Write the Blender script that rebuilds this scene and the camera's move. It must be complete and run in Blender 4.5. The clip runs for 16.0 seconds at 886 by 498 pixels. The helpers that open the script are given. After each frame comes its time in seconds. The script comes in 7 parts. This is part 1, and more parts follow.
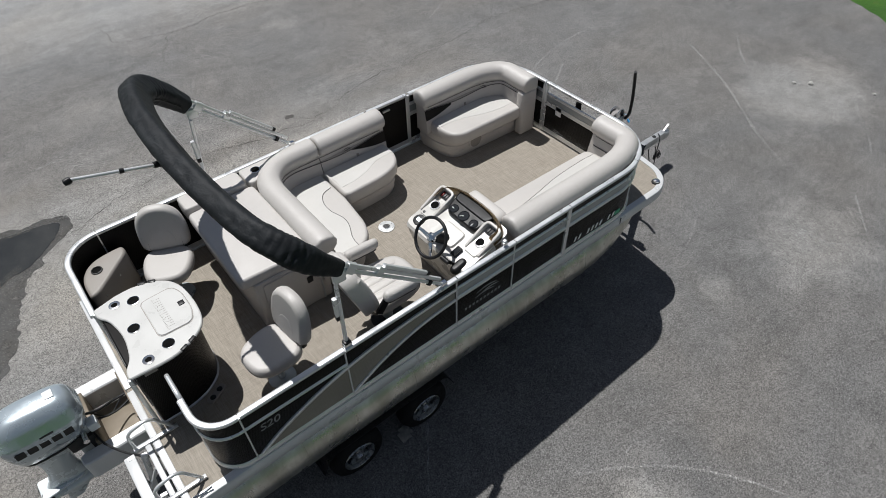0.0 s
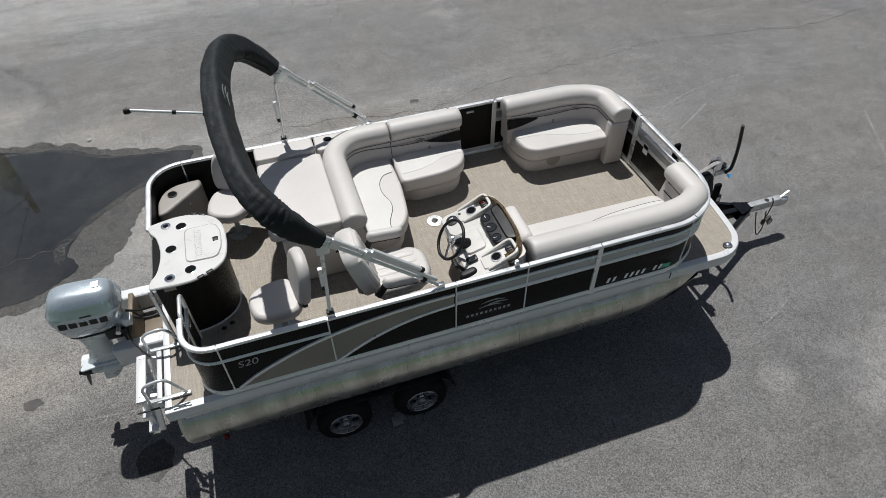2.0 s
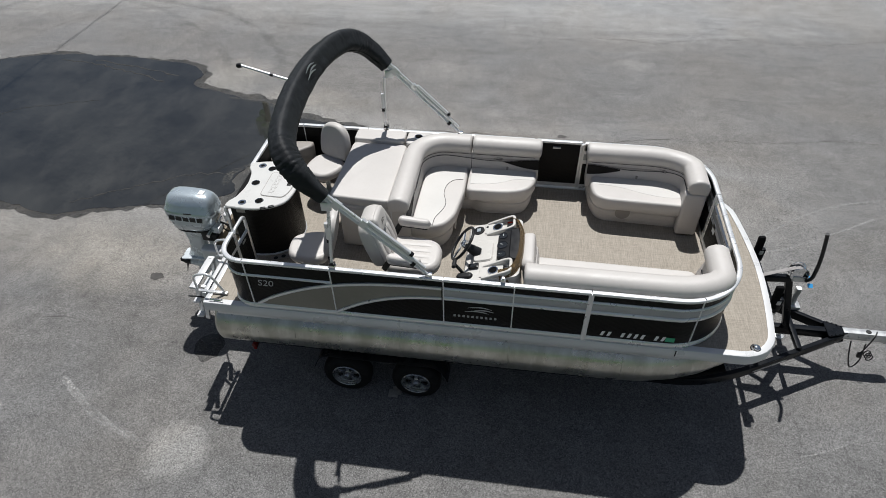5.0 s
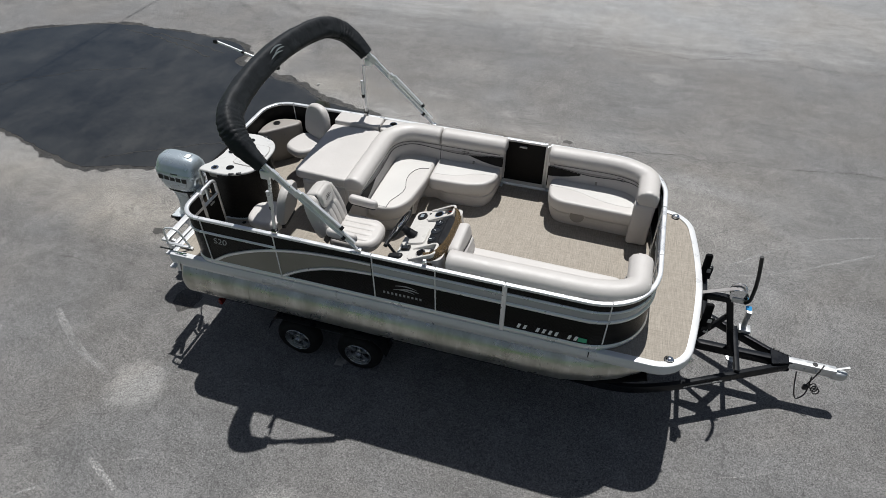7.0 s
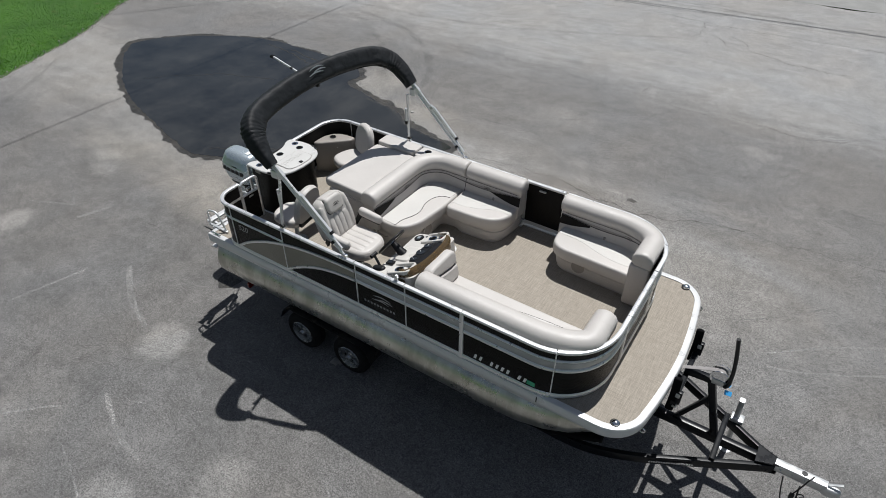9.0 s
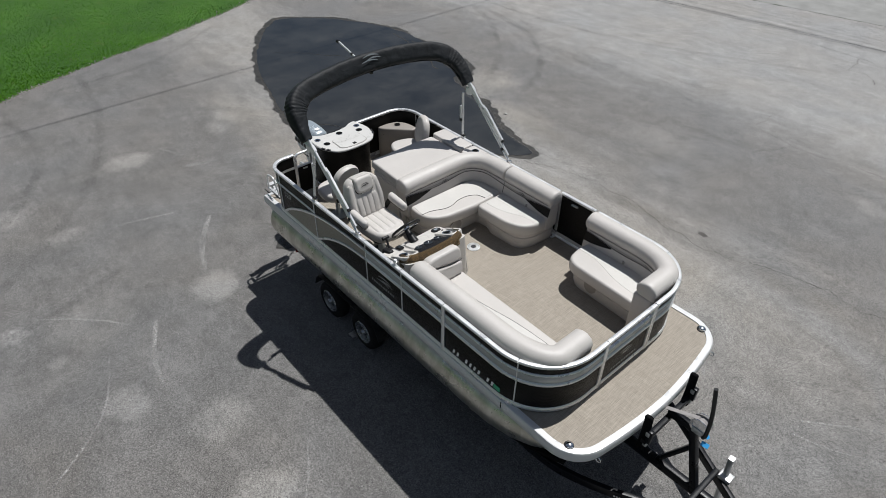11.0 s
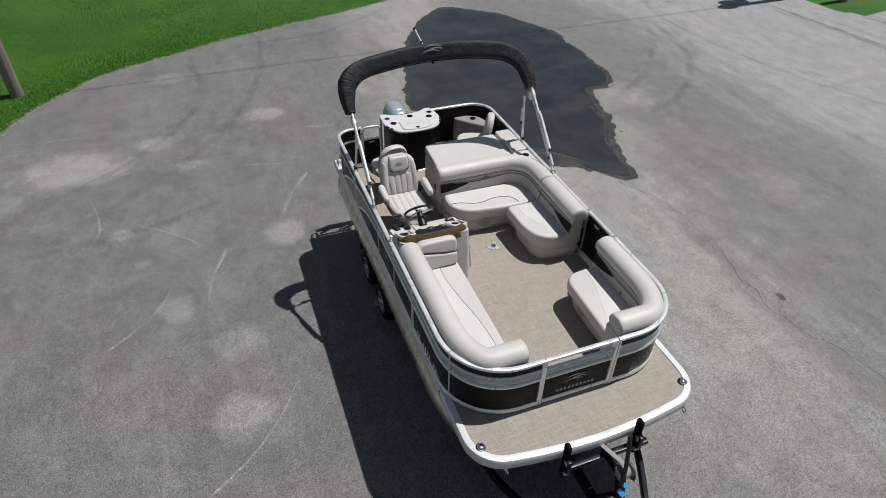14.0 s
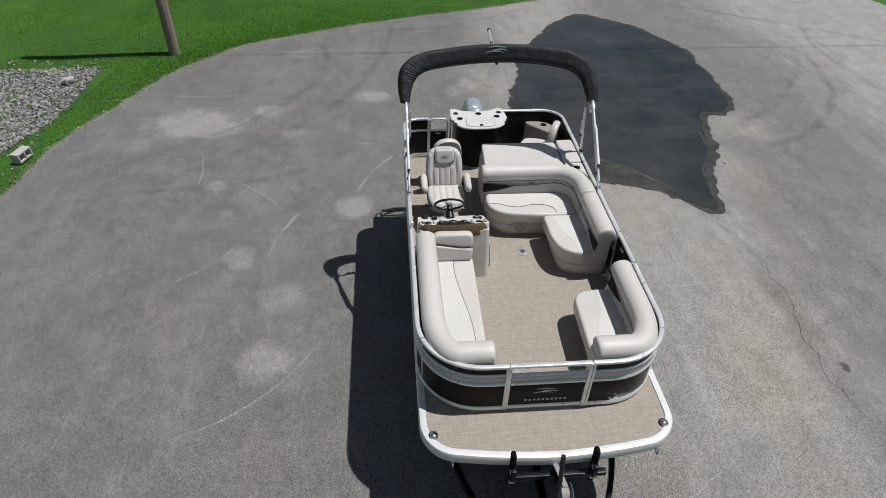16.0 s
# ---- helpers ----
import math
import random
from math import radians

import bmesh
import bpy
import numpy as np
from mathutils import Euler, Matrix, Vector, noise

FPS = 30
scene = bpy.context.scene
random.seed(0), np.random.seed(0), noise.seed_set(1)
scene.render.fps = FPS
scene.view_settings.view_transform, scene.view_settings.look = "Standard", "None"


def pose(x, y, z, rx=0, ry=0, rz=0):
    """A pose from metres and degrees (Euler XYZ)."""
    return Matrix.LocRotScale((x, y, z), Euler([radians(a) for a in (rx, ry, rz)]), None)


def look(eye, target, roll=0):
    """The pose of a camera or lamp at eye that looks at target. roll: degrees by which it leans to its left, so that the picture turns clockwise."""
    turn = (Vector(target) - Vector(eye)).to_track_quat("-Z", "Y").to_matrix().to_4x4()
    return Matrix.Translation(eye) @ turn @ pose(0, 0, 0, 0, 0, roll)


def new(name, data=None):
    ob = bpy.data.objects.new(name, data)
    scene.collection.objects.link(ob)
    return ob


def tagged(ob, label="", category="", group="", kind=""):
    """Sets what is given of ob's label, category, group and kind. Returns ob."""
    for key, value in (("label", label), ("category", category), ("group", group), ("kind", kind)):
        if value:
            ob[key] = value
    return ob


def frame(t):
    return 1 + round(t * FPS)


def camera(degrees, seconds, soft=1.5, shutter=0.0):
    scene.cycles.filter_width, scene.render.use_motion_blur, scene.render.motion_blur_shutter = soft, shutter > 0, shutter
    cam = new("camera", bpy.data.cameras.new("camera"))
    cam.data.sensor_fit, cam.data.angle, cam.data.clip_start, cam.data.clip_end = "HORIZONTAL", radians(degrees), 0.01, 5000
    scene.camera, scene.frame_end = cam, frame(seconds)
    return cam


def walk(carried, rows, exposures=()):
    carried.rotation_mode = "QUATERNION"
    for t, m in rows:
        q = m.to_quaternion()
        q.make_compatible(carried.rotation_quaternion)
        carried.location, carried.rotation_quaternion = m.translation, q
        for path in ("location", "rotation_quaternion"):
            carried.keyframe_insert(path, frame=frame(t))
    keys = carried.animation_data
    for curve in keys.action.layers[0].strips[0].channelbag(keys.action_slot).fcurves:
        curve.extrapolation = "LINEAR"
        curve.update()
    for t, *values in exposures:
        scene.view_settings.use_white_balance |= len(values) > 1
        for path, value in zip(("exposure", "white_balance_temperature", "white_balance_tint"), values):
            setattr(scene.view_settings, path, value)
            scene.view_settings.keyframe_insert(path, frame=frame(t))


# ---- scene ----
cam = camera(71.2, 16.0, soft=0.35)
PATH = [
    (0, (-0.013, -4.02, 6.221), (0.846, -2.93, 4.78), -1.3),
    (0.5, (0.244, -4.191, 6.247), (0.949, -2.991, 4.81), -1.4),
    (1, (0.455, -4.335, 6.262), (1.058, -3.077, 4.829), -1.0),
    (1.5, (0.746, -4.509, 6.28), (1.258, -3.209, 4.849), -0.9),
    (2, (1.05, -4.683, 6.302), (1.48, -3.356, 4.868), -1.0),
    (2.5, (1.38, -4.884, 6.311), (1.66, -3.517, 4.877), -0.9),
    (3, (1.68, -5.088, 6.349), (1.811, -3.698, 4.917), -0.8),
    (3.5, (1.914, -5.302, 6.389), (1.977, -3.864, 5.0), -0.7),
    (4, (2.239, -5.447, 6.416), (2.189, -3.973, 5.065), -0.7),
    (6.5, (3.956, -5.58, 6.561), (3.593, -4.15, 5.211), -0.5),
    (7, (4.362, -5.612, 6.577), (3.928, -4.199, 5.23), -0.0),
    (7.5, (4.791, -5.573, 6.586), (4.23, -4.208, 5.236), -0.2),
    (8, (5.255, -5.469, 6.639), (4.598, -4.102, 5.335), 0.2),
    (8.5, (5.694, -5.355, 6.657), (4.93, -3.998, 5.402), 0.1),
    (9, (6.019, -5.247, 6.666), (5.165, -3.94, 5.416), 0.2),
    (11.5, (7.521, -4.213, 6.744), (6.287, -3.255, 5.495), 0.8),
    (12, (7.802, -3.943, 6.751), (6.504, -3.074, 5.502), 0.9),
    (12.5, (8.034, -3.657, 6.758), (6.67, -2.898, 5.507), 0.8),
    (13, (8.186, -3.406, 6.797), (6.805, -2.688, 5.541), 1.1),
    (13.5, (8.341, -3.118, 6.798), (6.919, -2.484, 5.542), 1.1),
    (14, (8.548, -2.856, 6.816), (7.097, -2.29, 5.561), 1.1),
    (14.5, (8.744, -2.56, 6.832), (7.26, -2.085, 5.577), 1.4),
    (15, (8.9, -2.199, 6.867), (7.39, -1.822, 5.61), 1.5),
    (15.5, (9.029, -1.832, 6.873), (7.498, -1.552, 5.617), 1.7),
    (16, (9.077, -1.501, 6.901), (7.532, -1.353, 5.64), 1.5),
]
walk(cam, [(t, look(eye, target, roll)) for t, eye, target, roll in PATH],
     exposures=[(0.0, -0.03), (1.5, 0.03), (3.0, 0.1), (6.5, 0.13), (8.5, 0.08), (11.5, 0.03), (14.0, 0.0), (16.0, 0.0)])


# ---- world ----
SUN_FROM = Vector((-0.015, 0.402, 1.0)).normalized()
world = bpy.data.worlds.new("sky")
scene.world = world
world.use_nodes = True
sky = world.node_tree.nodes.new("ShaderNodeTexSky")
sky.sky_type = "NISHITA"
sky.sun_disc = False
sky.sun_elevation = math.asin(SUN_FROM.z)
sky.sun_rotation = math.atan2(SUN_FROM.x, SUN_FROM.y)
sky.air_density, sky.dust_density, sky.ozone_density = 1.0, 1.2, 1.4
back = world.node_tree.nodes["Background"]
nt = world.node_tree
drift = nt.nodes.new("ShaderNodeTexNoise")
drift.inputs["Scale"].default_value, drift.inputs["Detail"].default_value, drift.inputs["Roughness"].default_value = 2.6, 5.0, 0.55
nt.links.new(nt.nodes.new("ShaderNodeTexCoord").outputs["Generated"], drift.inputs["Vector"])
cover = nt.nodes.new("ShaderNodeMapRange")
for k, v in enumerate((0.42, 0.66, 0.0, 0.75)):
    cover.inputs[k + 1].default_value = v
nt.links.new(drift.outputs["Fac"], cover.inputs[0])
cloud = nt.nodes.new("ShaderNodeMix")
cloud.data_type = "RGBA"
cloud.inputs[7].default_value = (6.2, 7.0, 8.3, 1.0)
nt.links.new(cover.outputs[0], cloud.inputs[0])
nt.links.new(sky.outputs["Color"], cloud.inputs[6])
nt.links.new(cloud.outputs[2], back.inputs["Color"])
back.inputs["Strength"].default_value = 0.0355
sun = bpy.data.lights.new("sun", "SUN")
sun.energy, sun.angle, sun.color = 4.4, radians(0.6), (1.0, 0.995, 0.985)
sun_ob = new("sun", sun)
sun_ob.matrix_world = look(SUN_FROM * 60, (0, 0, 0))
scene.view_settings.exposure = 0.0


# ---- materials ----
class Nodes:
    """A short hand for building a node material."""

    def __init__(self, name):
        self.mat = bpy.data.materials.new(name)
        self.mat.use_nodes = True
        self.tree = self.mat.node_tree
        self.bsdf = self.tree.nodes["Principled BSDF"]
        self.co = self.add("ShaderNodeTexCoord").outputs["Object"]

    def add(self, kind):
        return self.tree.nodes.new(kind)

    def link(self, a, b):
        self.tree.links.new(a, b)

    def put(self, sock, v):
        if isinstance(v, bpy.types.NodeSocket):
            self.link(v, sock)
        else:
            sock.default_value = v

    def math(self, op, a, b=0.0, clamp=False):
        n = self.add("ShaderNodeMath")
        n.operation, n.use_clamp = op, clamp
        self.put(n.inputs[0], a)
        self.put(n.inputs[1], b)
        return n.outputs[0]

    def stretch(self, scale=(1, 1, 1), shift=(0, 0, 0), turn=0.0):
        n = self.add("ShaderNodeMapping")
        self.link(self.co, n.inputs["Vector"])
        n.inputs["Scale"].default_value = scale
        n.inputs["Location"].default_value = shift
        n.inputs["Rotation"].default_value = (0, 0, turn)
        return n.outputs[0]

    def noise(self, scale, detail=3.0, rough=0.55, co=None, distort=0.0):
        n = self.add("ShaderNodeTexNoise")
        self.link(co or self.co, n.inputs["Vector"])
        n.inputs["Scale"].default_value = scale
        n.inputs["Detail"].default_value = detail
        n.inputs["Roughness"].default_value = rough
        n.inputs["Distortion"].default_value = distort
        return n.outputs["Fac"]

    def voronoi(self, scale, feature="F1", co=None, out="Distance"):
        n = self.add("ShaderNodeTexVoronoi")
        n.feature = feature
        self.link(co or self.co, n.inputs["Vector"])
        n.inputs["Scale"].default_value = scale
        return n.outputs[out]

    def span(self, v, a, b, c=0.0, d=1.0):
        n = self.add("ShaderNodeMapRange")
        self.put(n.inputs[0], v)
        for i, x in enumerate((a, b, c, d)):
            n.inputs[i + 1].default_value = x
        return n.outputs[0]

    def mix(self, fac, a, b, mode="MIX"):
        n = self.add("ShaderNodeMix")
        n.data_type, n.blend_type = "RGBA", mode
        self.put(n.inputs[0], fac)
        for s, v in ((n.inputs[6], a), (n.inputs[7], b)):
            if isinstance(v, tuple):
                v = (*v[:3], 1.0)
            self.put(s, v)
        return n.outputs[2]

    def done(self, color, rough=0.5, metal=0.0, bump=None, strength=0.3, distance=0.01, **extra):
        if isinstance(color, tuple):
            color = (*color[:3], 1.0)
        self.put(self.bsdf.inputs["Base Color"], color)
        self.put(self.bsdf.inputs["Roughness"], rough)
        self.put(self.bsdf.inputs["Metallic"], metal)
        if bump is not None:
            n = self.add("ShaderNodeBump")
            n.inputs["Strength"].default_value = strength
            n.inputs["Distance"].default_value = distance
            self.put(n.inputs["Height"], bump)
            self.link(n.outputs[0], self.bsdf.inputs["Normal"])
        for k, v in extra.items():
            self.put(self.bsdf.inputs[k.replace("_", " ")], v)
        return self.mat


def plain(name, col, rough=0.5, metal=0.0, var=0.12, big=3.0, fine=90.0, bump=0.15, rvar=0.12, **extra):
    """A surface with slow blotches, fine grain, uneven gloss and a little relief."""
    m = Nodes(name)
    a = m.noise(big, 3.0)
    b = m.noise(fine, 2.0)
    lo = tuple(c * (1 - var) for c in col)
    hi = tuple(min(1.0, c * (1 + var)) for c in col)
    c = m.mix(m.span(a, 0.3, 0.7), lo, hi)
    c = m.mix(m.span(b, 0.35, 0.65, 0.0, 0.35), c, lo)
    r = m.span(m.noise(big * 2.3, 4.0), 0.3, 0.7, max(0.02, rough - rvar), min(1.0, rough + rvar))
    return m.done(c, r, metal, b, bump, 0.004, **extra)


def vinyl(name, col):
    """Upholstery vinyl: fine leather grain, soft stretch marks and a little grime."""
    m = Nodes(name)
    grain = m.voronoi(420.0)
    soft = m.noise(5.0, 3.0)
    slow = m.noise(1.3, 4.0)
    c = m.mix(m.span(slow, 0.35, 0.7), tuple(v * 0.9 for v in col), col)
    c = m.mix(m.span(m.noise(22.0, 4.0), 0.55, 0.75, 0.0, 0.18), c, tuple(v * k for v, k in zip(col, (0.8, 0.77, 0.7))))
    h = m.math("ADD", m.math("MULTIPLY", grain, 0.25), m.math("MULTIPLY", soft, 1.0))
    return m.done(c, m.span(soft, 0.3, 0.7, 0.38, 0.52), 0.0, h, 0.16, 0.02)


def woven_floor():
    """Woven vinyl flooring with streaky threads in both directions."""
    m = Nodes("woven_floor")
    a = m.noise(1.0, 3.0, 0.6, m.stretch((9, 210, 20)))
    b = m.noise(1.0, 3.0, 0.6, m.stretch((210, 8, 20), (3, 7, 0)))
    w = m.math("ADD", m.math("MULTIPLY", a, 0.45), m.math("MULTIPLY", b, 0.55))
    c = m.mix(m.span(w, 0.38, 0.62), (0.208, 0.182, 0.148), (0.372, 0.332, 0.278))
    c = m.mix(m.span(m.noise(1.0, 3.0, 0.6, m.stretch((80, 3.5, 5))), 0.45, 0.7, 0.0, 0.22), c, (0.232, 0.203, 0.165))
    c = m.mix(m.span(m.noise(1.1, 4.0), 0.4, 0.7, 0.0, 0.22), c, (0.31, 0.278, 0.235))
    return m.done(c, 0.78, 0.0, w, 0.35, 0.004)


def asphalt_mat():
    """Old asphalt: aggregate, blotches, dried patches, a silt fan and a paler worn lane."""
    m = Nodes("asphalt")
    pos = m.add("ShaderNodeSeparateXYZ")
    m.link(m.co, pos.inputs[0])
    px, py = pos.outputs[0], pos.outputs[1]
    slow = m.noise(0.55, 5.0, 0.6)
    vast = m.noise(0.16, 3.0, 0.5, m.stretch((1, 1, 1), (4.0, 9.0, 0)))
    mott = m.noise(1.25, 7.0, 0.72, None, 0.5)
    smear = m.noise(1.0, 6.0, 0.66, m.stretch((0.35, 1.5, 1), (2.0, 5.0, 0), 0.12), 0.4)
    wob = m.math("ADD", m.math("MULTIPLY", m.math("SUBTRACT", vast, 0.5), 3.0), m.math("MULTIPLY", m.math("SUBTRACT", smear, 0.5), 3.2))
    wy = m.math("ADD", py, wob)
    base = m.mix(m.span(slow, 0.3, 0.72), (0.120, 0.117, 0.113), (0.157, 0.153, 0.149))
    base = m.mix(m.span(mott, 0.5, 0.66, 0.0, 0.22), base, (0.197, 0.193, 0.186))
    base = m.mix(m.span(mott, 0.48, 0.34, 0.0, 0.28), base, (0.091, 0.089, 0.085))
    # the lane beyond the boat is older and paler, the paving by the boat is silted
    lane = m.span(wy, 8.6, 11.2)
    base = m.mix(m.math("MULTIPLY", lane, 0.95), base, (0.273, 0.271, 0.265))
    fan = m.math("MULTIPLY", m.math("MULTIPLY", m.span(wy, 0.2, 2.6), m.span(wy, 6.4, 4.2)), m.span(px, 8.5, 4.0, 0.15, 1.0))
    base = m.mix(m.math("MULTIPLY", fan, 0.75), base, (0.292, 0.284, 0.269))
    mid = m.math("MULTIPLY", m.span(wy, 5.0, 6.6), m.span(wy, 10.5, 9.0))
    base = m.mix(m.math("MULTIPLY", mid, 0.4), base, (0.171, 0.169, 0.166))
    front = m.span(m.math("ADD", px, wob), 6.5, 10.5)
    base = m.mix(m.math("MULTIPLY", front, 0.25), base, (0.128, 0.126, 0.123))
    base = m.mix(m.span(smear, 0.56, 0.74, 0.0, 0.18), base, (0.262, 0.258, 0.250))
    # dried pale patches
    warp = m.noise(1.9, 5.0, 0.7)
    total = None
    for x, y, rx, ry, k in PATCHES:
        dx = m.math("DIVIDE", m.math("SUBTRACT", px, x), rx)
        dy = m.math("DIVIDE", m.math("SUBTRACT", py, y), ry)
        d = m.math("SQRT", m.math("ADD", m.math("MULTIPLY", dx, dx), m.math("MULTIPLY", dy, dy)))
        d = m.math("ADD", d, m.math("MULTIPLY", m.math("SUBTRACT", warp, 0.5), 1.5))
        f = m.span(d, 1.12, 0.6, 0.0, min(0.8, 0.8 * k))
        total = f if total is None else m.math("MAXIMUM", total, f)
    base = m.mix(total, base, (0.306, 0.300, 0.287))
    # silt washed out of the puddle
    total = None
    for x, y, rx, ry, k in SILT:
        dx = m.math("DIVIDE", m.math("SUBTRACT", px, x), rx)
        dy = m.math("DIVIDE", m.math("SUBTRACT", py, y), ry)
        d = m.math("ADD", m.math("SQRT", m.math("ADD", m.math("MULTIPLY", dx, dx), m.math("MULTIPLY", dy, dy))), m.math("MULTIPLY", m.math("SUBTRACT", warp, 0.5), 1.1))
        f = m.span(d, 1.1, 0.3, 0.0, k)
        total = f if total is None else m.math("MAXIMUM", total, f)
    base = m.mix(total, base, (0.262, 0.245, 0.217))
    # damp brown smears beside the crack
    total = None
    for x, y, rx, ry, k in ((2.5, 4.78, 1.3, 0.28, 0.55), (5.13, 4.73, 1.4, 0.3, 0.4), (-0.36, 5.64, 1.2, 0.35, 0.4)):
        dx = m.math("DIVIDE", m.math("SUBTRACT", px, x), rx)
        dy = m.math("DIVIDE", m.math("SUBTRACT", py, y), ry)
        d = m.math("ADD", m.math("SQRT", m.math("ADD", m.math("MULTIPLY", dx, dx), m.math("MULTIPLY", dy, dy))), m.math("MULTIPLY", m.math("SUBTRACT", warp, 0.5), 1.6))
        f = m.span(d, 1.1, 0.2, 0.0, k)
        total = f if total is None else m.math("MAXIMUM", total, f)
    base = m.mix(total, base, (0.15, 0.138, 0.122))
    # worn tyre tracks and scuffs
    track = m.noise(1.0, 3.0, 0.6, m.stretch((0.22, 2.6, 1), (1.7, 0.4, 0), 0.45))
    base = m.mix(m.span(track, 0.58, 0.75, 0.0, 0.25), base, (0.087, 0.085, 0.082))
    scuff = m.noise(1.0, 4.0, 0.7, m.stretch((0.9, 14.0, 1), (0, 3, 0), -0.6))
    base = m.mix(m.span(scuff, 0.62, 0.76, 0.0, 0.3), base, (0.262, 0.258, 0.250))
    # uneven wear all over
    blot = m.noise(2.1, 9.0, 0.74, m.stretch((1, 1, 1), (3, 8, 0)), 0.3)
    base = m.mix(1.0, base, m.span(blot, 0.3, 0.7, 0.80, 1.19), "MULTIPLY")
    for turn, k in ((0.15, 0.065), (-0.5, 0.06)):
        drag = m.noise(1.0, 6.0, 0.7, m.stretch((0.4, 3.0, 1), (turn * 9, 2.0, 0), turn), 1.2)
        base = m.mix(1.0, base, m.span(drag, 0.3, 0.7, 1.0 - k, 1.0 + k), "MULTIPLY")
    tone = m.noise(0.4, 4.0, 0.6, m.stretch((1, 1, 1), (7, 2, 0)), 0.6)
    base = m.mix(1.0, base, m.mix(m.span(tone, 0.36, 0.64), (1.028, 1.0, 0.968), (0.99, 1.0, 1.012)), "MULTIPLY")
    # aggregate: coarse and fine stones, dark pits between them
    worn = m.math("SUBTRACT", 1.0, m.math("MULTIPLY", lane, 0.3))
    big = m.add("ShaderNodeSeparateColor")
    m.link(m.voronoi(82.0, out="Color"), big.inputs[0])
    sml = m.add("ShaderNodeSeparateColor")
    m.link(m.voronoi(135.0, out="Color"), sml.inputs[0])
    coarse = m.noise(78.0, 4.0, 0.8)
    g = m.math("ADD", m.math("MULTIPLY", m.math("SUBTRACT", big.outputs[0], 0.5), 0.65), m.math("MULTIPLY", m.math("SUBTRACT", sml.outputs[0], 0.5), 0.95))
    g = m.math("ADD", g, m.math("MULTIPLY", m.math("SUBTRACT", coarse, 0.5), 1.4))
    g = m.math("MAXIMUM", m.math("ADD", m.math("MULTIPLY", g, worn), 1.0), 0.2)
    c = m.mix(1.0, base, g, "MULTIPLY")
    c = m.mix(m.math("MULTIPLY", m.span(sml.outputs[1], 0.945, 0.965, 0.0, 0.55), worn), c, (0.40, 0.392, 0.38))
    c = m.mix(m.math("MULTIPLY", m.span(big.outputs[2], 0.91, 0.95, 0.0, 0.5), worn), c, (0.045, 0.044, 0.042))
    h = m.math("ADD", m.math("MULTIPLY", big.outputs[0], 0.8), m.math("ADD", m.math("MULTIPLY", sml.outputs[0], 0.5), coarse))
    return m.done(c, m.span(coarse, 0.3, 0.7, 0.75, 0.95), 0.0, h, 0.5, 0.006)


PATCHES = [
    (-4.25, -6.0, 0.8, 1.1, 0.85), (-4.88, -4.46, 0.3, 0.42, 0.65), (-3.72, -3.76, 0.22, 0.35, 0.4), (-1.2, -4.02, 0.6, 0.6, 0.25), (-0.74, -2.32, 0.42, 0.38, 0.75),
    (-5.56, -2.02, 0.35, 0.5, 0.6), (-1.6, -5.02, 0.2, 0.26, 0.4), (-0.64, -4.68, 0.15, 0.18, 0.4), (1.71, -3.36, 0.4, 0.38, 0.5), (0.67, -4.2, 0.36, 0.32, 0.42), (3.04, -3.46, 0.42, 0.42, 0.6),
    (-6.28, 0.56, 0.5, 0.25, 0.5), (-5.8, 0.08, 0.35, 0.22, 0.45), (-8.41, -4.09, 0.35, 0.5, 0.3), (-3.33, -7.19, 0.35, 0.5, 0.25),
    (11.3, -0.41, 1.4, 1.1, 0.7), (7.7, -2.52, 1.0, 0.8, 0.5), (5.99, -2.16, 0.3, 0.25, 0.35), (1.1, 7.4, 1.0, 0.5, 0.3), (5.3, 8.2, 0.5, 0.3, 0.35),
]
SILT = [(-0.32, 3.31, 1.1, 0.9, 0.75), (1.4, 3.99, 2.2, 0.7, 0.6), (-3.09, 0.7, 1.9, 0.8, 0.7), (-6.13, 0.89, 1.8, 0.7, 0.5), (3.83, 3.65, 2.2, 0.7, 0.5), (-3.65, 6.61, 0.9, 1.0, 0.7), (-1.8, 5.77, 1.2, 0.6, 0.7)]


def water_mat():
    """Clear shallow rain water over an olive-brown silted bottom."""
    m = Nodes("puddle_water")
    silt = m.noise(0.9, 5.0, 0.6)
    c = m.mix(m.span(silt, 0.35, 0.72), (0.015, 0.0148, 0.0126), (0.038, 0.0375, 0.033))
    big = m.add("ShaderNodeSeparateColor")
    m.link(m.voronoi(82.0, out="Color"), big.inputs[0])
    g = m.math("ADD", m.math("MULTIPLY", big.outputs[0], 0.6), m.math("MULTIPLY", m.noise(36.0, 5.0, 0.8), 0.9))
    c = m.mix(1.0, c, m.math("ADD", g, 0.3), "MULTIPLY")
    mud = m.span(m.noise(0.95, 6.0, 0.66, m.stretch((1.0, 0.55, 1.0), (2.0, 1.0, 0), 0.5)), 0.5, 0.66)
    c = m.mix(m.math("MULTIPLY", mud, 0.4), c, (0.066, 0.063, 0.055))
    ripple = m.noise(2.2, 2.0)
    return m.done(c, m.math("ADD", m.span(silt, 0.3, 0.8, 0.02, 0.05), m.math("MULTIPLY", mud, 0.05)), 0.0, ripple, 0.012, 0.02, IOR=2.1)


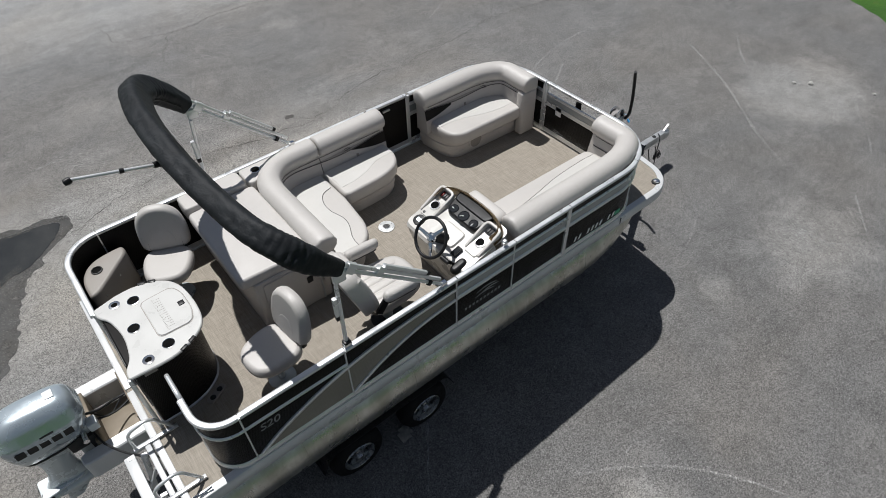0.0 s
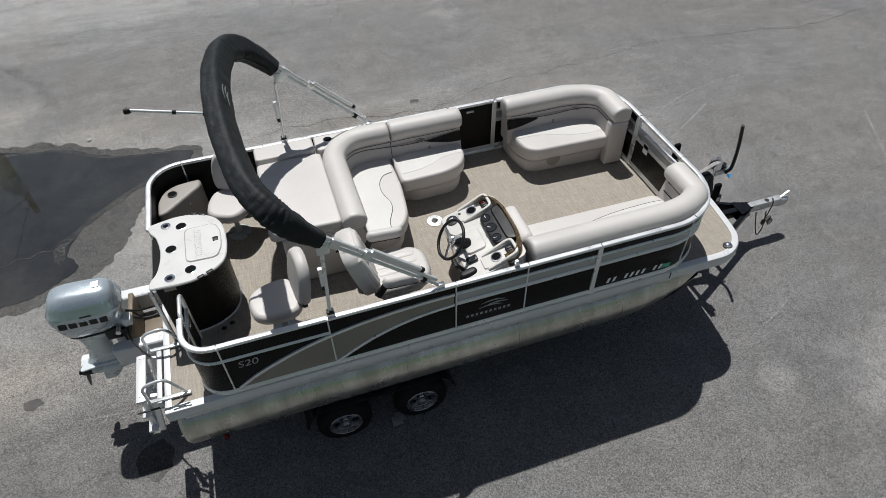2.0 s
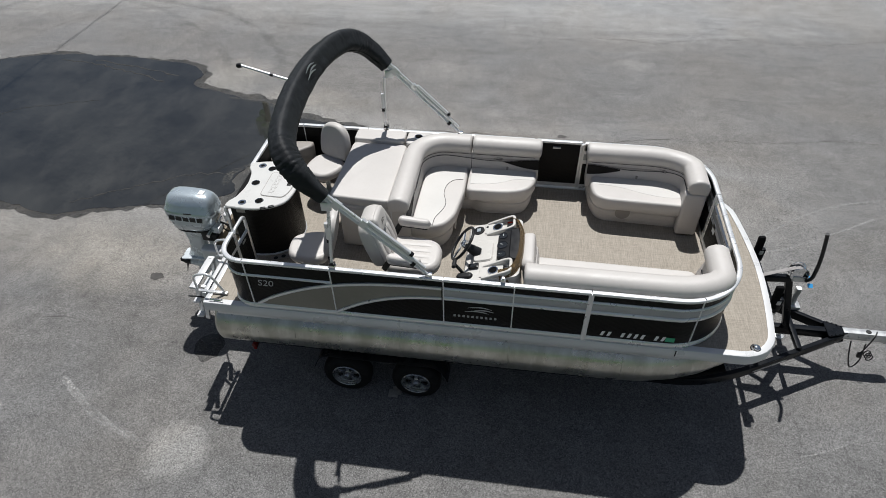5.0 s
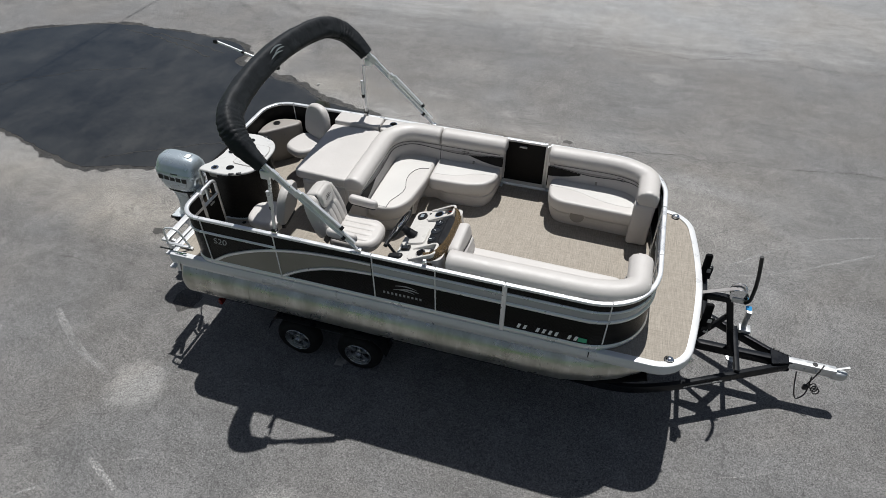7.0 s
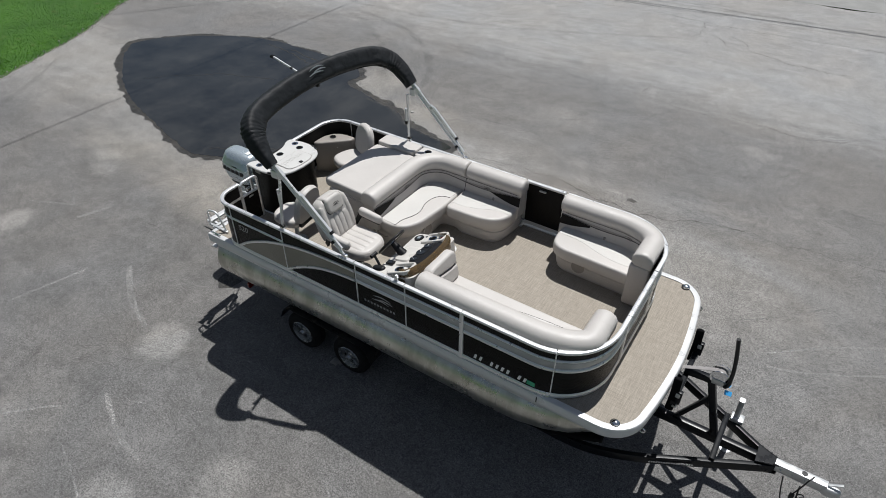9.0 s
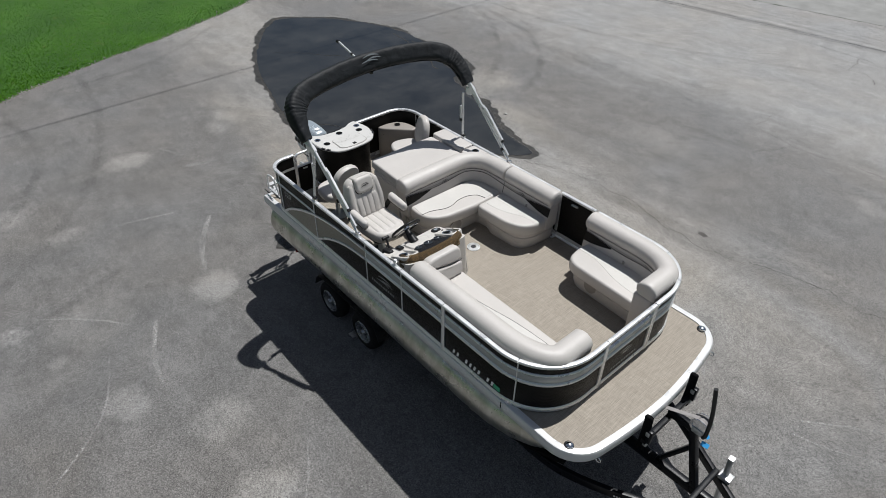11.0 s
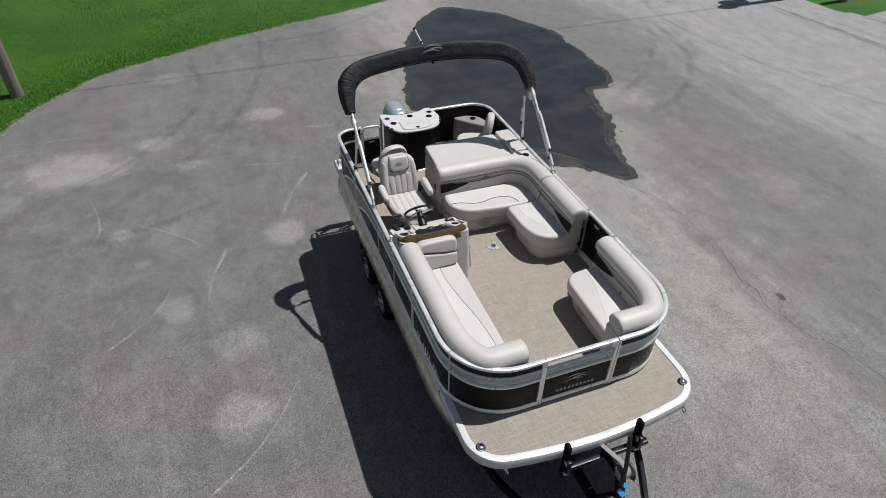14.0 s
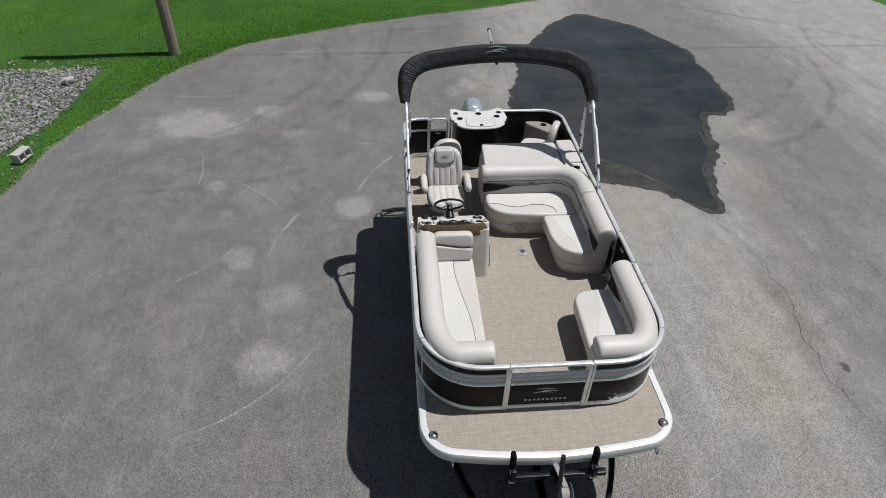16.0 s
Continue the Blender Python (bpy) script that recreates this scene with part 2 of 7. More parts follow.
def wet_mat():
    """Damp paving at the water's edge: dark binder, washed pale grains and brown silt."""
    m = Nodes("wet_asphalt")
    fine = m.noise(60.0, 4.0, 0.8)
    slow = m.noise(3.0, 5.0, 0.65)
    big = m.add("ShaderNodeSeparateColor")
    m.link(m.voronoi(82.0, out="Color"), big.inputs[0])
    c = m.mix(m.span(fine, 0.35, 0.65), (0.010, 0.0097, 0.0088), (0.036, 0.034, 0.030))
    c = m.mix(m.span(slow, 0.45, 0.7, 0.0, 0.5), c, (0.055, 0.048, 0.039))
    c = m.mix(m.span(big.outputs[0], 0.88, 0.94, 0.0, 0.4), c, (0.2, 0.19, 0.175))
    a = m.span(m.noise(4.0, 7.0, 0.78), 0.34, 0.54, 0.5, 1.0)
    return m.done(c, m.span(slow, 0.3, 0.7, 0.3, 0.65), 0.0, fine, 0.5, 0.008, Alpha=a)


def mark_mat(name, col, most):
    """Rubbed marks that let the paving show through."""
    m = Nodes(name)
    worn = m.noise(26.0, 4.0, 0.75)
    slow = m.noise(1.7, 3.0)
    a = m.math("MULTIPLY", m.span(worn, 0.42, 0.7, 0.0, most), m.span(slow, 0.35, 0.6, 0.2, 1.0))
    return m.done(col, 0.9, Alpha=a)


def grass_ground():
    m = Nodes("turf")
    a = m.noise(0.5, 4.0)
    b = m.noise(14.0, 4.0, 0.7)
    c = m.mix(m.span(a, 0.35, 0.65), (0.024, 0.085, 0.0045), (0.046, 0.135, 0.007))
    c = m.mix(m.span(b, 0.35, 0.7, 0.0, 0.55), c, (0.022, 0.075, 0.007))
    c = m.mix(m.span(m.noise(3.0, 3.0), 0.62, 0.75, 0.0, 0.5), c, (0.11, 0.1, 0.03))
    return m.done(c, 0.9, 0.0, b, 0.8, 0.05)


def by_island(name, a, b, rough=0.7, grain=30.0, **extra):
    """A material for many small pieces in one mesh, each of its own tint."""
    m = Nodes(name)
    g = m.add("ShaderNodeNewGeometry")
    c = m.mix(g.outputs["Random Per Island"], a, b)
    f = m.noise(grain, 3.0)
    c = m.mix(m.span(f, 0.35, 0.7, 0.0, 0.35), c, tuple(v * 0.55 for v in a))
    return m.done(c, rough, 0.0, f, 0.2, 0.004, **extra)


def ribbed_sheet(name, col, rough, metal, spec):
    """Fence sheet pressed with fine level ribs."""
    m = Nodes(name)
    w = m.add("ShaderNodeTexWave")
    w.wave_type, w.bands_direction, w.wave_profile = "BANDS", "Z", "SIN"
    m.link(m.co, w.inputs["Vector"])
    w.inputs["Scale"].default_value = 26.0
    rib = w.outputs["Fac"]
    slow = m.noise(1.6, 4.0)
    c = m.mix(m.span(slow, 0.3, 0.7), tuple(v * 0.88 for v in col), tuple(min(1.0, v * 1.1) for v in col))
    c = m.mix(m.span(m.noise(9.0, 5.0, 0.7), 0.58, 0.75, 0.0, 0.25), c, tuple(min(1.0, v * 1.5 + 0.004) for v in col))
    return m.done(c, m.span(slow, 0.3, 0.7, rough - 0.05, rough + 0.08), metal, rib, 0.35, 0.004, Specular_IOR_Level=spec)


def hull_mat():
    """Brushed aluminium of the pontoon tubes: dull, with water stains and streaks."""
    m = Nodes("pontoon_aluminium")
    streak = m.noise(1.0, 4.0, 0.6, m.stretch((4.0, 0.7, 1.2)))
    spots = m.noise(3.5, 5.0, 0.7)
    c = m.mix(m.span(streak, 0.35, 0.7), (0.43, 0.425, 0.375), (0.68, 0.675, 0.635))
    c = m.mix(m.span(spots, 0.52, 0.72, 0.0, 0.42), c, (0.33, 0.32, 0.265))
    c = m.mix(m.span(m.noise(7.0, 4.0, 0.6, m.stretch((1.0, 1.0, 0.25))), 0.58, 0.72, 0.0, 0.45), c, (0.84, 0.84, 0.81))
    return m.done(c, m.span(spots, 0.3, 0.7, 0.21, 0.40), 0.88, m.noise(60.0, 2.0, 0.5, m.stretch((0.1, 1, 1))), 0.05, 0.004)


def boot_cloth():
    m = Nodes("black_canvas")
    fold = m.noise(7.0, 3.0, 0.5, m.stretch((1, 1, 1)), 0.6)
    weave = m.noise(300.0, 2.0)
    c = m.mix(m.span(fold, 0.3, 0.7), (0.008, 0.0092, 0.011), (0.016, 0.0185, 0.0215))
    h = m.math("ADD", fold, m.math("MULTIPLY", weave, 0.08))
    return m.done(c, 0.62, 0.0, h, 0.5, 0.03, Specular_IOR_Level=0.28)


def wood_pole_mat():
    m = Nodes("weathered_pole_wood")
    g = m.noise(1.0, 5.0, 0.65, m.stretch((22, 22, 0.8)))
    c = m.mix(m.span(g, 0.3, 0.7), (0.12, 0.092, 0.07), (0.36, 0.305, 0.25))
    return m.done(c, 0.85, 0.0, g, 0.6, 0.02)


M_ASPHALT = asphalt_mat()
M_WATER = water_mat()
M_WET = wet_mat()
M_TURF = grass_ground()
M_BLADE = by_island("grass_blades", (0.040, 0.135, 0.006), (0.095, 0.255, 0.012), 0.8, 4.0, Specular_IOR_Level=0.12)
M_GRAVEL = by_island("crushed_stone", (0.13, 0.125, 0.12), (0.40, 0.39, 0.375), 0.85)
M_CONCRETE = plain("concrete", (0.42, 0.41, 0.385), 0.85, 0, 0.15, 1.5, 60, 0.3)
M_CRACK = plain("crack_dirt", (0.05, 0.046, 0.042), 0.95, 0, 0.3, 5, 80)
M_OIL = plain("oil_stain", (0.05, 0.045, 0.04), 0.6, 0, 0.3, 5, 80)
M_SCUFF = mark_mat("pale_scuff", (0.46, 0.45, 0.435), 0.95)
M_RIM = plain("dull_rim_steel", (0.34, 0.35, 0.36), 0.3, 0.85, 0.2, 9.0, 70, 0.1)
M_GRIT = mark_mat("wet_grit", (0.2, 0.19, 0.165), 0.55)
# near black for painted wire reflections and silt on the puddle
M_REFLECT_SILT = plain("reflection_and_silt", (0.011, 0.0105, 0.009), 0.7, 0, 0.3, 5, 80)
# near black without gloss: paints the shade inside holes that are not cut
M_WELL_SHADE = plain("black_well_shade", (0.004, 0.004, 0.0042), 0.8, 0, 0.2, 6, 90, 0.1, Specular_IOR_Level=0.08)
M_DUST = mark_mat("verge_dust", (0.36, 0.33, 0.27), 0.95)
M_SKID = mark_mat("tyre_mark", (0.05, 0.05, 0.05), 0.45)
M_HULL = hull_mat()
M_RAIL = plain("anodised_aluminium", (0.74, 0.75, 0.755), 0.34, 0.55, 0.06, 2.0, 120, 0.04)
M_TRIM = plain("white_edge_trim", (0.64, 0.645, 0.645), 0.35, 0.15, 0.05, 2.0, 90, 0.04)
M_SILVER = plain("silver_insert", (0.36, 0.385, 0.40), 0.38, 0.6, 0.06, 2.0, 90, 0.04)
M_TAUPE = ribbed_sheet("taupe_panel", (0.27, 0.25, 0.215), 0.4, 0.3, 0.4)
M_PANEL = ribbed_sheet("black_panel", (0.008, 0.0072, 0.0066), 0.34, 0.0, 0.14)
M_RIB = plain("black_plastic", (0.011, 0.011, 0.012), 0.42, 0, 0.2, 5, 120, 0.08, Specular_IOR_Level=0.3)
M_FLOOR = woven_floor()
M_CREAM = vinyl("cream_vinyl", (0.59, 0.575, 0.547))
M_BEIGE = vinyl("beige_vinyl", (0.55, 0.524, 0.496))
M_SKIRT = vinyl("taupe_vinyl", (0.54, 0.508, 0.478))
M_DARKV = plain("dark_brown_vinyl", (0.014, 0.012, 0.011), 0.6, 0, 0.2, 4, 200, 0.05, Specular_IOR_Level=0.15)
M_GREYV = vinyl("grey_vinyl", (0.3, 0.275, 0.25))
M_TAUPEV = vinyl("mid_grey_vinyl", (0.33, 0.305, 0.285))
M_PIPE = plain("dark_piping", (0.05, 0.045, 0.045), 0.5)
M_ROAD = plain("road_concrete", (0.245, 0.245, 0.235), 0.85, 0, 0.15, 1.5, 60, 0.3)
M_GEL = plain("ivory_gelcoat", (0.575, 0.555, 0.52), 0.28, 0, 0.05, 2.0, 120, 0.03)
M_TABLE = plain("white_fibreglass", (0.56, 0.555, 0.535), 0.35, 0, 0.05, 2.5, 160, 0.04)
M_CHROME = plain("polished_steel", (0.78, 0.79, 0.8), 0.14, 1.0, 0.05, 4, 60, 0.02)
M_STEEL = plain("galvanised_steel", (0.6, 0.61, 0.61), 0.42, 0.75, 0.15, 9.0, 70, 0.1)
M_GREYMETAL = plain("painted_grey_metal", (0.45, 0.5, 0.53), 0.35, 0.5, 0.08)
M_FRAME = plain("black_trailer_paint", (0.006, 0.0072, 0.0095), 0.3, 0.0, 0.3, 3.0, 90, 0.1, 0.06, Specular_IOR_Level=0.2)
M_CARPET = plain("black_bunk_carpet", (0.005, 0.005, 0.0056), 0.95, 0, 0.3, 6, 220, 0.6, Specular_IOR_Level=0.1)
M_RUBBER = plain("tyre_rubber", (0.009, 0.009, 0.009), 0.8, 0, 0.25, 6, 120, 0.3, Specular_IOR_Level=0.2)
M_ENGINE = plain("silver_engine_paint", (0.53, 0.60, 0.64), 0.24, 0.55, 0.04, 2.0, 200, 0.02, Coat_Weight=0.5)
M_ENGWHITE = plain("pale_engine_paint", (0.66, 0.70, 0.71), 0.3, 0.25, 0.04, 2.0, 200, 0.02)
M_BLACK = plain("matte_black", (0.012, 0.012, 0.013), 0.5, 0, 0.2, 6, 90, 0.1)
M_TAN = plain("tan_splash_pan", (0.17, 0.138, 0.098), 0.5, 0.2, 0.15, 3, 60, 0.1)
M_SMOKE = Nodes("smoked_acrylic").done((0.24, 0.165, 0.085), 0.05, 0.0, Transmission_Weight=0.65, IOR=1.45)
M_GLASS = Nodes("gauge_glass").done((0.02, 0.022, 0.025), 0.05, 0.0)
M_RED = plain("red_lens", (0.16, 0.008, 0.006), 0.2)
M_BLUE = plain("blue_tag", (0.05, 0.36, 0.75), 0.5)
M_GREEN = plain("green_decal", (0.05, 0.4, 0.22), 0.5)
M_WHITE = plain("white_decal", (0.85, 0.85, 0.84), 0.45, 0, 0.04)
M_STRAP = plain("webbing_strap", (0.3, 0.285, 0.28), 0.8, 0, 0.2, 9, 200, 0.4)
M_BOOT = boot_cloth()
M_POLE = wood_pole_mat()
M_PAPER = plain("crumpled_paper", (0.5, 0.48, 0.44), 0.8, 0, 0.3, 20, 80, 0.5)


# ---- shapes ----
UP = Vector((0, 0, 1))


def thing(name, label, category, at=(0, 0, 0), group="", kind=""):
    ob = new(name)
    ob.empty_display_size = 0.1
    ob.location = at
    return tagged(ob, label, category, group, kind)


def part(name, bm, material, parent=None, label="", angle=38):
    """Links a bmesh as one mesh object, under a thing or a part where one is given."""
    me = bpy.data.meshes.new(name)
    bmesh.ops.recalc_face_normals(bm, faces=bm.faces)
    bm.to_mesh(me)
    bm.free()
    me.materials.append(material)
    me.shade_smooth()
    me.set_sharp_from_angle(angle=radians(angle))
    ob = new(name, me)
    if parent is not None:
        ob.parent = parent
        base = Matrix.Translation(parent.location) if parent.type == "EMPTY" else Matrix.Identity(4)
        ob.matrix_parent_inverse = base.inverted()
    if label:
        ob["label"] = label
    return ob


def share(ob, name, m, parent):
    """One more object on the mesh of ob, moved by m."""
    o = new(name, ob.data)
    o.parent = parent
    base = Matrix.Translation(parent.location) if parent.type == "EMPTY" else Matrix.Identity(4)
    o.matrix_parent_inverse = base.inverted()
    o.matrix_basis = m
    return o


def box(bm, lo, hi, bevel=0.0, m=None, segs=2):
    lo, hi = Vector(lo), Vector(hi)
    made = bmesh.ops.create_cube(bm, size=1.0)["verts"]
    for v in made:
        v.co = Vector([lo[i] + (v.co[i] + 0.5) * (hi[i] - lo[i]) for i in range(3)])
    if bevel:
        edges = {e for v in made for e in v.link_edges}
        out = bmesh.ops.bevel(bm, geom=list(edges), offset=bevel, segments=segs, affect="EDGES", profile=0.5)
        made = list({v for f in out["faces"] for v in f.verts} | {v for v in made if v.is_valid})
    if m is not None:
        bmesh.ops.transform(bm, matrix=m, verts=[v for v in made if v.is_valid])
    return bm


def bm_box(lo, hi, bevel=0.0, m=None, segs=2):
    return box(bmesh.new(), lo, hi, bevel, m, segs)


def rings(bm, loops, closed=True, cap=True, around=True):
    """Joins loops of points, all of one count, into a skin."""
    vs = [[bm.verts.new(p) for p in loop] for loop in loops]
    n = len(vs[0])
    for a, b in zip(vs, vs[1:]):
        for i in range(n if around else n - 1):
            j = (i + 1) % n
            bm.faces.new((a[i], a[j], b[j], b[i]))
    if not closed and cap and around:
        bm.faces.new(vs[0][::-1])
        bm.faces.new(vs[-1])
    if closed:
        a, b = vs[-1], vs[0]
        for i in range(n if around else n - 1):
            j = (i + 1) % n
            bm.faces.new((a[i], a[j], b[j], b[i]))
    return bm


def fillet(pts, radius, n=6, closed=False):
    """A path with its corners rounded."""
    pts = [Vector(p) for p in pts]
    out = []
    for i, p in enumerate(pts):
        r = radius[i] if isinstance(radius, (list, tuple)) else radius
        if (not closed and i in (0, len(pts) - 1)) or r <= 0:
            out.append(p)
            continue
        a, b = pts[i - 1], pts[(i + 1) % len(pts)]
        da, db = (a - p), (b - p)
        ra, rb = min(r, da.length * 0.49), min(r, db.length * 0.49)
        s, e = p + da.normalized() * ra, p + db.normalized() * rb
        k = 0.42
        for j in range(n + 1):
            t = j / n
            c1, c2 = s.lerp(p, 1 - k), e.lerp(p, 1 - k)
            out.append((1 - t) ** 3 * s + 3 * (1 - t) ** 2 * t * c1 + 3 * (1 - t) * t * t * c2 + t ** 3 * e)
    return out


def spline(pts, n=6, closed=False):
    """A smooth path through the points."""
    pts = [Vector(p) for p in pts]
    m = len(pts)
    out = []
    for i in range(m if closed else m - 1):
        if closed:
            a, b, c, d = (pts[(i + k) % m] for k in (-1, 0, 1, 2))
        else:
            a, b, c, d = pts[max(i - 1, 0)], pts[i], pts[i + 1], pts[min(i + 2, m - 1)]
        for j in range(n):
            t = j / n
            out.append(0.5 * (2 * b + (c - a) * t + (2 * a - 5 * b + 4 * c - d) * t * t + (3 * b - a - 3 * c + d) * t ** 3))
    if not closed:
        out.append(pts[-1])
    return out


def along(path, step):
    """The path resampled in even steps."""
    path = [Vector(p) for p in path]
    lens = [0.0]
    for a, b in zip(path, path[1:]):
        lens.append(lens[-1] + (b - a).length)
    n = max(2, int(round(lens[-1] / step)) + 1)
    out, k = [], 0
    for i in range(n):
        s = lens[-1] * i / (n - 1)
        while k < len(path) - 2 and lens[k + 1] < s:
            k += 1
        d = lens[k + 1] - lens[k]
        out.append(path[k].lerp(path[k + 1], (s - lens[k]) / d if d else 0))
    return out


def frames(path, up=UP, closed=False):
    n = len(path)
    out = []
    for i, p in enumerate(path):
        if closed:
            t = path[(i + 1) % n] - path[i - 1]
        else:
            t = path[min(i + 1, n - 1)] - path[max(i - 1, 0)]
        t = t.normalized()
        side = up.cross(t).normalized()
        out.append((p, t, side, t.cross(side).normalized()))
    return out


def sweep(path, profile, up=UP, closed=False, round_end=0.0, bm=None):
    """Sweeps a closed profile (inward, upward) along a path; ends may be rounded off."""
    bm = bm or bmesh.new()
    path = [Vector(p) for p in path]
    fr = frames(path, up, closed)
    cu = sum(u for u, v in profile) / len(profile)
    cv = sum(v for u, v in profile) / len(profile)
    loops = []

    def ring(f, k, shift=0.0):
        p, t, s, w = f
        return [p + t * shift + s * (cu + (u - cu) * k) + w * (cv + (v - cv) * k) for u, v in profile]

    if round_end and not closed:
        for a, k in ((1.0, 0.45), (0.85, 0.74), (0.5, 0.92)):
            loops.append(ring(fr[0], k, -round_end * a))
    loops += [ring(f, 1.0) for f in fr]
    if round_end and not closed:
        for a, k in ((0.5, 0.92), (0.85, 0.74), (1.0, 0.45)):
            loops.append(ring(fr[-1], k, round_end * a))
    return rings(bm, loops, closed)


def tube(path, r, segs=8, bm=None, up=None, closed=False, flat=1.0):
    """A round rod along a path; r may change from point to point."""
    bm = bm or bmesh.new()
    path = [Vector(p) for p in path]
    n = len(path)
    loops = []
    side = None
    for i, p in enumerate(path):
        t = ((path[(i + 1) % n] - path[i - 1]) if closed else (path[min(i + 1, n - 1)] - path[max(i - 1, 0)])).normalized()
        if side is None:
            ref = up or (UP if abs(t.z) < 0.9 else Vector((1, 0, 0)))
            side = ref.cross(t).normalized()
        side = (side - t * side.dot(t)).normalized()
        w = t.cross(side)
        rr = r[i] if isinstance(r, (list, tuple)) else r
        loops.append([p + side * (rr * math.cos(a)) + w * (rr * flat * math.sin(a)) for a in (2 * math.pi * k / segs for k in range(segs))])
    return rings(bm, loops, closed)


def rrect(w, h, r, n=3):
    """A rounded rectangle about the origin."""
    out = []
    for cx, cy, a in ((w / 2 - r, h / 2 - r, 0), (-w / 2 + r, h / 2 - r, 90), (-w / 2 + r, -h / 2 + r, 180), (w / 2 - r, -h / 2 + r, 270)):
        for i in range(n + 1):
            t = radians(a + 90 * i / n)
            out.append((cx + r * math.cos(t), cy + r * math.sin(t)))
    return out


def bar(p, q, w, h, r=0.004, bm=None, up=UP):
    """A straight section with a rounded rectangular profile."""
    p, q = Vector(p), Vector(q)
    t = (q - p).normalized()
    if abs(t.dot(up)) > 0.95:
        up = Vector((1, 0, 0))
    return sweep([p, q], rrect(w, h, r, 2), up, bm=bm)


def lathe(profile, segs=20, m=None, bm=None, cap=True):
    """Turns (radius, height) pairs about z."""
    bm = bm or bmesh.new()
    loops = [[Vector((max(r, 1e-4) * math.cos(a), max(r, 1e-4) * math.sin(a), z)) for a in (2 * math.pi * k / segs for k in range(segs))] for r, z in profile]
    if m is not None:
        loops = [[m @ p for p in loop] for loop in loops]
    return rings(bm, loops, False, cap)


def inset(outline, d):
    """The outline moved inward by d, with folds at tight corners pulled straight."""
    n = len(outline)
    out = []
    for i, p in enumerate(outline):
        e = (outline[(i + 1) % n] - outline[i - 1])
        e = Vector((e.x, e.y)).normalized()
        out.append(Vector((p.x - e.y * d, p.y + e.x * d)))
    if d > 0.012:
        for _ in range(12):
            bad = set()
            for i in range(n):
                j = (i + 1) % n
                w = outline[j] - outline[i]
                if (out[j] - out[i]).dot(Vector((w.x, w.y))) <= 0:
                    bad |= {i, j}
            if not bad:
                break
            prev = list(out)
            for i in bad:
                out[i] = (prev[i - 1] + prev[(i + 1) % n]) / 2
    return out


def even_outline(outline, r):
    """The closed outline in even steps, its corners eased to about the radius r."""
    o = [Vector((p[0], p[1], 0)) for p in outline]
    o = along(o + [o[0]], max(0.012, r * 0.5))[:-1]
    for _ in range(5):
        o = [o[i] * 0.5 + (o[i - 1] + o[(i + 1) % len(o)]) * 0.25 for i in range(len(o))]
    return [Vector((p.x, p.y)) for p in o]


def puff(outline, z0, z1, r=0.04, crown=0.015, m=None, bm=None, under=0.02):
    """A cushion: an outline, counter-clockwise, with soft edges and a slightly domed top."""
    bm = bm or bmesh.new()
    o = even_outline(outline, r)
    loops = []
    for d, z in ((under * 0.6, z0), (0.0, z0 + under), (-0.004, (z0 + z1) / 2), (0.0, z1 - r), (r * 0.12, z1 - r * 0.55), (r * 0.4, z1 - r * 0.18), (r * 0.8, z1 - r * 0.02), (r * 1.0, z1)):
        loops.append([Vector((p.x, p.y, z)) for p in inset(o, d)])
    if m is not None:
        loops = [[m @ p for p in loop] for loop in loops]
    rings(bm, loops, False)
    big = [f for f in bm.faces if len(f.verts) > 6]
    bmesh.ops.triangulate(bm, faces=big, ngon_method="EAR_CLIP")
    return bm


def slab(outline, z0, z1, bevel=0.004, m=None, bm=None):
    """A plate with softened edges."""
    bm = bm or bmesh.new()
    o = [Vector((p[0], p[1])) for p in outline]
    loops = [[Vector((p.x, p.y, z)) for p in inset(o, d)] for d, z in ((bevel, z0), (0, z0 + bevel), (0, z1 - bevel), (bevel, z1))]
    if m is not None:
        loops = [[m @ p for p in loop] for loop in loops]
    return rings(bm, loops, False)


def flat2(pts):
    return [Vector((p[0], p[1], 0)) for p in pts]


def place(x, y, z, rx=0, ry=0, rz=0):
    return pose(x, y, z, rx, ry, rz)


def text_bars(bm, widths, h, m, gap=0.4, slant=0.2, depth=0.0015):
    """A line of writing as plain bars in the xy plane of m."""
    x = 0.0
    for w in widths:
        if w > 0:
            pts = [(x, 0), (x + w, 0), (x + w + slant * h, h), (x + slant * h, h)]
            lo = [bm.verts.new(m @ Vector((a, b, 0))) for a, b in pts]
            hi = [bm.verts.new(m @ Vector((a, b, depth))) for a, b in pts]
            bm.faces.new(hi)
            for i in range(4):
                j = (i + 1) % 4
                bm.faces.new((lo[i], lo[j], hi[j], hi[i]))
        x += abs(w) + gap * h
    return bm


def lettering(name, body, size, m, material, parent, shear=0.0):
    """Readable writing in the built-in font, in the xy plane of m."""
    cu = bpy.data.curves.new(name, "FONT")
    cu.body, cu.size, cu.shear, cu.extrude, cu.align_x = body, size, shear, 0.0008, "LEFT"
    cu.materials.append(material)
    ob = new(name, cu)
    ob.parent = parent
    ob.matrix_parent_inverse = parent.matrix_world.inverted()
    ob.matrix_world = m
    return ob


